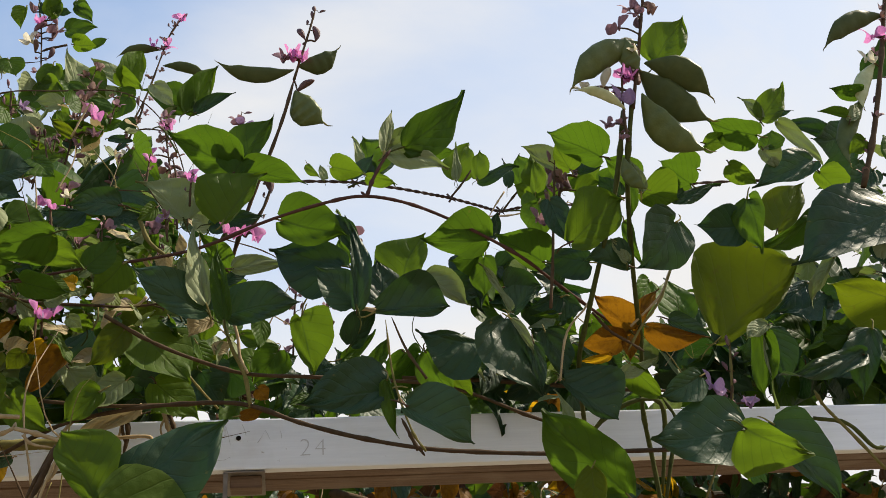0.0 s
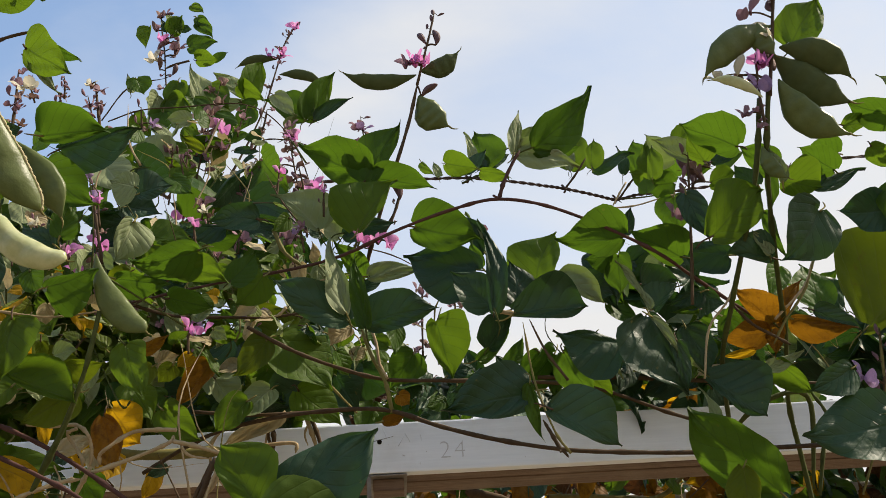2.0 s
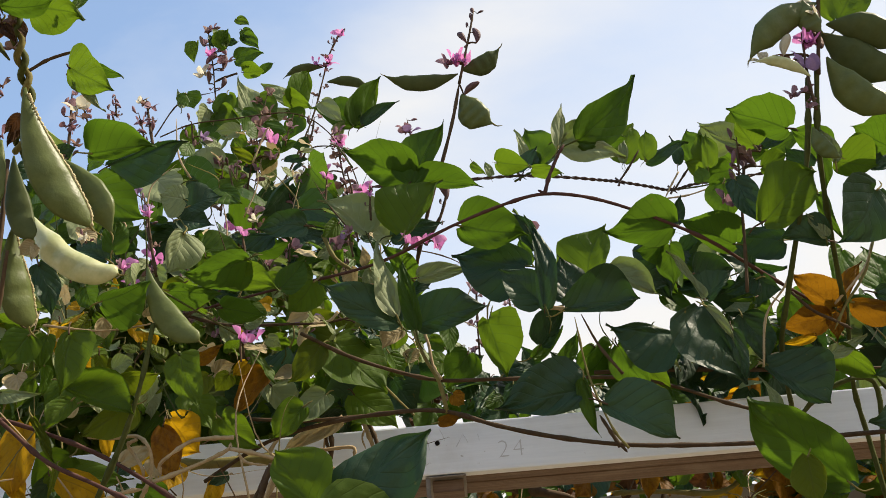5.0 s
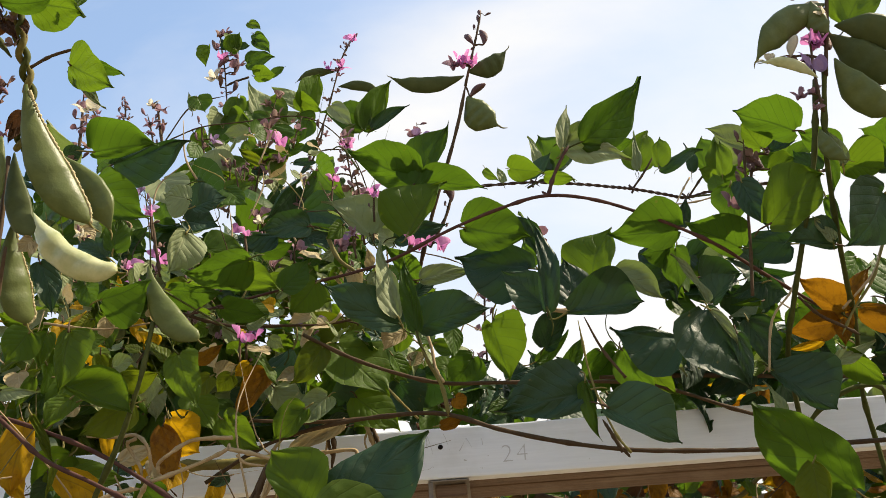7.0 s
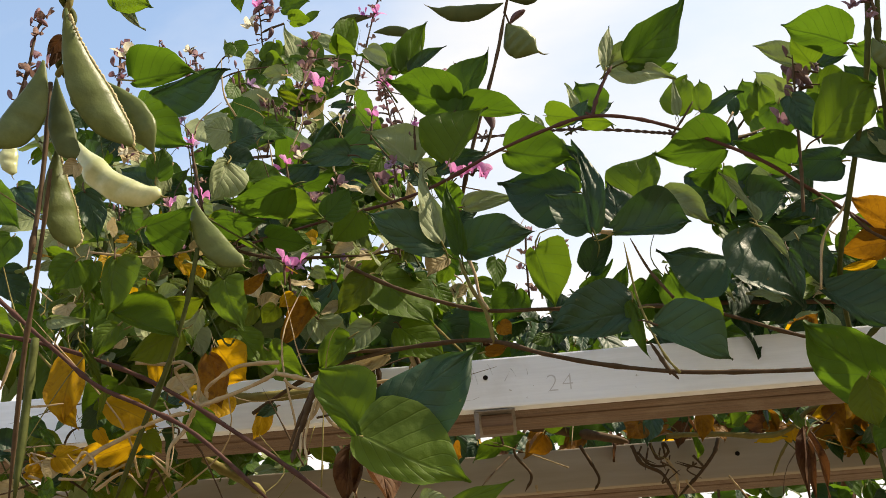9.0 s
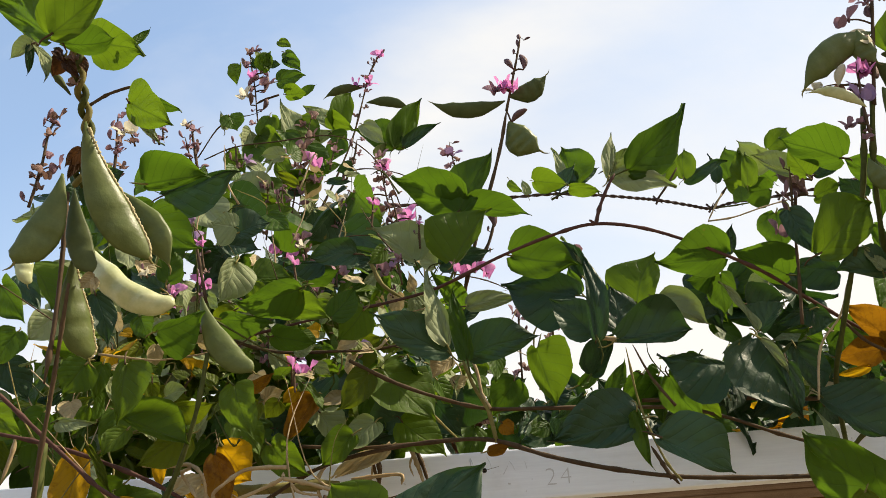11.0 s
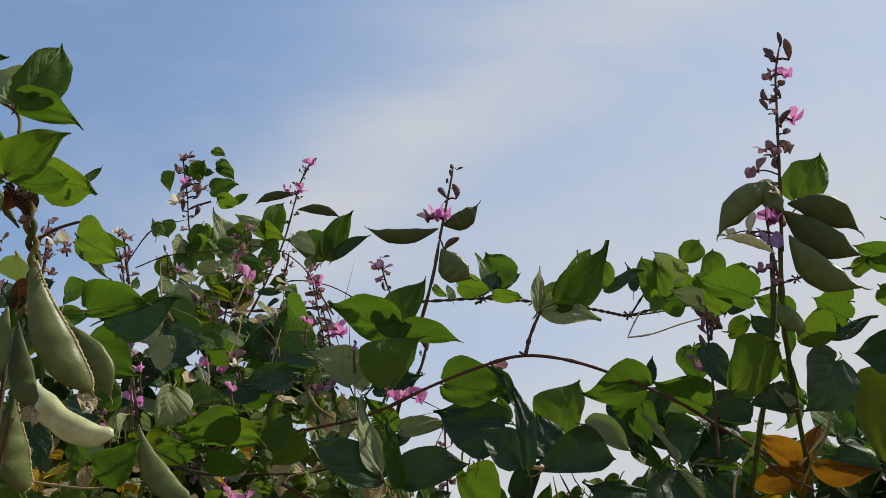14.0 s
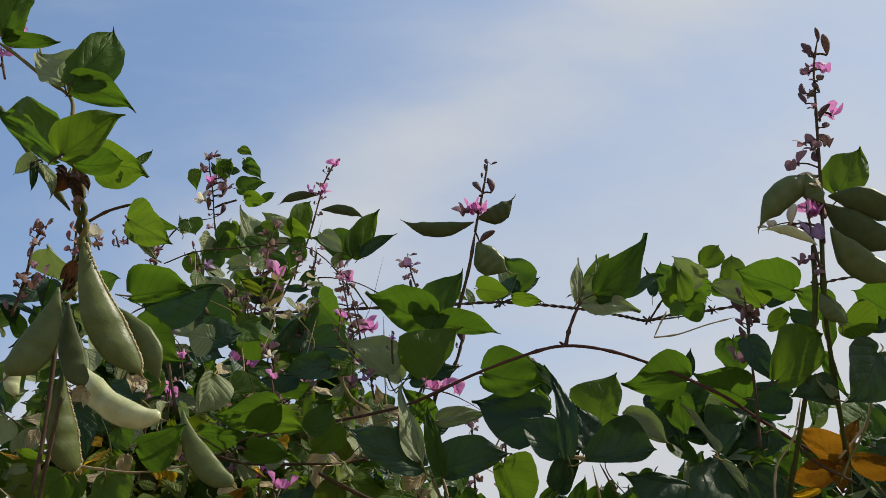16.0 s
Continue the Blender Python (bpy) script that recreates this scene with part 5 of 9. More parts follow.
bud(sp, (0.393, 1.100, 2.207), 0.0347, "bud", 26)
blade(wire_vine, (0.179, 2.500, 3.038), (0.275, 2.490, 3.011), (-0.28, -0.56, -0.78), 0.056, 0.032, "light")
blade(wire_vine, (0.239, 2.520, 3.015), (0.308, 2.518, 3.093), (-0.12, -0.99, 0.07), 0.028, 0.020, "dark")
blade(wire_vine, (0.108, 2.500, 3.048), (0.145, 2.492, 3.000), (-0.41, -0.89, -0.17), 0.007, 0.018, "light")
blade(wire_vine, (0.156, 2.500, 2.998), (0.144, 2.510, 3.055), (0.21, -0.95, 0.21), 0.012, 0.016, "pale")
blade(wire_vine, (0.273, 2.450, 2.980), (0.359, 2.447, 2.954), (-0.25, -0.59, -0.77), 0.015, 0.031, "light")
blade(wire_vine, (0.591, 2.450, 2.983), (0.604, 2.441, 3.073), (-0.53, -0.85, -0.01), 0.019, 0.050, "light")
blade(wire_vine, (0.598, 2.470, 2.986), (0.725, 2.464, 3.047), (-0.06, -1.00, 0.02), 0.016, 0.028, "dark")
blade(wire_vine, (0.745, 2.400, 2.909), (0.752, 2.393, 3.015), (-0.60, -0.80, -0.01), 0.019, 0.034, "light")
blade(wire_vine, (0.722, 2.400, 2.863), (0.725, 2.410, 2.919), (-0.34, -0.93, 0.17), 0.024, 0.021, "green")
blade(wire_vine, (0.289, 2.600, 3.074), (0.388, 2.596, 3.130), (-0.04, -1.00, 0.00), 0.034, 0.025, "dark")
blade(wire_vine, (0.308, 2.600, 3.083), (0.287, 2.609, 3.219), (-0.52, -0.85, -0.03), 0.041, 0.082, "green")
blade(wire_vine, (0.268, 2.580, 3.104), (0.257, 2.582, 3.203), (0.39, -0.92, 0.06), 0.014, 0.019, "pale")
blade(wire_vine, (0.568, 2.620, 3.078), (0.616, 2.621, 3.217), (-0.26, -0.96, 0.10), 0.052, 0.052, "light")
blade(wire_vine, (0.562, 2.600, 3.061), (0.570, 2.597, 3.194), (0.20, -0.98, -0.03), 0.017, 0.013, "pale")
blade(wire_vine, (0.716, 2.580, 3.031), (0.712, 2.576, 3.129), (0.17, -0.98, -0.03), 0.013, 0.022, "dark")
blade(wire_vine, (0.760, 2.600, 3.054), (0.760, 2.594, 3.158), (-0.62, -0.78, -0.04), 0.021, 0.063, "green")
blade(wire_vine, (0.790, 2.600, 3.072), (0.891, 2.603, 3.121), (0.33, -0.69, -0.64), 0.030, 0.043, "light")
blade(wire_vine, (0.785, 2.580, 2.981), (0.735, 2.589, 3.041), (-0.64, -0.62, -0.44), 0.020, 0.041, "light")
blade(wire_vine, (0.887, 2.600, 3.025), (0.837, 2.597, 3.101), (-0.69, -0.54, -0.48), 0.022, 0.052, "green")
blade(wire_vine, (0.893, 2.550, 3.016), (0.978, 2.541, 3.015), (-0.09, -0.75, -0.66), 0.039, 0.020, "green")
blade(wire_vine, (0.946, 2.550, 3.032), (0.976, 2.548, 3.147), (-0.61, -0.78, 0.15), 0.030, 0.055, "light")
blade(wire_vine, (0.977, 2.500, 3.001), (1.073, 2.506, 3.050), (0.31, -0.81, -0.50), 0.032, 0.024, "green")

back_vine = thing("bean_vine", "tall bushy bean vine with many lilac flower spikes", "vine", "bean vines")
sp = spike(back_vine, [(-0.449, 1.800, 2.771), (-0.462, 1.800, 2.846), (-0.469, 1.800, 2.923), (-0.482, 1.800, 3.012), (-0.477, 1.800, 3.027)], 0.0018, 0.0013, 12, 0.0232, "bud", "stem_brown", (0.0, 1.0))
flower(sp, (-0.477, 1.800, 2.958), 0.0412, "pink")
flower(sp, (-0.487, 1.792, 2.904), 0.0382, "cream")
flower(sp, (-0.440, 1.794, 2.932), 0.0294, "mauve")
bud(sp, (-0.492, 1.800, 2.985), 0.0335, "husk", -26)
bud(sp, (-0.458, 1.800, 2.966), 0.0335, "husk", -31)
bud(sp, (-0.447, 1.800, 2.918), 0.0379, "bud", -26)
bud(sp, (-0.478, 1.800, 2.881), 0.0312, "husk", 9)
bud(sp, (-0.450, 1.800, 2.866), 0.0290, "bud", -30)
bud(sp, (-0.485, 1.800, 2.933), 0.0335, "mauve", 20)
bud(sp, (-0.440, 1.800, 2.955), 0.0312, "mauve", 18)
stem(back_vine, [(-0.415, 1.800, 2.903), (-0.447, 1.800, 2.893), (-0.465, 1.800, 2.884)], 0.0025, 0.0025, "stem_brown", "petiole")
stem(back_vine, [(-0.590, 1.800, 2.755), (-0.539, 1.800, 2.838), (-0.464, 1.800, 2.858)], 0.0015, 0.0013, "stem_brown")
stem(back_vine, [(-0.513, 1.600, 2.617), (-0.454, 1.600, 2.640), (-0.377, 1.600, 2.644), (-0.268, 1.600, 2.647), (-0.203, 1.600, 2.607), (-0.156, 1.600, 2.525), (-0.124, 1.600, 2.402)], 0.0013, 0.0012, "stem_brown")
stem(back_vine, [(-0.247, 1.600, 2.558), (-0.204, 1.600, 2.566), (-0.140, 1.600, 2.548), (-0.078, 1.600, 2.505)], 0.0012, 0.0011, "stem_brown")
sp = spike(back_vine, [(-0.390, 1.950, 2.609), (-0.327, 1.950, 2.735), (-0.274, 1.950, 2.869), (-0.246, 1.950, 2.980), (-0.228, 1.950, 3.053), (-0.202, 1.950, 3.108)], 0.0025, 0.0019, 12, 0.0212, "bud", "stem_brown", (0.5, 1))
flower(sp, (-0.203, 1.948, 3.104), 0.0332, "pink")
flower(sp, (-0.228, 1.946, 3.022), 0.0363, "pink")
flower(sp, (-0.263, 1.950, 3.021), 0.0363, "pink")
pod(back_vine, (-0.245, 1.950, 3.013), (-0.338, 1.950, 2.997), (0.10, -0.80, -0.60), 0.020, 0.08, "pod_dark", False, 0.42, 0.72)
pod(back_vine, (-0.238, 1.950, 2.969), (-0.135, 1.950, 2.943), (-0.14, -0.83, -0.54), 0.022, -0.08, "pod_dark", False, 0.42, 0.72)
sp = spike(back_vine, [(-0.337, 1.500, 2.314), (-0.325, 1.500, 2.411), (-0.312, 1.500, 2.502), (-0.288, 1.500, 2.628)], 0.0019, 0.0013, 14, 0.0221, "mauve", "stem_brown", (0.4, 1))
flower(sp, (-0.314, 1.492, 2.533), 0.0367, "mauve")
flower(sp, (-0.283, 1.493, 2.521), 0.0344, "pink")
flower(sp, (-0.311, 1.499, 2.502), 0.0275, "violet")
flower(sp, (-0.280, 1.491, 2.482), 0.0275, "mauve")
flower(sp, (-0.302, 1.498, 2.559), 0.0298, "mauve")
flower(sp, (-0.330, 1.508, 2.349), 0.0390, "pink")
flower(sp, (-0.345, 1.508, 2.359), 0.0321, "pink")
sp = spike(back_vine, [(-0.156, 1.500, 2.288), (-0.149, 1.500, 2.373), (-0.161, 1.500, 2.465), (-0.170, 1.500, 2.525)], 0.0019, 0.0013, 16, 0.0219, "bud", "stem_brown", (0.2, 1))
flower(sp, (-0.187, 1.494, 2.443), 0.0296, "pink")
flower(sp, (-0.123, 1.490, 2.394), 0.0364, "pink")
flower(sp, (-0.139, 1.507, 2.407), 0.0296, "mauve")
flower(sp, (-0.154, 1.509, 2.335), 0.0273, "violet")
sp = spike(back_vine, [(-0.241, 1.600, 2.545), (-0.225, 1.600, 2.594), (-0.219, 1.600, 2.632)], 0.0021, 0.0021, 6, 0.0201, "bud", "stem_brown", (0.0, 1.0))
sp = spike(back_vine, [(-0.132, 1.450, 2.282), (-0.137, 1.450, 2.367), (-0.147, 1.450, 2.423)], 0.0018, 0.0013, 10, 0.0232, "bud", "stem_brown", (0.0, 1.0))
flower(sp, (-0.115, 1.452, 2.368), 0.0288, "pink")
sp = spike(back_vine, [(-0.688, 1.600, 2.572), (-0.687, 1.600, 2.649), (-0.691, 1.600, 2.742)], 0.0027, 0.0021, 12, 0.0248, "mauve", "stem_brown", (0.0, 1.0))
flower(sp, (-0.676, 1.593, 2.702), 0.0283, "mauve")
flower(sp, (-0.683, 1.595, 2.651), 0.0283, "mauve")
sp = spike(back_vine, [(-0.522, 1.600, 2.582), (-0.533, 1.600, 2.641), (-0.544, 1.600, 2.708)], 0.0027, 0.0022, 9, 0.0226, "mauve", "stem_brown", (0.0, 1.0))
flower(sp, (-0.554, 1.608, 2.708), 0.0232, "cream")
sp = spike(back_vine, [(-0.446, 1.600, 2.576), (-0.451, 1.600, 2.614), (-0.454, 1.600, 2.647)], 0.0021, 0.0016, 5, 0.0180, "bud", "stem_brown", (0.0, 1.0))
flower(sp, (-0.431, 1.609, 2.612), 0.0283, "violet")
sp = spike(back_vine, [(-0.603, 1.600, 2.661), (-0.611, 1.600, 2.688)], 0.0022, 0.0016, 3, 0.0207, "bud", "stem_brown", (0.0, 1.0))
sp = spike(back_vine, [(-0.375, 1.200, 2.128), (-0.391, 1.200, 2.206), (-0.398, 1.200, 2.251)], 0.0023, 0.0015, 5, 0.0159, "mauve", "stem_brown", (0.0, 1.0))
flower(sp, (-0.392, 1.191, 2.223), 0.0236, "violet")
sp = spike(back_vine, [(-0.269, 1.250, 1.994), (-0.270, 1.250, 2.034), (-0.274, 1.250, 2.066)], 0.0019, 0.0015, 4, 0.0141, "bud", "stem_brown", (0.0, 1.0))
flower(sp, (-0.269, 1.244, 2.051), 0.0322, "pink")
flower(sp, (-0.259, 1.249, 2.058), 0.0251, "violet")
flower(sp, (-0.281, 1.245, 2.051), 0.0233, "pink")
sp = spike(back_vine, [(0.052, 1.700, 2.162), (0.055, 1.700, 2.250), (0.059, 1.700, 2.307)], 0.0022, 0.0020, 8, 0.0214, "bud", "stem_brown", (0.0, 1.0))
sp = spike(back_vine, [(0.107, 1.700, 2.158), (0.115, 1.700, 2.234), (0.116, 1.700, 2.268)], 0.0022, 0.0020, 8, 0.0192, "bud", "stem_brown", (0.0, 1.0))
sp = spike(back_vine, [(0.158, 1.600, 2.332), (0.156, 1.600, 2.354)], 0.0020, 0.0020, 3, 0.0170, "bud", "stem_brown", (0.0, 1.0))
flower(sp, (0.156, 1.605, 2.355), 0.0340, "mauve")
sp = spike(back_vine, [(-0.027, 1.600, 2.518), (-0.038, 1.600, 2.562), (-0.044, 1.600, 2.611)], 0.0019, 0.0013, 6, 0.0203, "bud", "stem_brown", (0.0, 1.0))
flower(sp, (-0.039, 1.597, 2.580), 0.0257, "violet")
flower(sp, (-0.049, 1.606, 2.594), 0.0232, "mauve")
leaf(back_vine, (-0.392, 1.400, 2.394), (-0.331, 1.382, 2.336), (-0.59, -0.70, -0.41), 0.101, "dark", 0.15, 0.03, -0.03)
leaf(back_vine, (-0.432, 1.350, 2.368), (-0.388, 1.331, 2.303), (0.01, -0.96, 0.29), 0.069, "pale", 0.11, 0.10, 0.04)
leaf(back_vine, (-0.378, 1.450, 2.432), (-0.327, 1.445, 2.392), (-0.57, -0.52, -0.64), 0.077, "light", 0.16, 0.15, 0.10)
leaf(back_vine, (-0.317, 1.400, 2.366), (-0.256, 1.420, 2.319), (-0.43, -0.49, -0.76), 0.099, "green", 0.11, 0.05, 0.10)
leaf(back_vine, (-0.234, 1.400, 2.369), (-0.279, 1.398, 2.309), (0.74, -0.39, -0.54), 0.098, "dark", 0.19, 0.12, -0.03)
leaf(back_vine, (-0.197, 1.400, 2.398), (-0.160, 1.392, 2.337), (-0.71, -0.61, -0.35), 0.087, "green", 0.16, 0.17, -0.09)
leaf(back_vine, (-0.208, 1.350, 2.298), (-0.139, 1.350, 2.252), (-0.06, -0.99, -0.09), 0.078, "dark", 0.16, 0.06, -0.01)
leaf(back_vine, (-0.161, 1.400, 2.331), (-0.215, 1.391, 2.300), (0.47, -0.61, -0.64), 0.063, "green", 0.20, 0.15, -0.06)
leaf(back_vine, (-0.393, 1.350, 2.294), (-0.344, 1.368, 2.289), (0.34, -0.94, -0.09), 0.062, "dark", 0.10, 0.04, -0.04)
leaf(back_vine, (-0.226, 1.350, 2.076), (-0.209, 1.342, 2.003), (-0.48, -0.88, -0.01), 0.093, "dark", 0.08, 0.07, -0.03)
leaf(back_vine, (-0.306, 1.600, 2.115), (-0.261, 1.611, 2.055), (0.51, -0.83, 0.24), 0.090, "pale", 0.12, 0.04, 0.03)
leaf(back_vine, (-0.344, 1.600, 2.098), (-0.373, 1.604, 2.062), (0.43, -0.80, -0.42), 0.064, "dark", 0.18, 0.11, 0.09)
leaf(back_vine, (-0.249, 1.600, 2.051), (-0.210, 1.591, 2.075), (0.36, -0.50, -0.79), 0.076, "green", 0.12, 0.18, -0.09)
leaf(back_vine, (-0.154, 1.600, 2.083), (-0.230, 1.597, 2.049), (0.22, -0.89, -0.39), 0.082, "dark", 0.24, 0.04, 0.04)
leaf(back_vine, (-0.097, 1.600, 2.098), (-0.062, 1.609, 2.039), (-0.39, -0.85, -0.36), 0.101, "dark", 0.06, 0.19, -0.05)
leaf(back_vine, (-0.058, 1.600, 2.105), (-0.004, 1.606, 2.063), (-0.40, -0.67, -0.62), 0.086, "dark", 0.14, 0.17, 0.04)
leaf(back_vine, (0.025, 1.350, 2.038), (-0.010, 1.359, 1.993), (0.26, -0.88, -0.40), 0.054, "green", 0.15, 0.15, 0.03)
leaf(back_vine, (0.064, 1.600, 2.085), (0.032, 1.586, 2.035), (-0.16, -0.92, 0.35), 0.069, "dark", 0.15, 0.02, 0.07)
stem(back_vine, [(-0.439, 1.020, 1.992), (-0.403, 1.020, 1.984), (-0.371, 1.020, 1.979), (-0.334, 1.020, 1.981), (-0.302, 1.020, 1.985)], 0.0015, 0.0010, "stem_straw")
stem(back_vine, [(-0.342, 1.200, 2.072), (-0.304, 1.200, 2.057), (-0.267, 1.200, 2.048), (-0.201, 1.200, 2.044), (-0.157, 1.200, 2.042), (-0.112, 1.200, 2.049), (-0.067, 1.200, 2.070)], 0.0022, 0.0015, "stem_brown")
stem(back_vine, [(-0.137, 1.195, 2.053), (-0.148, 1.195, 2.042), (-0.171, 1.195, 2.039)], 0.0022, 0.0011, "stem_straw")
stem(back_vine, [(-0.058, 1.400, 1.972), (-0.093, 1.400, 2.013), (-0.133, 1.400, 2.069)], 0.0016, 0.0016, "stem_olive")
stem(back_vine, [(-0.161, 1.250, 2.194), (-0.146, 1.250, 2.158), (-0.119, 1.250, 2.134)], 0.0032, 0.0024, "stem_olive")
# many low blades take a lighter kind in place of direct sun
blade(back_vine, (-0.395, 1.700, 2.971), (-0.365, 1.693, 2.946), (-0.19, -0.98, 0.06), 0.012, 0.011, "light")
blade(back_vine, (-0.429, 1.700, 2.896), (-0.409, 1.689, 2.935), (0.59, -0.64, -0.49), 0.026, 0.013, "light")
blade(back_vine, (-0.478, 1.700, 2.916), (-0.485, 1.711, 2.869), (0.17, -0.95, -0.26), 0.005, 0.024, "light")
blade(back_vine, (-0.446, 1.710, 2.912), (-0.456, 1.704, 2.943), (0.28, -0.95, -0.10), 0.007, 0.007, "dark")
blade(back_vine, (-0.414, 1.710, 2.913), (-0.392, 1.708, 2.914), (-0.08, -0.99, -0.13), 0.013, 0.008, "dark")
blade(back_vine, (-0.382, 1.700, 2.924), (-0.343, 1.689, 2.876), (-0.28, -0.96, 0.00), 0.016, 0.014, "green")
blade(back_vine, (-0.379, 1.700, 2.909), (-0.388, 1.711, 2.945), (-0.42, -0.89, 0.15), 0.004, 0.006, "light")
blade(back_vine, (-0.377, 1.700, 2.827), (-0.332, 1.697, 2.825), (-0.07, -0.56, -0.83), 0.028, 0.014, "light")
blade(back_vine, (-0.346, 1.710, 2.832), (-0.317, 1.709, 2.856), (0.05, -0.99, -0.10), 0.012, 0.009, "green")
blade(back_vine, (-0.496, 1.700, 2.786), (-0.481, 1.706, 2.751), (0.34, -0.94, -0.01), 0.028, 0.025, "green")
blade(back_vine, (-0.506, 1.700, 2.754), (-0.516, 1.699, 2.799), (0.58, -0.80, 0.11), 0.007, 0.012, "pale")
blade(back_vine, (-0.354, 1.680, 2.678), (-0.388, 1.669, 2.797), (0.48, -0.88, 0.06), 0.020, 0.042, "pale")
blade(back_vine, (-0.278, 1.700, 2.739), (-0.343, 1.703, 2.795), (0.08, -0.99, 0.14), 0.015, 0.031, "pale")
blade(back_vine, (-0.271, 1.690, 2.734), (-0.239, 1.680, 2.809), (0.68, -0.62, -0.38), 0.038, 0.026, "light")
blade(back_vine, (-0.434, 1.660, 2.666), (-0.456, 1.666, 2.732), (0.48, -0.85, 0.24), 0.023, 0.029, "pale")
blade(back_vine, (-0.412, 1.680, 2.724), (-0.408, 1.672, 2.750), (0.73, -0.60, -0.33), 0.012, 0.012, "light")
blade(back_vine, (-0.384, 1.680, 2.726), (-0.385, 1.683, 2.757), (-0.13, -0.99, 0.09), 0.011, 0.011, "green")
blade(back_vine, (-0.422, 1.660, 2.705), (-0.367, 1.651, 2.645), (-0.21, -0.98, -0.05), 0.028, 0.025, "light")
blade(back_vine, (-0.423, 1.670, 2.685), (-0.393, 1.678, 2.723), (0.33, -0.94, -0.07), 0.016, 0.016, "green")
blade(back_vine, (-0.280, 1.680, 2.707), (-0.258, 1.691, 2.677), (0.42, -0.91, -0.02), 0.027, 0.012, "green")
blade(back_vine, (-0.322, 1.690, 2.702), (-0.270, 1.701, 2.723), (0.23, -0.97, -0.05), 0.015, 0.015, "pale")
blade(back_vine, (-0.304, 1.660, 2.607), (-0.259, 1.665, 2.627), (0.12, -0.99, -0.01), 0.012, 0.012, "green")
blade(back_vine, (-0.284, 1.640, 2.571), (-0.231, 1.631, 2.562), (-0.17, -0.98, 0.05), 0.009, 0.009, "dark")
blade(back_vine, (-0.410, 1.620, 2.592), (-0.431, 1.631, 2.634), (0.38, -0.83, 0.40), 0.021, 0.015, "pale")
blade(back_vine, (-0.358, 1.420, 2.416), (-0.421, 1.421, 2.450), (0.08, -0.98, 0.17), 0.018, 0.043, "pale")
blade(back_vine, (-0.363, 1.450, 2.468), (-0.343, 1.460, 2.413), (0.57, -0.82, 0.06), 0.038, 0.032, "light")
blade(back_vine, (-0.304, 1.440, 2.445), (-0.346, 1.451, 2.485), (-0.48, -0.83, -0.29), 0.009, 0.011, "lime")
blade(back_vine, (-0.337, 1.500, 2.497), (-0.263, 1.499, 2.495), (-0.02, -0.49, -0.87), 0.019, 0.025, "green")
blade(back_vine, (-0.153, 1.700, 2.674), (-0.098, 1.691, 2.785), (0.63, -0.73, -0.26), 0.042, 0.020, "light")
blade(back_vine, (-0.153, 1.700, 2.679), (-0.240, 1.702, 2.732), (-0.09, -0.99, -0.12), 0.030, 0.040, "green")
blade(back_vine, (-0.136, 1.700, 2.673), (-0.059, 1.703, 2.727), (0.08, -1.00, -0.05), 0.017, 0.010, "dark")
blade(back_vine, (-0.193, 1.700, 2.655), (-0.168, 1.698, 2.684), (0.65, -0.47, -0.59), 0.018, 0.012, "pale")
blade(back_vine, (-0.314, 1.100, 2.183), (-0.344, 1.095, 2.189), (0.14, -0.99, -0.05), 0.028, 0.019, "pale")
blade(back_vine, (-0.335, 1.200, 2.231), (-0.292, 1.205, 2.244), (0.13, -0.99, -0.05), 0.031, 0.014, "dark")
blade(back_vine, (-0.298, 1.220, 2.266), (-0.266, 1.209, 2.231), (0.01, -0.95, 0.31), 0.014, 0.030, "green")
blade(back_vine, (-0.302, 1.250, 2.275), (-0.269, 1.254, 2.293), (0.07, -0.99, 0.07), 0.020, 0.011, "light")
blade(back_vine, (-0.297, 1.050, 2.107), (-0.314, 1.050, 2.055), (0.60, -0.77, -0.20), 0.030, 0.015, "pale")
blade(back_vine, (-0.283, 1.080, 2.101), (-0.236, 1.084, 2.097), (0.10, -0.98, 0.14), 0.029, 0.006, "light")
blade(back_vine, (-0.205, 1.120, 2.131), (-0.258, 1.119, 2.129), (0.03, -0.98, -0.17), 0.022, 0.004, "dark")
blade(back_vine, (-0.221, 1.040, 2.060), (-0.296, 1.043, 2.048), (0.12, -0.56, -0.82), 0.032, 0.020, "green")
blade(back_vine, (-0.247, 1.060, 2.051), (-0.187, 1.061, 2.031), (-0.20, -0.74, -0.64), 0.026, 0.014, "light")
blade(back_vine, (-0.163, 1.100, 2.131), (-0.221, 1.091, 2.127), (0.15, -0.99, 0.08), 0.020, 0.020, "dark")
blade(back_vine, (-0.229, 1.150, 2.123), (-0.186, 1.143, 2.133), (0.06, -0.65, -0.76), 0.012, 0.012, "green")
blade(back_vine, (-0.315, 1.060, 2.039), (-0.254, 1.061, 2.030), (-0.08, -0.72, -0.69), 0.011, 0.022, "green")
blade(back_vine, (-0.189, 1.080, 2.040), (-0.160, 1.091, 2.081), (0.41, -0.91, -0.05), 0.015, 0.018, "green")
blade(back_vine, (-0.263, 1.100, 2.030), (-0.212, 1.111, 2.019), (0.00, -0.72, -0.69), 0.023, 0.016, "green")
blade(back_vine, (-0.156, 1.120, 2.063), (-0.189, 1.125, 2.026), (0.43, -0.76, -0.49), 0.024, 0.020, "light")
blade(back_vine, (-0.393, 0.980, 1.963), (-0.397, 0.977, 1.895), (-0.02, -1.00, 0.04), 0.035, 0.012, "light")
blade(back_vine, (-0.400, 1.000, 1.912), (-0.326, 1.002, 1.878), (0.06, -1.00, 0.06), 0.035, 0.007, "light", 0.55)
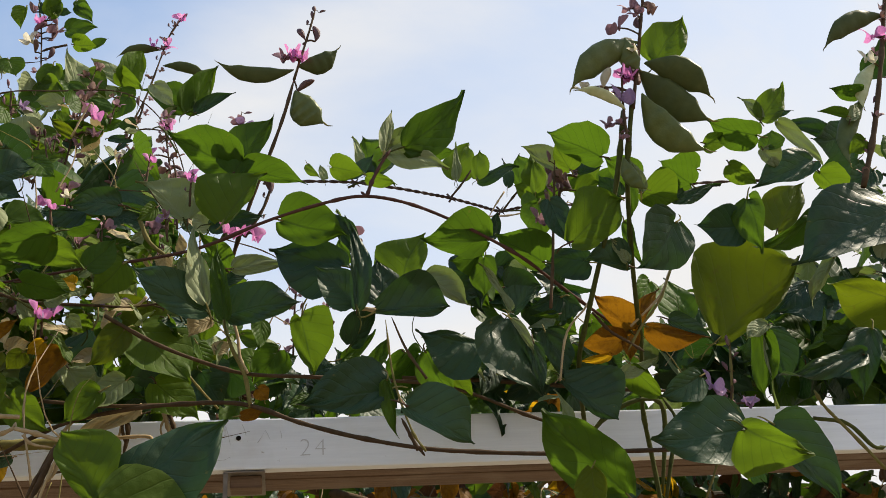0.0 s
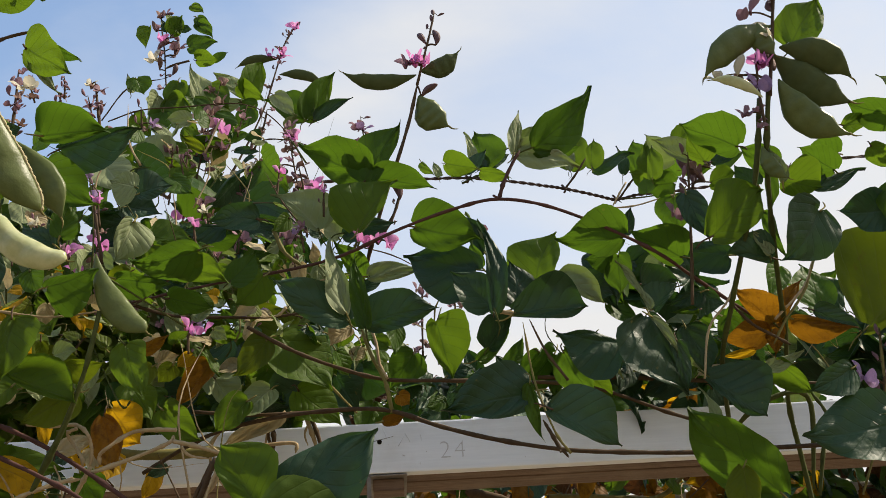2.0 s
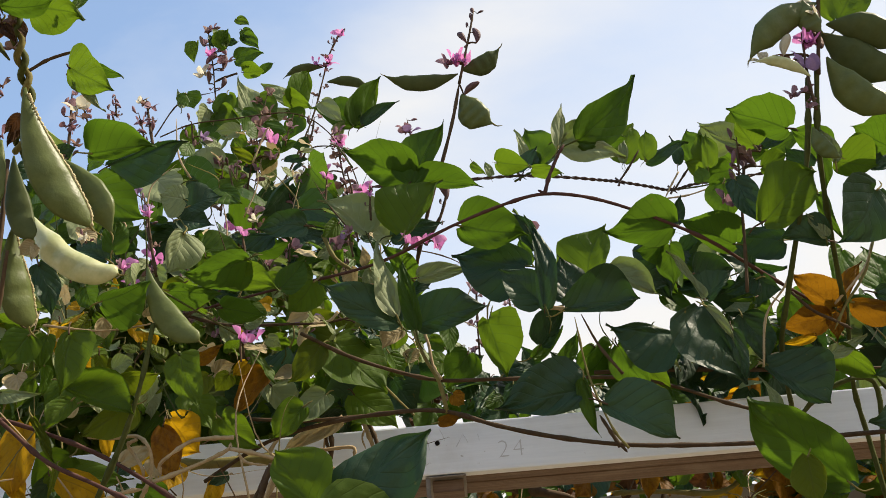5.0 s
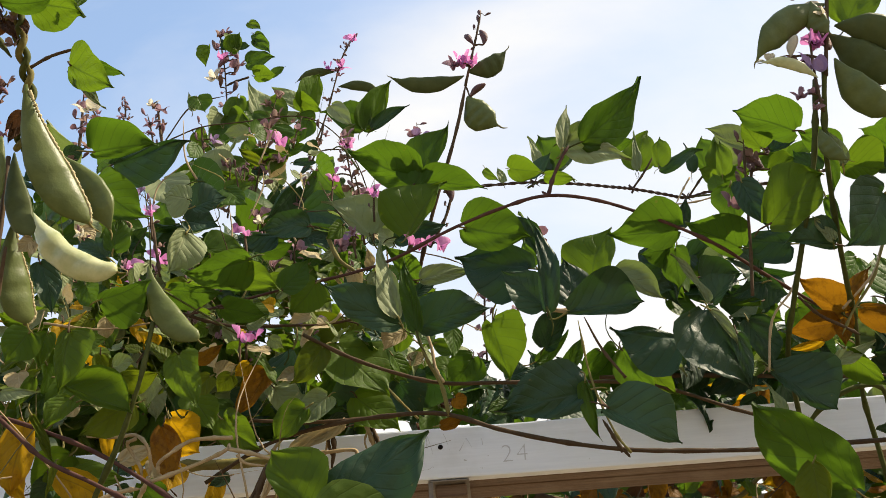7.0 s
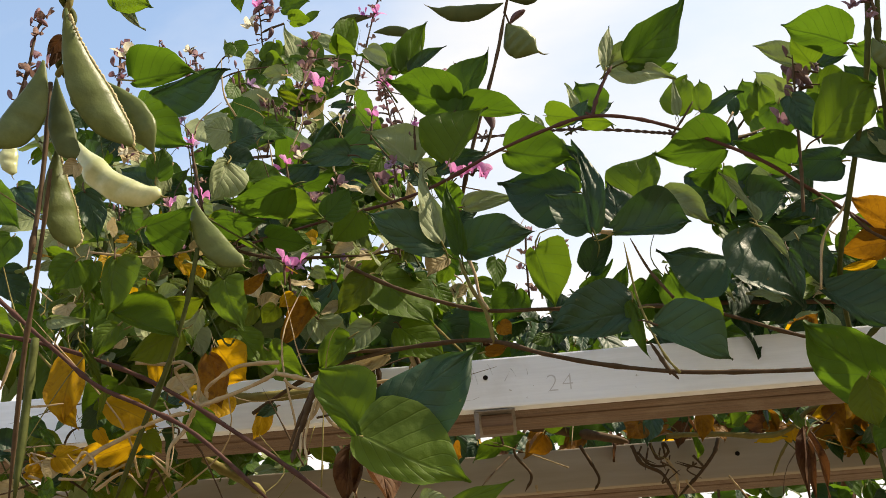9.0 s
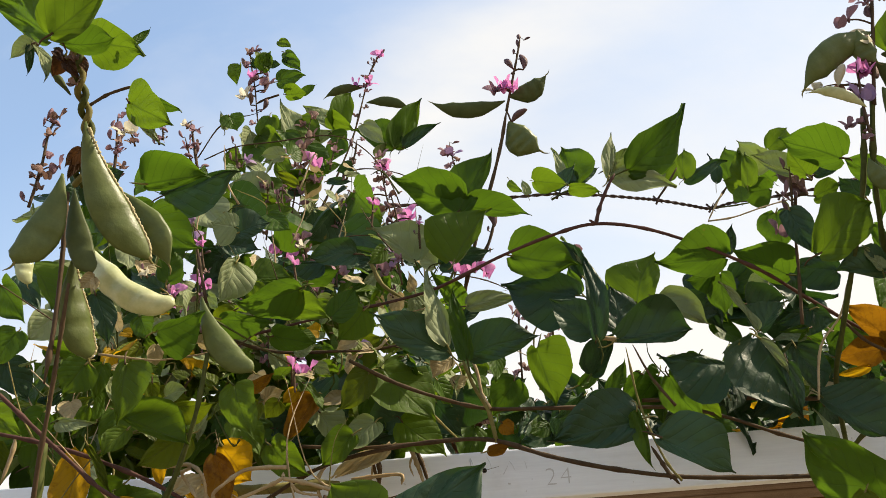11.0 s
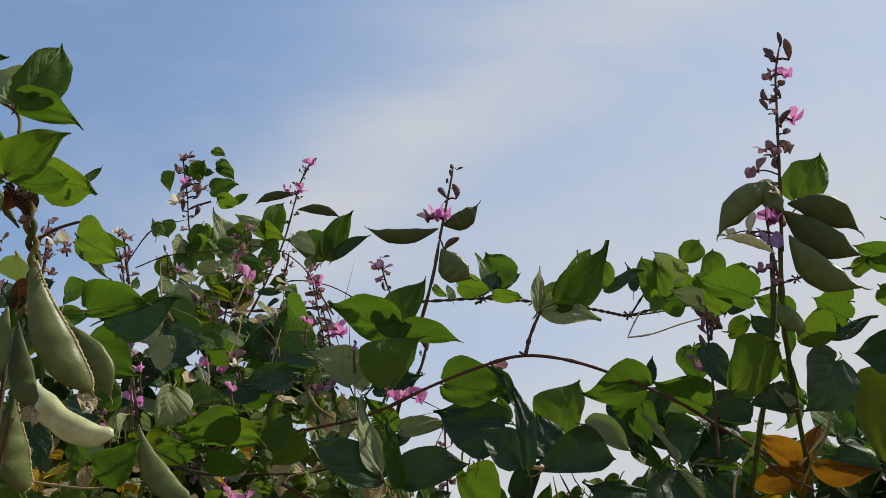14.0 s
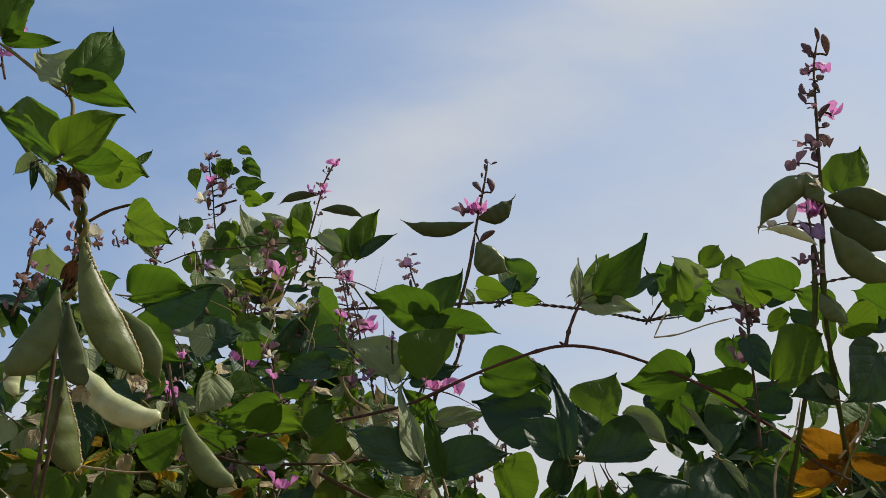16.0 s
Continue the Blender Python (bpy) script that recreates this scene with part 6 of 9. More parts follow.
blade(back_vine, (-0.388, 1.100, 1.966), (-0.359, 1.091, 1.968), (-0.30, -0.95, 0.10), 0.014, 0.012, "pale")
blade(back_vine, (-0.339, 1.030, 1.896), (-0.391, 1.025, 1.863), (0.29, -0.90, -0.32), 0.023, 0.013, "lime")
blade(back_vine, (-0.400, 1.020, 1.903), (-0.423, 1.010, 1.873), (0.21, -0.96, 0.16), 0.012, 0.015, "light")
blade(back_vine, (-0.282, 1.000, 1.937), (-0.257, 0.990, 1.874), (-0.24, -0.97, 0.05), 0.021, 0.020, "light")
blade(back_vine, (-0.347, 1.020, 1.924), (-0.306, 1.020, 1.924), (0.01, -0.70, -0.71), 0.007, 0.021, "lime")
blade(back_vine, (-0.293, 1.100, 1.966), (-0.259, 1.090, 1.979), (0.13, -0.59, -0.79), 0.011, 0.011, "orange")
blade(back_vine, (-0.445, 1.000, 1.973), (-0.470, 1.002, 1.942), (0.10, -0.98, -0.15), 0.022, 0.022, "light")
blade(back_vine, (-0.433, 1.020, 1.980), (-0.436, 1.016, 1.937), (0.14, -0.99, 0.08), 0.012, 0.013, "light")
blade(back_vine, (-0.482, 1.030, 1.923), (-0.438, 1.026, 1.916), (-0.07, -0.98, 0.19), 0.004, 0.014, "pale")
blade(back_vine, (-0.232, 1.220, 1.990), (-0.275, 1.217, 1.934), (-0.06, -0.99, 0.09), 0.013, 0.022, "orange")
blade(back_vine, (-0.233, 1.250, 1.982), (-0.205, 1.248, 1.931), (0.26, -0.95, 0.18), 0.026, 0.014, "pale")
blade(back_vine, (-0.148, 1.250, 2.033), (-0.080, 1.243, 1.956), (0.27, -0.91, 0.32), 0.050, 0.045, "light")
blade(back_vine, (-0.162, 1.200, 2.011), (-0.200, 1.203, 1.964), (-0.08, -1.00, 0.01), 0.019, 0.023, "lime")
blade(back_vine, (-0.111, 1.260, 1.941), (-0.135, 1.272, 1.927), (0.07, -0.70, -0.71), 0.012, 0.012, "light")
blade(back_vine, (-0.185, 1.200, 1.933), (-0.227, 1.210, 1.898), (-0.30, -0.95, 0.09), 0.023, 0.025, "light")
blade(back_vine, (-0.127, 1.250, 1.960), (-0.069, 1.253, 1.916), (0.13, -0.99, 0.11), 0.030, 0.026, "light")
blade(back_vine, (-0.159, 1.220, 1.952), (-0.196, 1.214, 1.915), (-0.08, -0.97, 0.23), 0.026, 0.022, "pale")
blade(back_vine, (-0.291, 1.220, 1.934), (-0.241, 1.212, 1.886), (-0.32, -0.93, -0.18), 0.025, 0.021, "light")
blade(back_vine, (-0.354, 1.300, 1.997), (-0.320, 1.299, 1.944), (0.39, -0.88, 0.26), 0.025, 0.026, "light")
blade(back_vine, (-0.381, 1.700, 2.938), (-0.352, 1.703, 2.908), (0.15, -0.99, 0.06), 0.014, 0.014, "green")
blade(back_vine, (-0.434, 1.700, 2.943), (-0.415, 1.701, 2.891), (0.43, -0.89, 0.14), 0.017, 0.019, "light")
blade(back_vine, (-0.395, 1.700, 2.864), (-0.336, 1.693, 2.871), (-0.12, -0.99, -0.07), 0.023, 0.026, "green")
blade(back_vine, (-0.440, 1.660, 2.713), (-0.456, 1.655, 2.669), (0.85, -0.46, -0.26), 0.022, 0.025, "pale")
blade(back_vine, (-0.402, 1.660, 2.746), (-0.418, 1.668, 2.680), (-0.08, -0.99, -0.10), 0.025, 0.025, "light")
blade(back_vine, (-0.371, 1.660, 2.706), (-0.347, 1.652, 2.642), (0.28, -0.93, 0.23), 0.025, 0.025, "green")
blade(back_vine, (-0.341, 1.680, 2.749), (-0.303, 1.674, 2.687), (0.03, -0.99, 0.11), 0.024, 0.022, "light")
blade(back_vine, (-0.424, 1.640, 2.661), (-0.434, 1.633, 2.603), (-0.02, -0.99, 0.13), 0.025, 0.025, "green")
blade(back_vine, (-0.480, 1.640, 2.656), (-0.445, 1.651, 2.613), (-0.29, -0.84, -0.46), 0.022, 0.019, "light")
blade(back_vine, (-0.288, 1.680, 2.748), (-0.235, 1.685, 2.713), (-0.40, -0.62, -0.68), 0.021, 0.021, "light")
blade(back_vine, (-0.323, 1.640, 2.654), (-0.288, 1.642, 2.592), (0.31, -0.94, 0.14), 0.028, 0.026, "green")
blade(back_vine, (-0.376, 1.640, 2.630), (-0.342, 1.638, 2.571), (-0.37, -0.91, -0.18), 0.024, 0.024, "light")
blade(back_vine, (-0.259, 1.660, 2.678), (-0.286, 1.665, 2.627), (-0.06, -1.00, -0.06), 0.022, 0.022, "green")
blade(back_vine, (-0.213, 1.660, 2.707), (-0.171, 1.650, 2.647), (-0.19, -0.98, 0.04), 0.021, 0.018, "pale")
sp = spike(back_vine, [(-0.216, 1.000, 1.922), (-0.217, 1.000, 1.939), (-0.217, 1.000, 1.958)], 0.0013, 0.0010, 0, 0.0083, "bud", "stem_brown", (0.3, 1.0))
flower(sp, (-0.215, 0.992, 1.947), 0.0178, "pink")
flower(sp, (-0.200, 0.994, 1.945), 0.0154, "pink")
flower(sp, (-0.208, 0.994, 1.943), 0.0119, "violet")
sp = spike(back_vine, [(-0.326, 1.020, 2.086), (-0.329, 1.020, 2.106), (-0.331, 1.020, 2.129)], 0.0014, 0.0010, 4, 0.0091, "bud", "stem_brown", (0.3, 1.0))
flower(sp, (-0.328, 1.012, 2.115), 0.0195, "pink")
flower(sp, (-0.345, 1.014, 2.112), 0.0143, "violet")
flower(sp, (-0.344, 1.014, 2.144), 0.0130, "violet")
sp = spike(back_vine, [(-0.226, 1.060, 2.073), (-0.229, 1.060, 2.093), (-0.231, 1.060, 2.116)], 0.0015, 0.0011, 2, 0.0093, "bud", "stem_brown", (0.3, 1.0))
flower(sp, (-0.229, 1.052, 2.102), 0.0133, "pink")
sp = spike(back_vine, [(-0.083, 1.120, 2.141), (-0.083, 1.120, 2.163), (-0.082, 1.120, 2.187)], 0.0016, 0.0011, 2, 0.0100, "bud", "stem_brown", (0.3, 1.0))
flower(sp, (-0.082, 1.112, 2.173), 0.0128, "pink")
sp = spike(back_vine, [(-0.163, 1.300, 2.273), (-0.161, 1.300, 2.299), (-0.159, 1.300, 2.328)], 0.0018, 0.0013, 4, 0.0118, "bud", "stem_brown", (0.3, 1.0))
flower(sp, (-0.158, 1.292, 2.312), 0.0168, "pink")
sp = spike(back_vine, [(-0.109, 1.140, 2.102), (-0.112, 1.140, 2.124), (-0.114, 1.140, 2.148)], 0.0016, 0.0011, 3, 0.0100, "bud", "stem_brown", (0.3, 1.0))
flower(sp, (-0.113, 1.132, 2.134), 0.0157, "mauve")
flower(sp, (-0.117, 1.134, 2.129), 0.0128, "violet")

near_vine = thing("bean_vine", "twining bean vine close by with hanging green pods", "vine", "bean vines")
twined(near_vine, [(-0.391, 0.760, 2.236), (-0.393, 0.780, 2.215), (-0.395, 0.800, 2.194), (-0.395, 0.820, 2.172), (-0.397, 0.840, 2.150), (-0.407, 0.850, 2.129), (-0.411, 0.860, 2.109)], 0.0037, 0.0037, 5, ("stem_green", "stem_olive"), ("strand", "strand"))
stem(near_vine, [(-0.496, 0.800, 2.323), (-0.468, 0.800, 2.279), (-0.437, 0.800, 2.229), (-0.403, 0.800, 2.180)], 0.0028, 0.0028, "stem_green")
stem(near_vine, [(-0.382, 0.800, 2.165), (-0.363, 0.800, 2.177), (-0.335, 0.800, 2.185)], 0.0017, 0.0014, "stem_brown", "petiole")
stem(near_vine, [(-0.389, 0.720, 2.262), (-0.384, 0.720, 2.283), (-0.378, 0.720, 2.301)], 0.0014, 0.0014, "stem_brown", "petiole")
stem(near_vine, [(-0.380, 0.730, 2.214), (-0.387, 0.730, 2.241), (-0.393, 0.730, 2.270), (-0.420, 0.730, 2.295), (-0.453, 0.730, 2.329), (-0.480, 0.730, 2.353)], 0.0022, 0.0017, "stem_olive")
stem(near_vine, [(-0.420, 0.730, 2.295), (-0.428, 0.730, 2.322), (-0.433, 0.730, 2.341)], 0.0014, 0.0012, "stem_olive")
stem(near_vine, [(-0.422, 0.860, 2.104), (-0.419, 0.860, 2.039), (-0.418, 0.860, 1.967), (-0.421, 0.860, 1.900)], 0.0023, 0.0023, "stem_brown")
stem(near_vine, [(-0.400, 0.840, 1.991), (-0.411, 0.860, 1.943), (-0.423, 0.880, 1.884), (-0.436, 0.900, 1.826), (-0.460, 0.950, 1.713)], 0.0019, 0.0026, "stem_brown")
stem(near_vine, [(-0.479, 1.000, 1.888), (-0.480, 1.000, 1.827), (-0.481, 1.000, 1.724)], 0.0041, 0.0047, "stem_green")
stem(near_vine, [(-0.311, 1.000, 1.974), (-0.320, 1.000, 1.910), (-0.342, 1.020, 1.857), (-0.374, 1.050, 1.808), (-0.421, 1.100, 1.738)], 0.0025, 0.0033, "stem_green")
flower(near_vine, (-0.377, 0.750, 2.195), 0.0200, "husk")
flower(near_vine, (-0.380, 0.750, 2.183), 0.0144, "husk")
flower(near_vine, (-0.414, 0.750, 2.314), 0.0130, "husk")
flower(near_vine, (-0.466, 0.750, 2.385), 0.0208, "pink")
flower(near_vine, (-0.375, 0.750, 2.153), 0.0131, "husk")
pod(near_vine, (-0.389, 0.810, 2.153), (-0.336, 0.860, 2.018), (0.49, -0.86, -0.13), 0.0374, 0.08, "pod", True, 0.42, 0.8, "", 0.0, 0.62)
pod(near_vine, (-0.381, 0.870, 2.112), (-0.316, 0.880, 2.024), (-0.10, -0.98, -0.18), 0.0297, -0.05, "pod", False, 0.42, 0.78, "", 0.0, 0.55)
pod(near_vine, (-0.406, 0.840, 2.095), (-0.386, 0.850, 2.004), (0.09, -0.99, -0.09), 0.0236, 0.04, "pod_dark", False, 0.42, 0.86, "", 0.0, 0.6)
pod(near_vine, (-0.412, 0.870, 2.035), (-0.402, 0.900, 1.937), (0.69, -0.71, -0.15), 0.0314, 0.06, "pod", True, 0.42, 0.86, "", 0.0, 0.62)
pod(near_vine, (-0.419, 0.920, 2.073), (-0.326, 0.920, 1.993), (-0.08, -0.99, -0.10), 0.0288, 0.13, "pod_white", False, 0.8, 0.9, "", 0.16, 0.34)
pod(near_vine, (-0.321, 1.000, 2.042), (-0.264, 1.000, 1.947), (0.03, -1.00, 0.02), 0.0279, 0.1, "pod", False, 0.42, 0.86, "", 0.0, 0.6)
pod(near_vine, (-0.410, 0.820, 2.101), (-0.442, 0.820, 2.005), (0.37, -0.92, -0.12), 0.0342, -0.08, "pod", False, 0.42, 0.86, "", 0.0, 0.65)
pod(near_vine, (-0.462, 0.880, 2.059), (-0.462, 0.880, 2.014), (0.50, -0.86, -0.00), 0.0157, 0.08, "pod_white", False, 0.42, 0.86, "", 0.0, 0.5)
sp = spike(near_vine, [(-0.507, 0.950, 2.146), (-0.499, 0.950, 2.197), (-0.496, 0.950, 2.243), (-0.489, 0.950, 2.263)], 0.0019, 0.0013, 12, 0.0173, "mauve", "stem_brown", (0.0, 1.0))
flower(sp, (-0.479, 0.949, 2.195), 0.0198, "mauve")
sp = spike(near_vine, [(-0.313, 0.800, 1.978), (-0.310, 0.800, 1.969)], 0.0015, 0.0010, 2, 0.0097, "mauve", "stem_brown", (0.0, 1.0))
flower(sp, (-0.310, 0.794, 1.971), 0.0124, "cream")
flower(near_vine, (-0.340, 0.870, 2.011), 0.0123, "mauve")
flower(near_vine, (-0.397, 0.870, 2.008), 0.0123, "mauve")
blade(near_vine, (-0.344, 0.800, 2.164), (-0.296, 0.791, 2.125), (-0.54, -0.68, -0.50), 0.029, 0.018, "light")
blade(near_vine, (-0.321, 0.810, 2.173), (-0.294, 0.816, 2.161), (-0.20, -0.63, -0.75), 0.004, 0.008, "green")
blade(near_vine, (-0.348, 0.815, 2.166), (-0.313, 0.812, 2.120), (0.10, -0.99, 0.13), 0.008, 0.005, "pale")
blade(near_vine, (-0.375, 0.950, 2.162), (-0.306, 0.958, 2.173), (0.19, -0.71, -0.68), 0.043, 0.010, "green")
blade(near_vine, (-0.372, 1.000, 2.178), (-0.282, 0.990, 2.203), (-0.03, -0.96, -0.27), 0.008, 0.040, "dark")
blade(near_vine, (-0.377, 0.970, 2.134), (-0.320, 0.977, 2.086), (-0.21, -0.90, -0.39), 0.029, 0.022, "green")
blade(near_vine, (-0.358, 0.990, 2.061), (-0.352, 0.990, 2.102), (0.01, -1.00, 0.01), 0.014, 0.018, "green")
blade(near_vine, (-0.368, 1.000, 2.057), (-0.412, 1.011, 2.092), (-0.09, -0.98, 0.18), 0.014, 0.014, "dark")
blade(near_vine, (-0.433, 0.980, 2.046), (-0.417, 0.990, 1.986), (0.19, -0.98, -0.10), 0.015, 0.015, "dark")
blade(near_vine, (-0.361, 0.980, 1.996), (-0.313, 0.988, 2.020), (0.45, -0.51, -0.73), 0.011, 0.038, "green")
blade(near_vine, (-0.389, 1.000, 2.024), (-0.376, 0.998, 1.994), (-0.28, -0.96, -0.07), 0.016, 0.014, "green")
blade(near_vine, (-0.450, 0.980, 2.103), (-0.441, 0.984, 2.127), (0.25, -0.97, 0.07), 0.009, 0.009, "green")
blade(near_vine, (-0.472, 0.720, 2.353), (-0.447, 0.711, 2.431), (0.21, -0.96, -0.17), 0.021, 0.021, "green")
blade(near_vine, (-0.471, 0.725, 2.354), (-0.415, 0.736, 2.351), (0.03, -0.34, -0.94), 0.012, 0.010, "green")
blade(near_vine, (-0.396, 0.720, 2.278), (-0.437, 0.726, 2.335), (0.19, -0.95, 0.23), 0.018, 0.029, "pale")
blade(near_vine, (-0.383, 0.700, 2.263), (-0.349, 0.712, 2.351), (0.28, -0.96, 0.02), 0.021, 0.032, "green")
blade(near_vine, (-0.387, 0.710, 2.270), (-0.322, 0.721, 2.243), (-0.19, -0.66, -0.72), 0.020, 0.014, "green")
blade(near_vine, (-0.390, 0.720, 2.184), (-0.463, 0.732, 2.250), (-0.50, -0.76, -0.41), 0.014, 0.039, "green", 0.40)
blade(near_vine, (-0.379, 0.700, 2.172), (-0.325, 0.689, 2.213), (0.39, -0.62, -0.68), 0.028, 0.014, "light")
blade(near_vine, (-0.380, 0.720, 2.178), (-0.329, 0.720, 2.174), (-0.08, -0.52, -0.85), 0.019, 0.010, "green", 0.60)
blade(near_vine, (-0.368, 0.760, 2.210), (-0.314, 0.755, 2.188), (-0.36, -0.55, -0.76), 0.027, 0.025, "light")
blade(near_vine, (-0.331, 0.765, 2.208), (-0.316, 0.773, 2.231), (0.70, -0.68, -0.23), 0.005, 0.004, "green")
blade(near_vine, (-0.424, 0.750, 2.206), (-0.449, 0.759, 2.197), (-0.23, -0.92, -0.32), 0.006, 0.013, "pale")
blade(near_vine, (-0.425, 0.752, 2.208), (-0.428, 0.761, 2.176), (0.52, -0.80, -0.29), 0.003, 0.006, "dark")
blade(near_vine, (-0.418, 0.750, 2.206), (-0.397, 0.740, 2.154), (0.53, -0.76, 0.37), 0.007, 0.006, "pale")
blade(near_vine, (-0.397, 0.790, 2.214), (-0.416, 0.798, 2.215), (-0.34, -0.73, -0.60), 0.006, 0.006, "dry")
blade(near_vine, (-0.392, 0.785, 2.213), (-0.378, 0.778, 2.186), (-0.12, -0.97, 0.20), 0.005, 0.005, "dry")
blade(near_vine, (-0.399, 0.830, 2.134), (-0.418, 0.836, 2.120), (0.03, -0.92, -0.40), 0.009, 0.007, "dry")
blade(near_vine, (-0.403, 0.835, 2.130), (-0.414, 0.838, 2.105), (0.60, -0.72, -0.36), 0.006, 0.005, "dry")
blade(near_vine, (-0.340, 0.862, 2.018), (-0.324, 0.861, 2.002), (0.22, -0.94, 0.26), 0.008, 0.009, "straw")
blade(near_vine, (-0.342, 0.861, 2.019), (-0.338, 0.858, 1.999), (0.74, -0.63, 0.24), 0.006, 0.006, "straw")
blade(near_vine, (-0.380, 0.850, 2.001), (-0.394, 0.851, 1.990), (0.08, -0.97, -0.22), 0.007, 0.008, "straw")
blade(near_vine, (-0.379, 0.852, 1.999), (-0.380, 0.848, 1.983), (0.80, -0.59, 0.06), 0.005, 0.005, "straw")
blade(near_vine, (-0.397, 0.765, 2.200), (-0.410, 0.774, 2.182), (0.47, -0.59, -0.66), 0.009, 0.010, "dry")
blade(near_vine, (-0.392, 0.760, 2.193), (-0.372, 0.751, 2.160), (-0.14, -0.98, 0.17), 0.006, 0.008, "dry")
blade(near_vine, (-0.407, 0.765, 2.212), (-0.393, 0.754, 2.185), (-0.07, -0.93, 0.35), 0.005, 0.006, "dry")
sp = spike(near_vine, [(-0.467, 0.740, 2.308), (-0.473, 0.740, 2.330), (-0.478, 0.740, 2.354)], 0.0013, 0.0010, 2, 0.0083, "bud", "stem_brown", (0.3, 1.0))
flower(sp, (-0.473, 0.732, 2.336), 0.0202, "pink")

low_vine = thing("bean_vine", "reddish runners and yellowing leaves before the beam", "vine", "bean vines")
stem(low_vine, [(-0.557, 1.020, 1.965), (-0.506, 1.020, 1.917), (-0.458, 1.020, 1.873), (-0.418, 1.020, 1.838), (-0.363, 1.020, 1.809), (-0.309, 1.020, 1.776), (-0.233, 1.020, 1.704)], 0.0023, 0.0023, "stem_red")
stem(low_vine, [(-0.565, 1.060, 1.924), (-0.512, 1.060, 1.909), (-0.452, 1.060, 1.887), (-0.387, 1.060, 1.857), (-0.330, 1.060, 1.822), (-0.280, 1.060, 1.786), (-0.232, 1.060, 1.751), (-0.175, 1.060, 1.704)], 0.0023, 0.0023, "stem_red")
leaf(low_vine, (-0.141, 1.000, 1.746), (-0.149, 1.013, 1.700), (-0.57, -0.81, -0.12), 0.044, "dry", 0.12, 0.19, -0.10)
leaf(low_vine, (-0.130, 1.000, 1.740), (-0.113, 0.980, 1.682), (0.53, -0.74, 0.41), 0.048, "dry", 0.07, 0.13, 0.06)
leaf(low_vine, (-0.152, 1.000, 1.742), (-0.160, 1.012, 1.691), (0.20, -0.94, -0.26), 0.029, "dry", 0.14, 0.19, 0.03)
leaf(low_vine, (0.330, 1.200, 1.768), (0.322, 1.201, 1.688), (-0.70, -0.71, 0.05), 0.012, "dry", 0.90, 0.05, -0.02)
leaf(low_vine, (0.336, 1.220, 1.776), (0.350, 1.218, 1.701), (0.20, -0.98, 0.07), 0.010, "dry", 0.90, 0.17, -0.06)
leaf(low_vine, (0.333, 1.210, 1.757), (0.329, 1.202, 1.693), (-0.26, -0.95, 0.14), 0.011, "dry", 0.70, 0.17, -0.10)
stem(low_vine, [(-0.608, 1.200, 1.972), (-0.612, 1.200, 1.942), (-0.621, 1.200, 1.906)], 0.0030, 0.0024, "stem_straw", "tendril")
leaf(low_vine, (-0.152, 1.280, 1.934), (-0.220, 1.278, 1.904), (0.09, -0.99, -0.13), 0.021, "straw", 0.19, 0.03, -0.09)
stem(low_vine, [(-0.169, 1.300, 1.940), (-0.163, 1.300, 1.912), (-0.167, 1.300, 1.881)], 0.0037, 0.0025, "stem_brown", "tendril")
stem(low_vine, [(-0.164, 1.300, 1.941), (-0.171, 1.300, 1.920), (-0.163, 1.300, 1.893)], 0.0026, 0.0022, "stem_brown", "tendril")
stem(low_vine, [(-0.199, 1.290, 1.900), (-0.170, 1.290, 1.902), (-0.135, 1.290, 1.902), (-0.134, 1.290, 1.889)], 0.0029, 0.0022, "stem_straw", "tendril")
stem(low_vine, [(-0.121, 1.300, 1.939), (-0.112, 1.300, 1.912), (-0.105, 1.300, 1.887)], 0.0033, 0.0022, "stem_straw", "tendril")
stem(low_vine, [(-0.115, 1.300, 1.939), (-0.106, 1.300, 1.914), (-0.100, 1.300, 1.891)], 0.0030, 0.0022, "stem_brown", "tendril")
stem(low_vine, [(-0.115, 1.300, 1.937), (-0.123, 1.300, 1.917), (-0.119, 1.300, 1.901)], 0.0015, 0.0010, "stem_straw", "tendril")
stem(low_vine, [(-0.404, 1.300, 1.900), (-0.344, 1.300, 1.900), (-0.291, 1.300, 1.899), (-0.216, 1.300, 1.900)], 0.0074, 0.0067, "stem_olive")
stem(low_vine, [(-0.216, 1.300, 1.931), (-0.186, 1.300, 1.936), (-0.148, 1.300, 1.936), (-0.178, 1.300, 1.927)], 0.0024, 0.0018, "stem_straw", "tendril")
stem(low_vine, [(-0.223, 1.300, 1.939), (-0.246, 1.300, 1.903), (-0.232, 1.300, 1.864), (-0.217, 1.300, 1.848)], 0.0024, 0.0018, "stem_straw", "tendril")
stem(low_vine, [(-0.148, 1.300, 1.948), (-0.167, 1.300, 1.934), (-0.176, 1.300, 1.896)], 0.0024, 0.0018, "stem_straw", "tendril")
stem(low_vine, [(-0.458, 1.500, 1.876), (-0.423, 1.500, 1.854), (-0.398, 1.500, 1.839), (-0.364, 1.500, 1.816)], 0.0067, 0.0067, "stem_olive")
stem(low_vine, [(-0.004, 1.720, 1.950), (0.052, 1.720, 1.937), (0.092, 1.720, 1.926), (0.144, 1.720, 1.914), (0.190, 1.720, 1.901)], 0.0086, 0.0067, "stem_brown")
stem(low_vine, [(0.251, 1.700, 1.900), (0.274, 1.700, 1.900), (0.339, 1.700, 1.896), (0.409, 1.700, 1.887), (0.450, 1.700, 1.896), (0.488, 1.700, 1.925), (0.541, 1.700, 1.932)], 0.0046, 0.0042, "stem_olive")
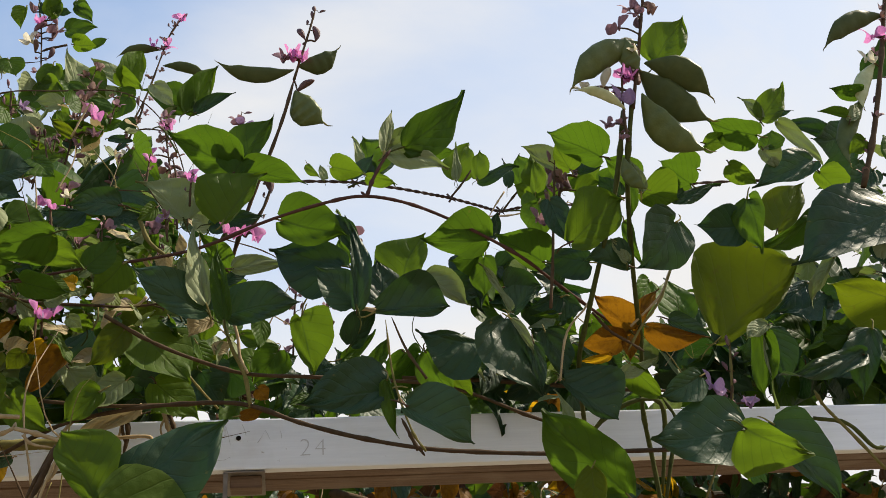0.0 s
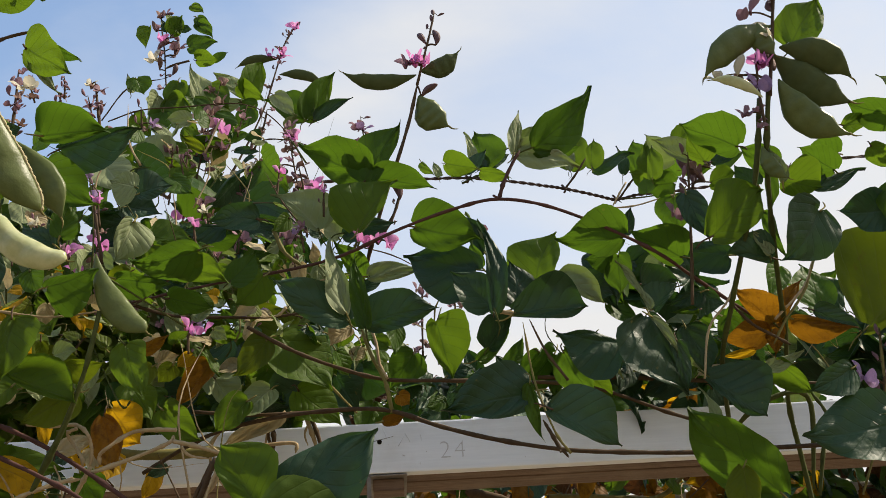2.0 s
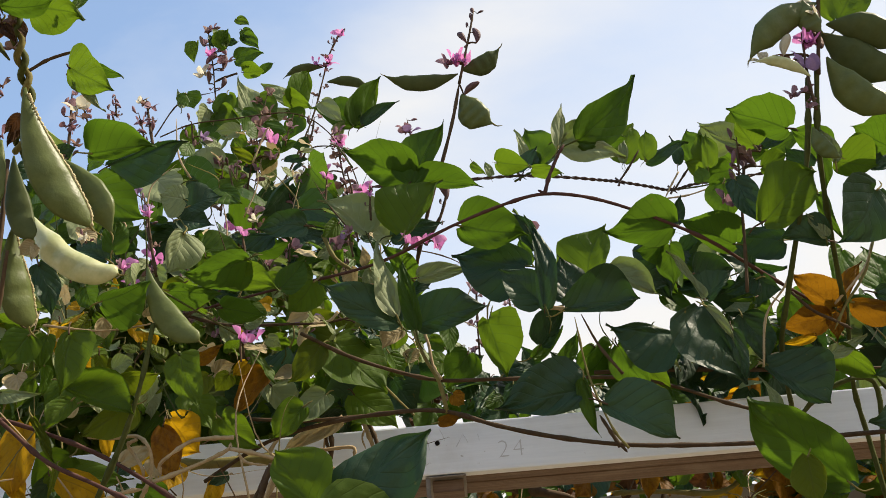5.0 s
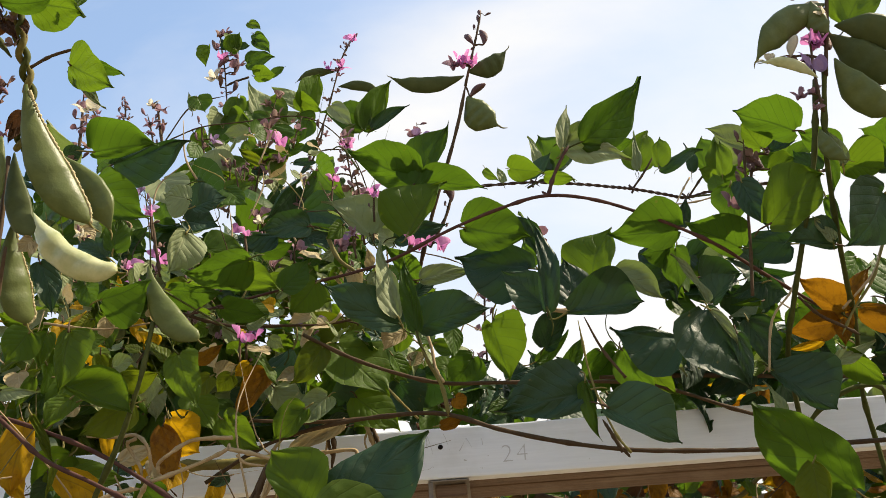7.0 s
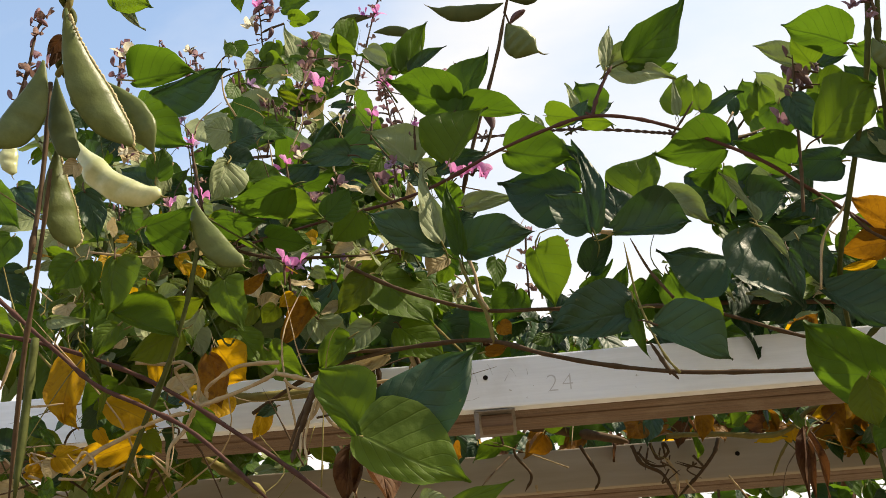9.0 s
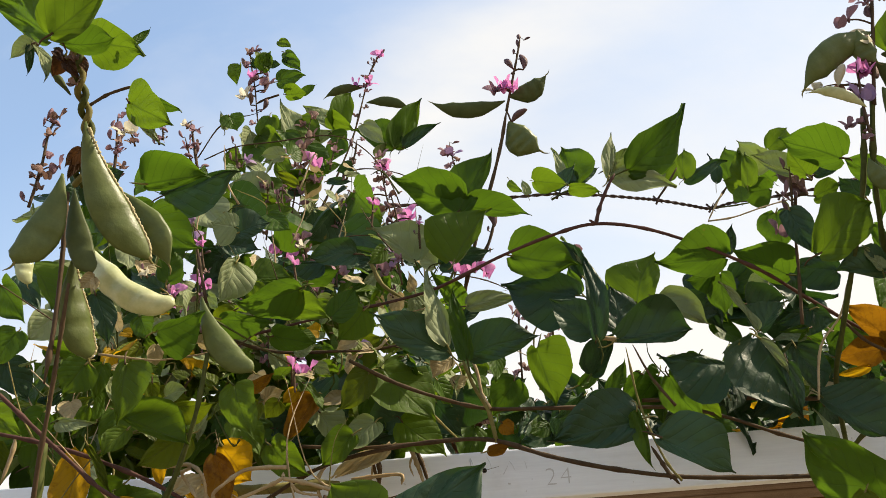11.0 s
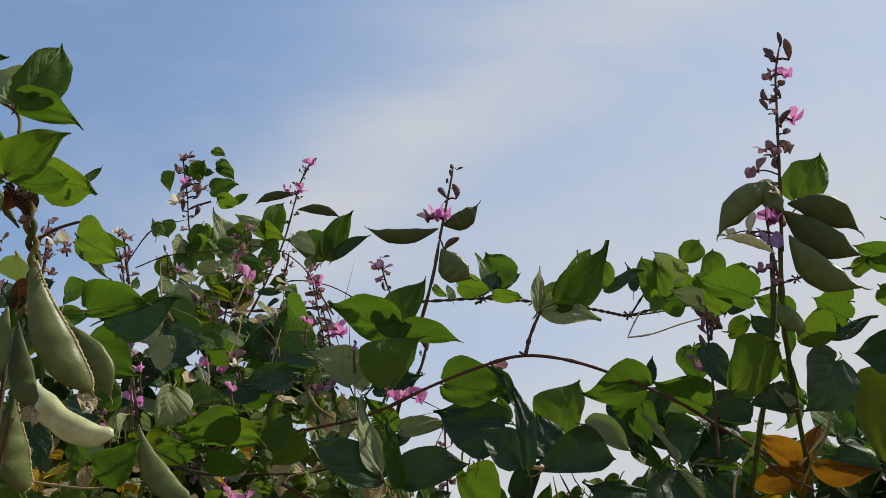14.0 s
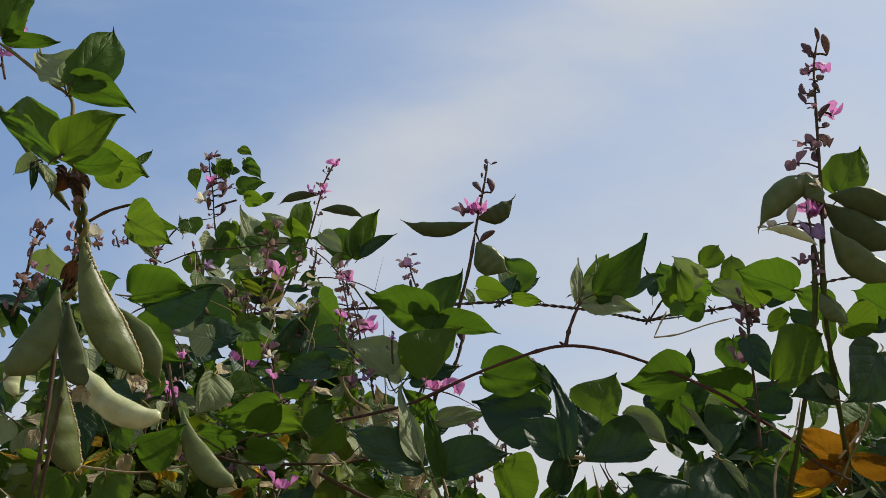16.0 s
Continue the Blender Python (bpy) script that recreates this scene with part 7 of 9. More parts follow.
stem(low_vine, [(0.204, 1.800, 1.913), (0.216, 1.800, 1.881), (0.247, 1.800, 1.862), (0.260, 1.800, 1.835), (0.269, 1.800, 1.815)], 0.0037, 0.0025, "stem_brown", "tendril")
stem(low_vine, [(0.353, 1.800, 1.913), (0.341, 1.800, 1.888), (0.313, 1.800, 1.857), (0.290, 1.800, 1.837), (0.270, 1.800, 1.819)], 0.0037, 0.0024, "stem_brown", "tendril")
stem(low_vine, [(0.260, 1.800, 1.886), (0.272, 1.800, 1.855), (0.270, 1.800, 1.821)], 0.0036, 0.0024, "stem_straw", "tendril")
stem(low_vine, [(0.235, 1.800, 1.914), (0.246, 1.800, 1.886), (0.265, 1.800, 1.897), (0.257, 1.800, 1.913), (0.259, 1.800, 1.879)], 0.0029, 0.0020, "stem_brown", "tendril")
stem(low_vine, [(0.212, 1.800, 1.901), (0.230, 1.800, 1.878), (0.256, 1.800, 1.874), (0.267, 1.800, 1.891)], 0.0026, 0.0017, "stem_brown", "tendril")
stem(low_vine, [(0.115, 1.800, 1.920), (0.135, 1.800, 1.879), (0.141, 1.800, 1.858), (0.130, 1.800, 1.840)], 0.0030, 0.0020, "stem_brown", "tendril")
stem(low_vine, [(0.473, 1.800, 1.903), (0.451, 1.800, 1.874), (0.432, 1.800, 1.842)], 0.0029, 0.0019, "stem_olive", "tendril")
stem(low_vine, [(0.024, 1.800, 1.957), (0.000, 1.800, 1.919), (0.026, 1.800, 1.877), (0.013, 1.800, 1.849)], 0.0030, 0.0020, "stem_brown", "tendril")
stem(low_vine, [(0.359, 1.800, 1.848), (0.374, 1.800, 1.824), (0.385, 1.800, 1.808)], 0.0018, 0.0012, "stem_straw", "tendril")
leaf(low_vine, (0.247, 1.680, 1.916), (0.171, 1.696, 1.917), (-0.20, -0.96, 0.18), 0.046, "orange", 0.07, 0.03, 0.03)
leaf(low_vine, (0.189, 1.680, 1.929), (0.231, 1.686, 1.898), (0.15, -0.99, 0.00), 0.038, "orange", 0.07, 0.10, -0.08)
leaf(low_vine, (0.308, 1.680, 1.925), (0.306, 1.688, 1.883), (0.11, -0.98, -0.18), 0.041, "orange", 0.15, 0.17, 0.08)
leaf(low_vine, (0.542, 1.680, 1.923), (0.481, 1.694, 1.904), (-0.22, -0.98, -0.00), 0.046, "yellow", 0.09, 0.11, -0.04)
leaf(low_vine, (0.517, 1.680, 1.928), (0.529, 1.664, 1.882), (-0.61, -0.78, 0.10), 0.040, "orange", 0.22, 0.09, 0.07)
leaf(low_vine, (0.379, 1.680, 1.919), (0.353, 1.698, 1.910), (-0.61, -0.70, 0.37), 0.050, "light", 0.13, 0.17, 0.12)
leaf(low_vine, (0.203, 1.650, 1.912), (0.180, 1.644, 1.886), (0.12, -0.99, 0.11), 0.043, "orange", 0.09, 0.20, -0.12)
leaf(low_vine, (-0.098, 1.650, 1.891), (-0.083, 1.647, 1.881), (-0.30, -0.92, -0.24), 0.044, "orange", 0.17, 0.10, -0.05)
leaf(low_vine, (0.049, 1.650, 1.907), (0.021, 1.658, 1.882), (0.07, -0.93, -0.36), 0.044, "orange", 0.22, 0.14, -0.11)
stem(low_vine, [(-0.572, 1.182, 1.793), (-0.595, 1.182, 1.814), (-0.554, 1.182, 1.775)], 0.0012, 0.0007, "stem_straw", "tendril")
stem(low_vine, [(-0.548, 1.207, 1.798), (-0.576, 1.207, 1.825), (-0.465, 1.207, 1.778)], 0.0016, 0.0007, "stem_straw", "tendril")
stem(low_vine, [(-0.469, 1.256, 1.787), (-0.491, 1.256, 1.795), (-0.476, 1.256, 1.767)], 0.0021, 0.0007, "stem_olive", "tendril")
stem(low_vine, [(-0.479, 1.217, 1.770), (-0.484, 1.217, 1.790), (-0.456, 1.217, 1.756)], 0.0015, 0.0007, "stem_straw", "tendril")
stem(low_vine, [(-0.470, 1.268, 1.807), (-0.500, 1.268, 1.832), (-0.399, 1.268, 1.783)], 0.0021, 0.0007, "stem_olive", "tendril")
stem(low_vine, [(-0.555, 1.198, 1.788), (-0.578, 1.198, 1.804), (-0.508, 1.198, 1.824)], 0.0020, 0.0007, "stem_straw", "tendril")
stem(low_vine, [(-0.581, 1.294, 1.838), (-0.568, 1.294, 1.874), (-0.529, 1.294, 1.878)], 0.0019, 0.0007, "stem_brown", "tendril")
stem(low_vine, [(-0.525, 1.181, 1.784), (-0.494, 1.181, 1.783), (-0.518, 1.181, 1.813)], 0.0018, 0.0007, "stem_straw", "tendril")
stem(low_vine, [(-0.402, 1.206, 1.783), (-0.425, 1.206, 1.809), (-0.383, 1.206, 1.779)], 0.0021, 0.0007, "stem_straw", "tendril")
stem(low_vine, [(-0.576, 1.238, 1.782), (-0.598, 1.238, 1.794), (-0.522, 1.238, 1.769)], 0.0022, 0.0007, "stem_olive", "tendril")
stem(low_vine, [(-0.568, 1.261, 1.829), (-0.555, 1.261, 1.838), (-0.502, 1.261, 1.820)], 0.0020, 0.0007, "stem_olive", "tendril")
stem(low_vine, [(-0.525, 1.259, 1.807), (-0.495, 1.259, 1.827), (-0.486, 1.259, 1.804)], 0.0015, 0.0007, "stem_brown", "tendril")
stem(low_vine, [(-0.436, 1.256, 1.778), (-0.423, 1.256, 1.798), (-0.437, 1.256, 1.782)], 0.0021, 0.0007, "stem_olive", "tendril")
stem(low_vine, [(-0.397, 1.199, 1.815), (-0.392, 1.199, 1.837), (-0.416, 1.199, 1.839)], 0.0015, 0.0007, "stem_brown", "tendril")
stem(low_vine, [(-0.598, 1.214, 1.814), (-0.578, 1.214, 1.821), (-0.620, 1.214, 1.842)], 0.0022, 0.0007, "stem_brown", "tendril")
stem(low_vine, [(-0.463, 1.298, 1.841), (-0.463, 1.298, 1.835), (-0.438, 1.298, 1.818)], 0.0025, 0.0007, "stem_straw", "tendril")
stem(low_vine, [(-0.437, 1.220, 1.765), (-0.425, 1.220, 1.796), (-0.406, 1.220, 1.758)], 0.0019, 0.0007, "stem_brown", "tendril")
stem(low_vine, [(-0.544, 1.283, 1.795), (-0.527, 1.283, 1.823), (-0.523, 1.283, 1.778)], 0.0024, 0.0007, "stem_olive", "tendril")
stem(low_vine, [(-0.484, 1.243, 1.794), (-0.509, 1.243, 1.800), (-0.482, 1.243, 1.802)], 0.0020, 0.0007, "stem_brown", "tendril")
stem(low_vine, [(-0.500, 1.206, 1.796), (-0.486, 1.206, 1.819), (-0.496, 1.206, 1.788)], 0.0012, 0.0007, "stem_straw", "tendril")
stem(low_vine, [(-0.444, 1.238, 1.788), (-0.435, 1.238, 1.789), (-0.376, 1.238, 1.814)], 0.0019, 0.0007, "stem_olive", "tendril")
stem(low_vine, [(-0.579, 1.202, 1.825), (-0.605, 1.202, 1.830), (-0.513, 1.202, 1.831)], 0.0012, 0.0007, "stem_straw", "tendril")
stem(low_vine, [(-0.560, 1.266, 1.796), (-0.552, 1.266, 1.802), (-0.511, 1.266, 1.773)], 0.0024, 0.0007, "stem_brown", "tendril")
stem(low_vine, [(-0.480, 1.181, 1.767), (-0.448, 1.181, 1.785), (-0.423, 1.181, 1.764)], 0.0023, 0.0007, "stem_straw", "tendril")
stem(low_vine, [(-0.591, 1.260, 1.787), (-0.603, 1.260, 1.810), (-0.527, 1.260, 1.807)], 0.0018, 0.0007, "stem_brown", "tendril")
stem(low_vine, [(-0.559, 1.208, 1.806), (-0.574, 1.208, 1.824), (-0.545, 1.208, 1.792)], 0.0014, 0.0007, "stem_straw", "tendril")
stem(low_vine, [(-0.115, 1.100, 1.753), (-0.115, 1.100, 1.740), (-0.134, 1.100, 1.736)], 0.0017, 0.0006, "stem_brown", "tendril")
stem(low_vine, [(-0.163, 1.100, 1.732), (-0.165, 1.100, 1.720), (-0.168, 1.100, 1.731)], 0.0016, 0.0006, "stem_straw", "tendril")
stem(low_vine, [(0.246, 1.780, 1.877), (0.260, 1.780, 1.868), (0.275, 1.780, 1.851)], 0.0019, 0.0010, "stem_brown", "tendril")
stem(low_vine, [(-0.164, 1.100, 1.720), (-0.169, 1.100, 1.706), (-0.175, 1.100, 1.710)], 0.0010, 0.0006, "stem_brown", "tendril")
stem(low_vine, [(0.301, 1.780, 1.872), (0.295, 1.780, 1.864), (0.270, 1.780, 1.873)], 0.0020, 0.0010, "stem_brown", "tendril")
stem(low_vine, [(-0.113, 1.100, 1.746), (-0.105, 1.100, 1.735), (-0.131, 1.100, 1.747)], 0.0017, 0.0006, "stem_straw", "tendril")
stem(low_vine, [(-0.154, 1.100, 1.718), (-0.164, 1.100, 1.710), (-0.140, 1.100, 1.701)], 0.0011, 0.0006, "stem_brown", "tendril")
stem(low_vine, [(0.334, 1.780, 1.822), (0.329, 1.780, 1.800), (0.303, 1.780, 1.781)], 0.0026, 0.0009, "stem_brown", "tendril")
stem(low_vine, [(0.302, 1.780, 1.883), (0.315, 1.780, 1.860), (0.273, 1.780, 1.875)], 0.0024, 0.0010, "stem_brown", "tendril")
stem(low_vine, [(0.229, 1.780, 1.902), (0.223, 1.780, 1.883), (0.218, 1.780, 1.863)], 0.0018, 0.0010, "stem_brown", "tendril")
stem(low_vine, [(0.218, 1.780, 1.906), (0.213, 1.780, 1.889), (0.239, 1.780, 1.873)], 0.0016, 0.0010, "stem_brown", "tendril")
stem(low_vine, [(-0.170, 1.100, 1.755), (-0.172, 1.100, 1.748), (-0.158, 1.100, 1.741)], 0.0010, 0.0006, "stem_brown", "tendril")
stem(low_vine, [(-0.132, 1.100, 1.756), (-0.130, 1.100, 1.745), (-0.133, 1.100, 1.737)], 0.0013, 0.0006, "stem_brown", "tendril")
stem(low_vine, [(0.284, 1.780, 1.843), (0.286, 1.780, 1.836), (0.297, 1.780, 1.820)], 0.0024, 0.0010, "stem_straw", "tendril")
stem(low_vine, [(-0.024, 1.780, 1.954), (-0.019, 1.780, 1.926), (-0.052, 1.780, 1.932)], 0.0025, 0.0010, "stem_brown", "tendril")
stem(low_vine, [(-0.140, 1.100, 1.717), (-0.149, 1.100, 1.703), (-0.149, 1.100, 1.701)], 0.0015, 0.0006, "stem_brown", "tendril")
stem(low_vine, [(0.258, 1.780, 1.863), (0.244, 1.780, 1.840), (0.277, 1.780, 1.861)], 0.0016, 0.0010, "stem_brown", "tendril")
stem(low_vine, [(0.032, 1.780, 1.854), (0.034, 1.780, 1.842), (0.041, 1.780, 1.845)], 0.0027, 0.0010, "stem_straw", "tendril")
stem(low_vine, [(0.306, 1.780, 1.869), (0.288, 1.780, 1.859), (0.310, 1.780, 1.843)], 0.0018, 0.0010, "stem_brown", "tendril")
stem(low_vine, [(0.032, 1.780, 1.930), (0.041, 1.780, 1.921), (0.033, 1.780, 1.923)], 0.0024, 0.0010, "stem_straw", "tendril")
stem(low_vine, [(0.249, 1.780, 1.900), (0.246, 1.780, 1.886), (0.253, 1.780, 1.860)], 0.0015, 0.0010, "stem_brown", "tendril")
stem(low_vine, [(-0.145, 1.100, 1.752), (-0.134, 1.100, 1.739), (-0.147, 1.100, 1.739)], 0.0013, 0.0006, "stem_brown", "tendril")
# deep foliage behind the beams, between and beyond the named vines
stem(low_vine, [(-0.398, 1.069, 1.877), (-0.369, 1.075, 1.875), (-0.349, 1.081, 1.877), (-0.332, 1.069, 1.862), (-0.328, 1.075, 1.845), (-0.331, 1.081, 1.830)], 0.0023, 0.0018, "stem_straw", "tendril")
stem(low_vine, [(-0.346, 1.074, 1.871), (-0.357, 1.080, 1.868), (-0.352, 1.086, 1.858), (-0.338, 1.074, 1.839), (-0.338, 1.080, 1.829)], 0.0021, 0.0017, "stem_straw", "tendril")
stem(low_vine, [(-0.238, 1.064, 1.861), (-0.264, 1.070, 1.864), (-0.288, 1.076, 1.864), (-0.305, 1.064, 1.848), (-0.318, 1.070, 1.840), (-0.318, 1.076, 1.831)], 0.0024, 0.0019, "stem_straw", "tendril")
stem(low_vine, [(-0.323, 1.064, 1.820), (-0.300, 1.070, 1.829), (-0.271, 1.076, 1.841), (-0.244, 1.064, 1.848), (-0.242, 1.070, 1.857)], 0.0026, 0.0018, "stem_straw", "tendril")
stem(low_vine, [(-0.328, 1.074, 1.828), (-0.337, 1.080, 1.813), (-0.346, 1.086, 1.800), (-0.356, 1.074, 1.780), (-0.360, 1.080, 1.755)], 0.0026, 0.0020, "stem_straw", "tendril")
stem(low_vine, [(-0.241, 1.064, 1.849), (-0.215, 1.070, 1.843), (-0.180, 1.076, 1.832), (-0.154, 1.064, 1.824)], 0.0026, 0.0018, "stem_straw", "tendril")
stem(low_vine, [(-0.232, 1.064, 1.842), (-0.224, 1.070, 1.834), (-0.204, 1.076, 1.831)], 0.0017, 0.0013, "stem_straw", "tendril")
stem(low_vine, [(-0.453, 1.054, 1.756), (-0.431, 1.060, 1.778), (-0.405, 1.066, 1.793), (-0.380, 1.054, 1.800), (-0.350, 1.060, 1.811), (-0.334, 1.066, 1.814)], 0.0030, 0.0020, "stem_straw", "tendril")
stem(low_vine, [(-0.513, 1.054, 1.833), (-0.491, 1.060, 1.834), (-0.473, 1.066, 1.837)], 0.0012, 0.0010, "stem_straw", "tendril")
stem(low_vine, [(-0.444, 1.044, 1.766), (-0.438, 1.050, 1.777), (-0.429, 1.056, 1.768), (-0.422, 1.044, 1.752)], 0.0017, 0.0013, "stem_straw", "tendril")
stem(low_vine, [(-0.369, 1.084, 1.835), (-0.362, 1.090, 1.817), (-0.360, 1.096, 1.788), (-0.359, 1.084, 1.756)], 0.0009, 0.0007, "stem_straw", "tendril")
stem(low_vine, [(-0.183, 0.994, 1.810), (-0.194, 1.000, 1.784), (-0.206, 1.006, 1.754), (-0.207, 0.994, 1.735)], 0.0030, 0.0024, "stem_brown", "tendril")
stem(low_vine, [(-0.179, 0.994, 1.809), (-0.184, 1.000, 1.786), (-0.199, 1.006, 1.770), (-0.199, 0.994, 1.740)], 0.0020, 0.0014, "stem_straw", "tendril")
stem(low_vine, [(-0.176, 0.989, 1.809), (-0.188, 0.995, 1.782), (-0.196, 1.001, 1.757), (-0.191, 0.989, 1.734)], 0.0016, 0.0012, "stem_straw", "tendril")
stem(low_vine, [(-0.187, 0.999, 1.808), (-0.204, 1.005, 1.774), (-0.214, 1.011, 1.749)], 0.0020, 0.0014, "stem_brown", "tendril")
blade(low_vine, (-0.483, 1.100, 1.908), (-0.490, 1.094, 1.823), (-0.01, -1.00, 0.07), 0.021, 0.026, "yellow", 0.50)
blade(low_vine, (-0.494, 1.105, 1.853), (-0.469, 1.097, 1.816), (-0.18, -0.98, 0.09), 0.012, 0.012, "yellow")
blade(low_vine, (-0.453, 1.050, 1.898), (-0.426, 1.058, 1.842), (-0.10, -0.98, -0.20), 0.006, 0.005, "lime")
blade(low_vine, (-0.421, 1.050, 1.843), (-0.427, 1.044, 1.805), (0.03, -0.99, 0.14), 0.004, 0.004, "lime")
blade(low_vine, (-0.437, 1.120, 1.871), (-0.479, 1.126, 1.832), (0.36, -0.79, -0.50), 0.025, 0.025, "light")
blade(low_vine, (-0.333, 1.120, 1.897), (-0.316, 1.112, 1.830), (0.03, -0.99, 0.13), 0.018, 0.018, "orange", 0.50)
blade(low_vine, (-0.326, 1.130, 1.909), (-0.294, 1.132, 1.865), (-0.28, -0.93, -0.24), 0.032, 0.025, "yellow", 0.50)
blade(low_vine, (-0.441, 1.100, 1.844), (-0.380, 1.100, 1.810), (-0.12, -0.97, -0.21), 0.017, 0.020, "yellow", 0.50)
blade(low_vine, (-0.405, 1.150, 1.913), (-0.407, 1.156, 1.872), (0.02, -0.99, -0.14), 0.009, 0.011, "yellow")
blade(low_vine, (-0.452, 1.125, 1.858), (-0.365, 1.120, 1.841), (-0.00, -0.97, 0.24), 0.021, 0.019, "light")
blade(low_vine, (-0.457, 1.130, 1.851), (-0.477, 1.120, 1.821), (0.76, -0.55, -0.33), 0.016, 0.016, "dark")
blade(low_vine, (-0.443, 1.090, 1.812), (-0.434, 1.100, 1.792), (0.04, -0.91, -0.42), 0.007, 0.009, "yellow")
blade(low_vine, (-0.409, 1.130, 1.804), (-0.488, 1.129, 1.793), (0.10, -0.80, -0.59), 0.016, 0.015, "yellow", 0.50)
blade(low_vine, (-0.404, 1.130, 1.815), (-0.386, 1.136, 1.792), (0.09, -0.97, -0.21), 0.011, 0.011, "lime")
blade(low_vine, (-0.362, 1.150, 1.842), (-0.335, 1.153, 1.805), (-0.22, -0.95, -0.23), 0.021, 0.022, "green", 0.50)
blade(low_vine, (-0.377, 1.115, 1.860), (-0.338, 1.118, 1.874), (0.01, -0.98, 0.18), 0.012, 0.013, "straw")
blade(low_vine, (-0.440, 1.110, 1.961), (-0.463, 1.109, 1.902), (0.02, -1.00, 0.01), 0.028, 0.018, "light")
blade(low_vine, (-0.470, 1.080, 1.953), (-0.491, 1.087, 1.921), (0.07, -0.97, -0.25), 0.009, 0.008, "light")
blade(low_vine, (-0.168, 1.280, 1.926), (-0.226, 1.291, 1.906), (-0.24, -0.96, 0.15), 0.008, 0.012, "straw")
blade(low_vine, (-0.136, 0.950, 1.744), (-0.175, 0.946, 1.808), (0.02, -1.00, -0.05), 0.016, 0.040, "light", 0.60)
blade(low_vine, (-0.135, 0.965, 1.749), (-0.023, 0.965, 1.823), (-0.08, -0.99, 0.12), 0.029, 0.047, "dark", 0.50)
blade(low_vine, (-0.131, 0.940, 1.741), (-0.035, 0.950, 1.694), (0.16, -0.98, 0.10), 0.053, 0.024, "light")
blade(low_vine, (-0.065, 1.100, 1.705), (0.001, 1.096, 1.724), (-0.16, -0.91, 0.38), 0.010, 0.016, "light")
blade(low_vine, (-0.102, 1.150, 1.721), (-0.069, 1.147, 1.717), (-0.07, -0.95, 0.30), 0.012, 0.005, "pale")

far_vine = thing("bean_vine", "dense bean foliage spreading behind the beams, coloured as sunlit", "vine", "bean vines")
# light, lime and pale kinds brighten the bush where sunlight is blocked
thicket(far_vine, (-0.601, 1.600, 2.200), (0.32, 0.2, 0.11), 140, 0.065, ("light", "lime", "pale", "green", "light", "lime"))
thicket(far_vine, (-0.661, 1.500, 2.054), (0.2, 0.12, 0.07), 50, 0.065, ("light", "lime", "pale", "green", "light", "lime"))
thicket(far_vine, (-0.707, 1.600, 2.452), (0.15, 0.2, 0.15), 20, 0.09, ("dark", "light", "green", "pale", "pale"))
thicket(far_vine, (-0.534, 1.720, 2.126), (0.3, 0.12, 0.05), 70, 0.06, ("light", "lime", "pale", "green", "light", "lime"))

rear_vine = thing("bean_vine", "bean foliage behind the hanging pods, coloured as sunlit", "vine", "bean vines")
# lighter kinds again put the missing sun into the leaf colour
thicket(rear_vine, (-0.599, 1.550, 2.296), (0.2, 0.15, 0.14), 80, 0.06, ("light", "green", "pale", "light", "pale"))
thicket(rear_vine, (-0.397, 1.600, 2.238), (0.2, 0.12, 0.08), 50, 0.06, ("light", "lime", "pale", "green", "light", "lime"))
thicket(rear_vine, (-0.652, 1.500, 2.469), (0.1, 0.1, 0.06), 20, 0.055, ("dark", "green"))
blade(rear_vine, (-0.607, 1.100, 2.129), (-0.573, 1.105, 2.078), (-0.23, -0.94, -0.25), 0.027, 0.027, "green")
blade(rear_vine, (-0.577, 1.100, 2.063), (-0.600, 1.105, 2.021), (0.09, -0.98, -0.16), 0.024, 0.022, "green")
blade(rear_vine, (-0.614, 1.150, 2.044), (-0.580, 1.162, 1.997), (0.24, -0.97, -0.07), 0.024, 0.020, "dark")
blade(rear_vine, (-0.636, 1.200, 2.194), (-0.599, 1.191, 2.132), (-0.04, -0.99, 0.11), 0.017, 0.017, "dark")
blade(rear_vine, (-0.540, 1.120, 1.965), (-0.570, 1.119, 1.923), (0.26, -0.95, -0.17), 0.020, 0.019, "green")
blade(rear_vine, (-0.591, 1.100, 1.962), (-0.551, 1.099, 1.929), (-0.27, -0.91, -0.30), 0.021, 0.020, "light")

middle_vine = thing("bean_vine", "thick green bean foliage crowding over the beam", "vine", "bean vines")
thicket(middle_vine, (-0.358, 1.700, 2.273), (0.33, 0.2, 0.1), 110, 0.07, ("dark", "light", "green", "pale", "pale"))
thicket(middle_vine, (-0.372, 1.800, 2.541), (0.22, 0.2, 0.12), 70, 0.06, ("dark", "light", "green", "pale", "pale"))
# lighter leaf mix in place of sun on the bush
thicket(middle_vine, (-0.210, 1.750, 2.158), (0.27, 0.2, 0.07), 84, 0.06, ("light", "lime", "pale", "green", "light", "lime"))
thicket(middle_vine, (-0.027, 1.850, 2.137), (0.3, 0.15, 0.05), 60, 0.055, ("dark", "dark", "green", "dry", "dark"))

fringe_vine = thing("bean_vine", "small curled bean leaves and withered blooms at the bush front", "vine", "bean vines")
# extra pale leaves stand for sunlit specks on the bush front
thicket(fringe_vine, (-0.331, 1.500, 2.469), (0.17, 0.1, 0.07), 50, 0.034, ("pale", "green", "dark", "light", "green", "straw", "pale"))
thicket(fringe_vine, (-0.221, 1.320, 2.188), (0.2, 0.08, 0.08), 60, 0.034, ("pale", "green", "dark", "light", "green", "straw", "pale"))
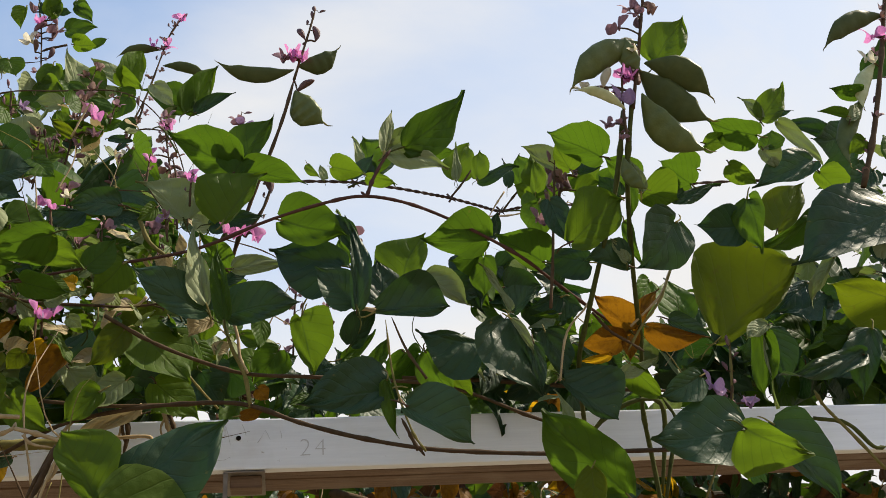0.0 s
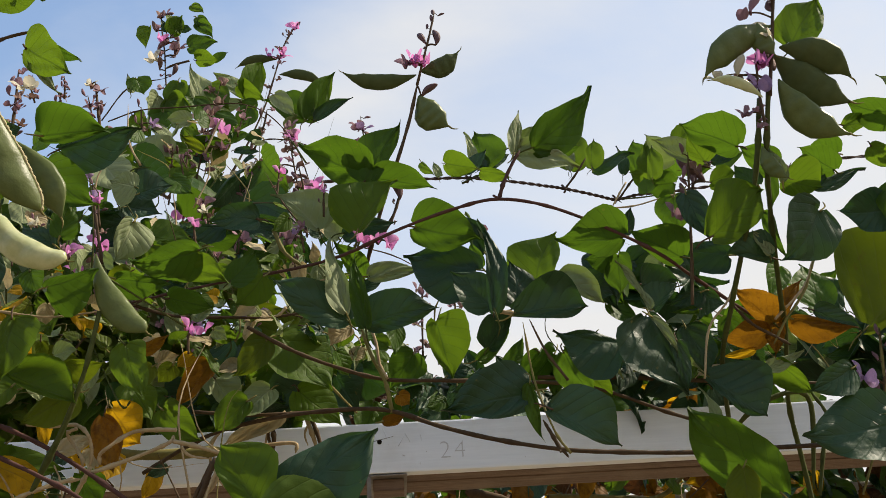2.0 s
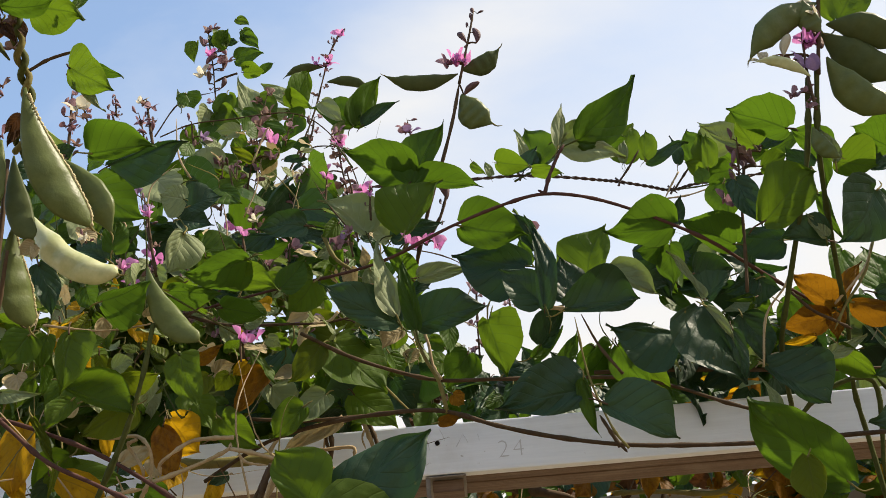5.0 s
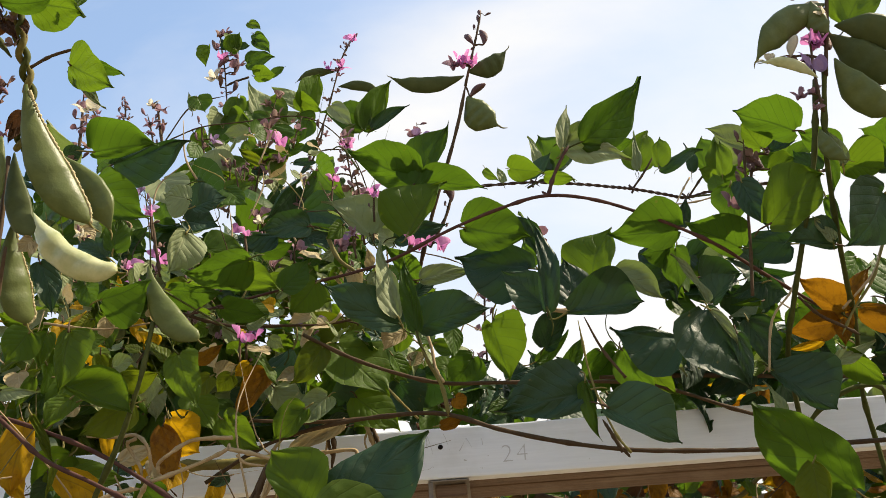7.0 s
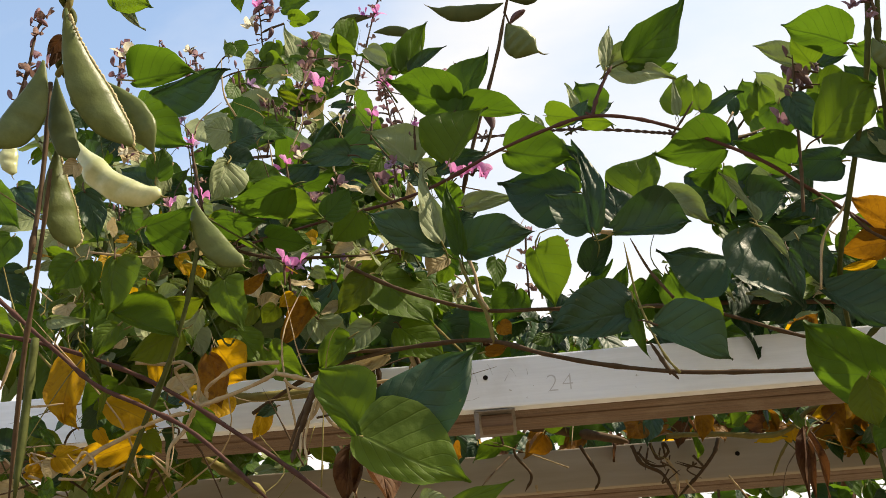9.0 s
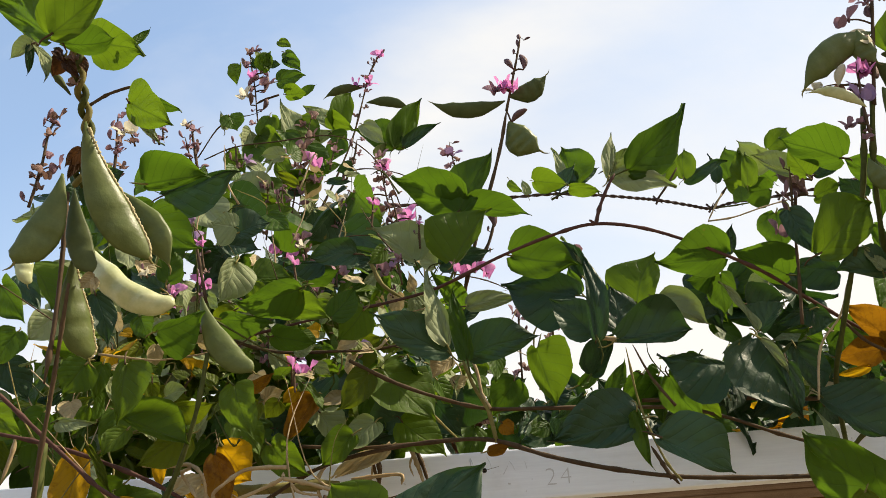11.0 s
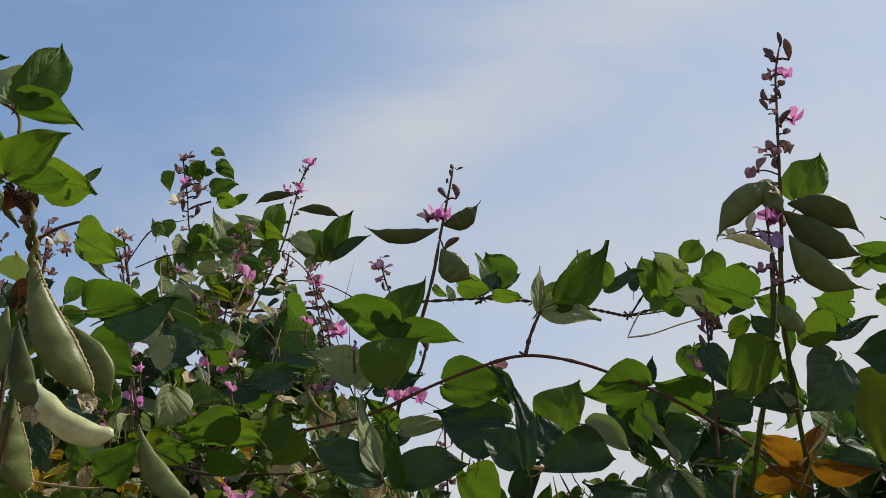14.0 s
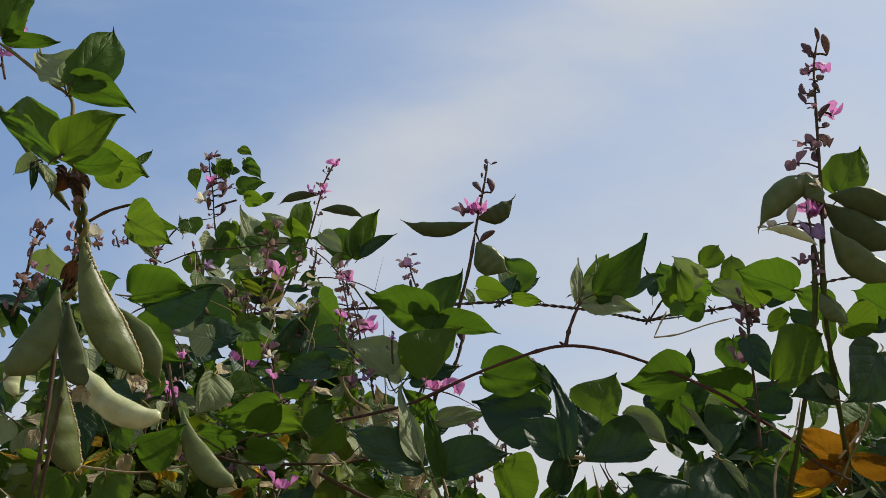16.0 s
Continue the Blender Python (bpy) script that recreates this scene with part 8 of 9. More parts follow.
thicket(fringe_vine, (-0.341, 1.200, 2.060), (0.2, 0.06, 0.09), 60, 0.034, ("pale", "lime", "light", "straw", "yellow", "light", "pale"))
thicket(fringe_vine, (-0.461, 1.150, 2.035), (0.12, 0.06, 0.1), 36, 0.036, ("pale", "lime", "light", "straw", "yellow", "light", "pale"))
thicket(fringe_vine, (-0.123, 1.300, 2.048), (0.14, 0.06, 0.05), 26, 0.036, ("pale", "green", "dark", "light", "green", "straw", "pale"))
thicket(fringe_vine, (0.370, 1.250, 2.005), (0.16, 0.06, 0.07), 30, 0.04, ("pale", "green", "dark", "light", "green", "straw", "pale"))
sp = spike(fringe_vine, [(-0.348, 1.420, 2.334), (-0.346, 1.420, 2.357), (-0.343, 1.420, 2.379)], 0.0015, 0.0011, 3, 0.0164, "mauve", "stem_brown", (0.0, 1.0))
sp = spike(fringe_vine, [(-0.445, 1.280, 2.166), (-0.447, 1.280, 2.181), (-0.449, 1.280, 2.197)], 0.0013, 0.0010, 5, 0.0144, "mauve", "stem_brown", (0.0, 1.0))
flower(sp, (-0.442, 1.278, 2.186), 0.0233, "pink")
sp = spike(fringe_vine, [(-0.478, 1.420, 2.479), (-0.484, 1.420, 2.513), (-0.493, 1.420, 2.548)], 0.0015, 0.0011, 5, 0.0171, "bud", "stem_brown", (0.0, 1.0))
flower(sp, (-0.491, 1.430, 2.533), 0.0270, "mauve")
sp = spike(fringe_vine, [(-0.354, 1.280, 2.088), (-0.353, 1.280, 2.104), (-0.350, 1.280, 2.120)], 0.0013, 0.0009, 6, 0.0140, "bud", "stem_brown", (0.0, 1.0))
sp = spike(fringe_vine, [(-0.531, 1.420, 2.547), (-0.533, 1.420, 2.568), (-0.536, 1.420, 2.590)], 0.0016, 0.0012, 5, 0.0174, "mauve", "stem_brown", (0.0, 1.0))
sp = spike(fringe_vine, [(-0.252, 1.280, 2.206), (-0.258, 1.280, 2.232), (-0.266, 1.280, 2.259)], 0.0013, 0.0010, 3, 0.0146, "mauve", "stem_brown", (0.0, 1.0))
flower(sp, (-0.259, 1.270, 2.238), 0.0200, "cream")
sp = spike(fringe_vine, [(-0.308, 1.280, 2.061), (-0.309, 1.280, 2.085), (-0.310, 1.280, 2.109)], 0.0012, 0.0009, 4, 0.0139, "mauve", "stem_brown", (0.0, 1.0))
sp = spike(fringe_vine, [(-0.579, 1.420, 2.538), (-0.586, 1.420, 2.560), (-0.597, 1.420, 2.582)], 0.0016, 0.0012, 6, 0.0174, "mauve", "stem_brown", (0.0, 1.0))
flower(sp, (-0.597, 1.414, 2.565), 0.0347, "cream")
sp = spike(fringe_vine, [(-0.522, 1.280, 2.169), (-0.525, 1.280, 2.189), (-0.529, 1.280, 2.209)], 0.0013, 0.0010, 5, 0.0144, "mauve", "stem_brown", (0.0, 1.0))
sp = spike(fringe_vine, [(-0.427, 1.280, 2.088), (-0.433, 1.280, 2.107), (-0.440, 1.280, 2.125)], 0.0013, 0.0009, 4, 0.0140, "mauve", "stem_brown", (0.0, 1.0))
sp = spike(fringe_vine, [(-0.238, 1.280, 2.143), (-0.241, 1.280, 2.165), (-0.247, 1.280, 2.187)], 0.0013, 0.0010, 4, 0.0143, "mauve", "stem_brown", (0.0, 1.0))
flower(sp, (-0.243, 1.275, 2.171), 0.0228, "mauve")
sp = spike(fringe_vine, [(-0.347, 1.420, 2.403), (-0.347, 1.420, 2.424), (-0.347, 1.420, 2.446)], 0.0015, 0.0011, 3, 0.0167, "bud", "stem_brown", (0.0, 1.0))
flower(sp, (-0.352, 1.420, 2.434), 0.0238, "mauve")
sp = spike(fringe_vine, [(-0.334, 1.280, 2.126), (-0.331, 1.280, 2.151), (-0.326, 1.280, 2.176)], 0.0013, 0.0010, 4, 0.0142, "mauve", "stem_brown", (0.0, 1.0))
sp = spike(fringe_vine, [(-0.100, 1.280, 2.199), (-0.100, 1.280, 2.221), (-0.100, 1.280, 2.242)], 0.0013, 0.0010, 6, 0.0145, "bud", "stem_brown", (0.0, 1.0))
flower(sp, (-0.096, 1.271, 2.224), 0.0231, "mauve")
sp = spike(fringe_vine, [(-0.410, 1.280, 2.166), (-0.409, 1.280, 2.187), (-0.406, 1.280, 2.208)], 0.0013, 0.0010, 5, 0.0144, "mauve", "stem_brown", (0.0, 1.0))
flower(sp, (-0.407, 1.284, 2.197), 0.0277, "pink")
sp = spike(fringe_vine, [(-0.434, 1.280, 2.125), (-0.435, 1.280, 2.149), (-0.435, 1.280, 2.173)], 0.0013, 0.0010, 3, 0.0142, "mauve", "stem_brown", (0.0, 1.0))
flower(sp, (-0.434, 1.277, 2.157), 0.0215, "pink")
sp = spike(fringe_vine, [(-0.137, 1.280, 2.175), (-0.141, 1.280, 2.192), (-0.148, 1.280, 2.210)], 0.0013, 0.0010, 3, 0.0144, "bud", "stem_brown", (0.0, 1.0))
flower(sp, (-0.152, 1.277, 2.199), 0.0266, "mauve")
sp = spike(fringe_vine, [(-0.395, 1.280, 2.087), (-0.395, 1.280, 2.103), (-0.394, 1.280, 2.119)], 0.0013, 0.0009, 6, 0.0140, "mauve", "stem_brown", (0.0, 1.0))
flower(sp, (-0.388, 1.278, 2.108), 0.0248, "pink")
sp = spike(fringe_vine, [(-0.106, 1.280, 2.211), (-0.104, 1.280, 2.226), (-0.101, 1.280, 2.241)], 0.0013, 0.0010, 4, 0.0146, "mauve", "stem_brown", (0.0, 1.0))
flower(sp, (-0.100, 1.278, 2.231), 0.0274, "mauve")
sp = spike(fringe_vine, [(-0.266, 1.280, 2.230), (-0.265, 1.280, 2.248), (-0.263, 1.280, 2.266)], 0.0013, 0.0010, 3, 0.0147, "mauve", "stem_brown", (0.0, 1.0))
flower(sp, (-0.263, 1.283, 2.257), 0.0213, "mauve")
sp = spike(fringe_vine, [(-0.126, 1.280, 2.071), (-0.126, 1.280, 2.091), (-0.128, 1.280, 2.111)], 0.0013, 0.0009, 4, 0.0139, "bud", "stem_brown", (0.0, 1.0))
flower(sp, (-0.132, 1.279, 2.098), 0.0238, "mauve")
sp = spike(fringe_vine, [(-0.134, 1.280, 2.149), (-0.137, 1.280, 2.171), (-0.141, 1.280, 2.193)], 0.0013, 0.0010, 5, 0.0143, "mauve", "stem_brown", (0.0, 1.0))
flower(sp, (-0.143, 1.277, 2.179), 0.0238, "mauve")
sp = spike(fringe_vine, [(-0.237, 1.280, 2.183), (-0.241, 1.280, 2.200), (-0.245, 1.280, 2.217)], 0.0013, 0.0010, 4, 0.0145, "mauve", "stem_brown", (0.0, 1.0))
sp = spike(fringe_vine, [(-0.207, 1.420, 2.355), (-0.208, 1.420, 2.375), (-0.209, 1.420, 2.395)], 0.0015, 0.0011, 4, 0.0165, "mauve", "stem_brown", (0.0, 1.0))
flower(sp, (-0.203, 1.426, 2.386), 0.0226, "mauve")
sp = spike(fringe_vine, [(-0.243, 1.420, 2.457), (-0.237, 1.420, 2.488), (-0.228, 1.420, 2.519)], 0.0015, 0.0011, 3, 0.0170, "bud", "stem_brown", (0.0, 1.0))
sp = spike(fringe_vine, [(-0.226, 1.420, 2.359), (-0.220, 1.420, 2.386), (-0.212, 1.420, 2.413)], 0.0015, 0.0011, 4, 0.0165, "mauve", "stem_brown", (0.0, 1.0))
flower(sp, (-0.216, 1.429, 2.402), 0.0240, "cream")
sp = spike(fringe_vine, [(-0.357, 1.280, 2.155), (-0.358, 1.280, 2.176), (-0.360, 1.280, 2.198)], 0.0013, 0.0010, 5, 0.0143, "mauve", "stem_brown", (0.0, 1.0))
sp = spike(fringe_vine, [(-0.621, 1.420, 2.440), (-0.618, 1.420, 2.460), (-0.613, 1.420, 2.480)], 0.0015, 0.0011, 6, 0.0169, "mauve", "stem_brown", (0.0, 1.0))
sp = spike(fringe_vine, [(-0.152, 1.420, 2.423), (-0.154, 1.420, 2.444), (-0.157, 1.420, 2.465)], 0.0015, 0.0011, 5, 0.0168, "mauve", "stem_brown", (0.0, 1.0))
flower(sp, (-0.151, 1.428, 2.457), 0.0315, "pink")
sp = spike(fringe_vine, [(-0.213, 1.280, 2.173), (-0.213, 1.280, 2.189), (-0.212, 1.280, 2.206)], 0.0013, 0.0010, 4, 0.0144, "mauve", "stem_brown", (0.0, 1.0))
flower(sp, (-0.212, 1.286, 2.199), 0.0252, "mauve")
sp = spike(fringe_vine, [(-0.324, 1.420, 2.395), (-0.323, 1.420, 2.415), (-0.322, 1.420, 2.435)], 0.0015, 0.0011, 6, 0.0167, "mauve", "stem_brown", (0.0, 1.0))
sp = spike(fringe_vine, [(-0.191, 1.280, 2.051), (-0.190, 1.280, 2.070), (-0.189, 1.280, 2.090)], 0.0012, 0.0009, 5, 0.0139, "mauve", "stem_brown", (0.0, 1.0))
flower(sp, (-0.190, 1.284, 2.079), 0.0276, "violet")
sp = spike(fringe_vine, [(-0.233, 1.420, 2.318), (-0.235, 1.420, 2.346), (-0.238, 1.420, 2.375)], 0.0015, 0.0011, 3, 0.0164, "mauve", "stem_brown", (0.0, 1.0))
flower(sp, (-0.232, 1.416, 2.355), 0.0253, "mauve")
sp = spike(fringe_vine, [(-0.371, 1.280, 2.068), (-0.369, 1.280, 2.085), (-0.365, 1.280, 2.102)], 0.0012, 0.0009, 4, 0.0139, "mauve", "stem_brown", (0.0, 1.0))
flower(sp, (-0.366, 1.274, 2.089), 0.0241, "mauve")
stem(fringe_vine, [(-0.350, 1.250, 2.305), (-0.369, 1.250, 2.346), (-0.375, 1.250, 2.410)], 0.0018, 0.0007, "stem_straw", "tendril")
stem(fringe_vine, [(-0.395, 1.250, 2.081), (-0.405, 1.250, 2.127), (-0.406, 1.250, 2.155)], 0.0015, 0.0006, "stem_green", "tendril")
stem(fringe_vine, [(-0.180, 1.250, 2.208), (-0.196, 1.250, 2.235), (-0.135, 1.250, 2.234)], 0.0011, 0.0006, "stem_brown", "tendril")
stem(fringe_vine, [(-0.116, 1.250, 2.299), (-0.139, 1.250, 2.339), (-0.157, 1.250, 2.335)], 0.0014, 0.0007, "stem_green", "tendril")
stem(fringe_vine, [(-0.316, 1.250, 2.113), (-0.316, 1.250, 2.137), (-0.326, 1.250, 2.142)], 0.0017, 0.0006, "stem_straw", "tendril")
stem(fringe_vine, [(-0.454, 1.250, 2.217), (-0.441, 1.250, 2.241), (-0.505, 1.250, 2.265)], 0.0014, 0.0006, "stem_straw", "tendril")
stem(fringe_vine, [(-0.444, 1.250, 2.307), (-0.435, 1.250, 2.355), (-0.469, 1.250, 2.368)], 0.0016, 0.0007, "stem_brown", "tendril")
stem(fringe_vine, [(-0.488, 1.250, 2.058), (-0.504, 1.250, 2.080), (-0.531, 1.250, 2.146)], 0.0011, 0.0006, "stem_olive", "tendril")
stem(fringe_vine, [(-0.192, 1.250, 2.083), (-0.204, 1.250, 2.119), (-0.182, 1.250, 2.147)], 0.0015, 0.0006, "stem_olive", "tendril")
stem(fringe_vine, [(-0.415, 1.250, 2.029), (-0.397, 1.250, 2.069), (-0.454, 1.250, 2.104)], 0.0015, 0.0006, "stem_brown", "tendril")
stem(fringe_vine, [(-0.284, 1.250, 2.262), (-0.294, 1.250, 2.316), (-0.282, 1.250, 2.292)], 0.0014, 0.0007, "stem_brown", "tendril")
stem(fringe_vine, [(-0.300, 1.250, 2.177), (-0.295, 1.250, 2.213), (-0.304, 1.250, 2.271)], 0.0016, 0.0006, "stem_straw", "tendril")
stem(fringe_vine, [(-0.193, 1.250, 2.078), (-0.207, 1.250, 2.108), (-0.215, 1.250, 2.119)], 0.0016, 0.0006, "stem_olive", "tendril")
stem(fringe_vine, [(-0.441, 1.250, 2.234), (-0.459, 1.250, 2.266), (-0.458, 1.250, 2.272)], 0.0010, 0.0006, "stem_brown", "tendril")
stem(fringe_vine, [(-0.205, 1.250, 2.191), (-0.209, 1.250, 2.211), (-0.192, 1.250, 2.284)], 0.0013, 0.0006, "stem_straw", "tendril")
stem(fringe_vine, [(-0.318, 1.250, 2.254), (-0.309, 1.250, 2.298), (-0.357, 1.250, 2.331)], 0.0015, 0.0007, "stem_olive", "tendril")
stem(fringe_vine, [(-0.209, 1.250, 2.031), (-0.203, 1.250, 2.056), (-0.219, 1.250, 2.121)], 0.0016, 0.0006, "stem_olive", "tendril")
stem(fringe_vine, [(-0.445, 1.250, 2.191), (-0.441, 1.250, 2.200), (-0.473, 1.250, 2.272)], 0.0011, 0.0006, "stem_green", "tendril")
stem(fringe_vine, [(-0.260, 1.250, 2.322), (-0.240, 1.250, 2.377), (-0.234, 1.250, 2.372)], 0.0016, 0.0007, "stem_straw", "tendril")
stem(fringe_vine, [(-0.448, 1.250, 2.022), (-0.429, 1.250, 2.066), (-0.476, 1.250, 2.051)], 0.0009, 0.0006, "stem_olive", "tendril")
stem(fringe_vine, [(-0.121, 1.250, 2.060), (-0.143, 1.250, 2.073), (-0.102, 1.250, 2.107)], 0.0010, 0.0006, "stem_brown", "tendril")
stem(fringe_vine, [(-0.474, 1.250, 2.202), (-0.475, 1.250, 2.213), (-0.472, 1.250, 2.229)], 0.0011, 0.0006, "stem_olive", "tendril")
stem(fringe_vine, [(-0.101, 1.250, 2.196), (-0.095, 1.250, 2.221), (-0.093, 1.250, 2.283)], 0.0016, 0.0006, "stem_olive", "tendril")
stem(fringe_vine, [(-0.220, 1.250, 2.010), (-0.214, 1.250, 2.025), (-0.222, 1.250, 2.055)], 0.0012, 0.0006, "stem_green", "tendril")
stem(fringe_vine, [(-0.081, 1.250, 2.079), (-0.079, 1.250, 2.122), (-0.079, 1.250, 2.117)], 0.0014, 0.0006, "stem_brown", "tendril")
stem(fringe_vine, [(-0.098, 1.250, 2.042), (-0.110, 1.250, 2.077), (-0.113, 1.250, 2.128)], 0.0013, 0.0006, "stem_green", "tendril")
stem(fringe_vine, [(-0.358, 1.250, 2.182), (-0.350, 1.250, 2.213), (-0.370, 1.250, 2.252)], 0.0011, 0.0006, "stem_green", "tendril")
stem(fringe_vine, [(-0.272, 1.250, 2.233), (-0.254, 1.250, 2.280), (-0.253, 1.250, 2.309)], 0.0012, 0.0006, "stem_straw", "tendril")
stem(fringe_vine, [(-0.470, 1.250, 2.190), (-0.461, 1.250, 2.235), (-0.443, 1.250, 2.274)], 0.0017, 0.0006, "stem_olive", "tendril")
stem(fringe_vine, [(-0.468, 1.250, 2.080), (-0.474, 1.250, 2.115), (-0.491, 1.250, 2.156)], 0.0012, 0.0006, "stem_green", "tendril")
stem(fringe_vine, [(-0.437, 1.250, 2.269), (-0.436, 1.250, 2.312), (-0.489, 1.250, 2.347)], 0.0013, 0.0007, "stem_green", "tendril")
stem(fringe_vine, [(-0.129, 1.250, 2.207), (-0.151, 1.250, 2.240), (-0.174, 1.250, 2.286)], 0.0013, 0.0006, "stem_brown", "tendril")
stem(fringe_vine, [(-0.207, 1.250, 2.213), (-0.196, 1.250, 2.251), (-0.235, 1.250, 2.309)], 0.0013, 0.0006, "stem_olive", "tendril")
stem(fringe_vine, [(-0.282, 1.250, 2.105), (-0.276, 1.250, 2.115), (-0.242, 1.250, 2.182)], 0.0015, 0.0006, "stem_olive", "tendril")
stem(fringe_vine, [(-0.360, 1.250, 2.064), (-0.379, 1.250, 2.082), (-0.396, 1.250, 2.144)], 0.0011, 0.0006, "stem_straw", "tendril")
stem(fringe_vine, [(-0.374, 1.250, 2.262), (-0.362, 1.250, 2.297), (-0.334, 1.250, 2.301)], 0.0012, 0.0007, "stem_green", "tendril")
stem(fringe_vine, [(-0.081, 1.250, 2.158), (-0.068, 1.250, 2.175), (-0.035, 1.250, 2.232)], 0.0009, 0.0006, "stem_green", "tendril")
stem(fringe_vine, [(-0.213, 1.250, 2.114), (-0.233, 1.250, 2.141), (-0.253, 1.250, 2.178)], 0.0013, 0.0006, "stem_green", "tendril")
stem(fringe_vine, [(-0.411, 1.250, 2.261), (-0.404, 1.250, 2.300), (-0.371, 1.250, 2.331)], 0.0013, 0.0007, "stem_straw", "tendril")
stem(fringe_vine, [(-0.461, 1.250, 2.145), (-0.439, 1.250, 2.166), (-0.497, 1.250, 2.182)], 0.0008, 0.0006, "stem_straw", "tendril")

shade_vine = thing("bean_vine", "bean foliage above the beam, its shade put into dark leaves", "vine", "bean vines")
# mostly dark leaves, so the depth of shade is coloured in
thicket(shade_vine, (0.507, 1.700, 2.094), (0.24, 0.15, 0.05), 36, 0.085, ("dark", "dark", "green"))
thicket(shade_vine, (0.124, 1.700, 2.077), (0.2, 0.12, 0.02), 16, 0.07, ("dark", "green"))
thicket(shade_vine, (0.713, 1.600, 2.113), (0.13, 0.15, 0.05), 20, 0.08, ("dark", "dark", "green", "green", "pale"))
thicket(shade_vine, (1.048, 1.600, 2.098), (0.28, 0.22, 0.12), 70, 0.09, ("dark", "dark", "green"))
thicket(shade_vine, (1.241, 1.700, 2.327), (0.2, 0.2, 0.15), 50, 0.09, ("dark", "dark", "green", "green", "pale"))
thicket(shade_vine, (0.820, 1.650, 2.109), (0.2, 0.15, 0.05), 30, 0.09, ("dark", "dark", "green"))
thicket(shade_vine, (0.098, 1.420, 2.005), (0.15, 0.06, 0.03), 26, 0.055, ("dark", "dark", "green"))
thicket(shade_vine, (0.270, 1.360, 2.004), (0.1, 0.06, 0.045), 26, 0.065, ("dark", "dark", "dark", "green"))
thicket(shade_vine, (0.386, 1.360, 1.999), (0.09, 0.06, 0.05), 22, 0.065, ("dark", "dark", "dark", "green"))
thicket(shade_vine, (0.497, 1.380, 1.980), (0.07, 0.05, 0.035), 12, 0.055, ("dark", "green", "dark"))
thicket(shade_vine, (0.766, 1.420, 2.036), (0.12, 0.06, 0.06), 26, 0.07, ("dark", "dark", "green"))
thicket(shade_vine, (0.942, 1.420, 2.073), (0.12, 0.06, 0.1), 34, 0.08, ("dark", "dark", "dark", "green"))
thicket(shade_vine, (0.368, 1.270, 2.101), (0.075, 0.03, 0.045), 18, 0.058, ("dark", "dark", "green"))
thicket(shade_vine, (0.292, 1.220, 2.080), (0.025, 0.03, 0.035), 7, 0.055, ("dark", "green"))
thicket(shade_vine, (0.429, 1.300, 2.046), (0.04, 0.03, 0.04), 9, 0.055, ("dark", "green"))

edge_vine = thing("bean_vine", "tall loose bean foliage beyond the flower spike, added for shade", "vine", "bean vines")
# stands mostly out of view; added to shade the back beam
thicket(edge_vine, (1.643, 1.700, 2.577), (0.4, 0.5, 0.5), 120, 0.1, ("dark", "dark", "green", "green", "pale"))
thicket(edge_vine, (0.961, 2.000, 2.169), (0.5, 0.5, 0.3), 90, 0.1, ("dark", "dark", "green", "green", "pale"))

under_vine = thing("bean_vine", "yellowing bean leaves hanging between the beams", "vine", "bean vines")
thicket(under_vine, (0.281, 1.750, 1.932), (0.6, 0.12, 0.02), 40, 0.05, ("green", "dark", "orange", "light", "dark", "dry", "green"))
# lightened leaf mix imitates sun reaching below the bush
thicket(under_vine, (-0.602, 1.620, 1.936), (0.36, 0.14, 0.05), 90, 0.06, ("light", "lime", "pale", "green", "light", "lime"))
thicket(under_vine, (-0.634, 2.200, 1.992), (0.6, 0.2, 0.1), 120, 0.08, ("dark", "dark", "green", "green", "pale"))

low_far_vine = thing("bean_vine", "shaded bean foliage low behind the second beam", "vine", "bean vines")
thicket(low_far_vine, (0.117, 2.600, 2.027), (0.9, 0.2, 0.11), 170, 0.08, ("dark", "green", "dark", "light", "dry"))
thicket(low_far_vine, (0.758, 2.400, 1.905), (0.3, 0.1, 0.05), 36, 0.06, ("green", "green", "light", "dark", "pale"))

front_vine = thing("bean_vine", "yellowing small leaves and straw before the white beam", "vine", "bean vines")
thicket(front_vine, (-0.543, 1.220, 1.827), (0.15, 0.05, 0.055), 44, 0.042, ("green", "lime", "yellow", "dark", "straw", "dark"))
thicket(front_vine, (-0.401, 1.250, 1.872), (0.12, 0.04, 0.03), 14, 0.036, ("green", "yellow", "dark", "straw"))

gap_vine = thing("bean_vine", "sparse bean leaves seen through the gap between beams", "vine", "bean vines")
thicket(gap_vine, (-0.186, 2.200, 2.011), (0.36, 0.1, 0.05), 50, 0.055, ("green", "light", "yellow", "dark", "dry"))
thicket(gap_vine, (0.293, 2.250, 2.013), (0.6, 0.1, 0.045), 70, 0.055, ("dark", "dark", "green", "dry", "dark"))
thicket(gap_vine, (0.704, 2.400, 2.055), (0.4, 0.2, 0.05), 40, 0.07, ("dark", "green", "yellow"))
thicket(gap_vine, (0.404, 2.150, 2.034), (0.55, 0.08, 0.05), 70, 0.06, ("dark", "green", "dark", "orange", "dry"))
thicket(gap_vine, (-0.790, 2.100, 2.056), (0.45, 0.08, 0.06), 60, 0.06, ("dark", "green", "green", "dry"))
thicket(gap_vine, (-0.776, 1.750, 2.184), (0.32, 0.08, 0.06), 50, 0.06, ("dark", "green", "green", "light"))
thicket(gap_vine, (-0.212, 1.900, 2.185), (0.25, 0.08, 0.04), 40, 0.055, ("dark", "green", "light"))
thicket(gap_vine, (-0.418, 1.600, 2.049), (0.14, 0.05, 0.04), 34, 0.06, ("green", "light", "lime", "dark"))
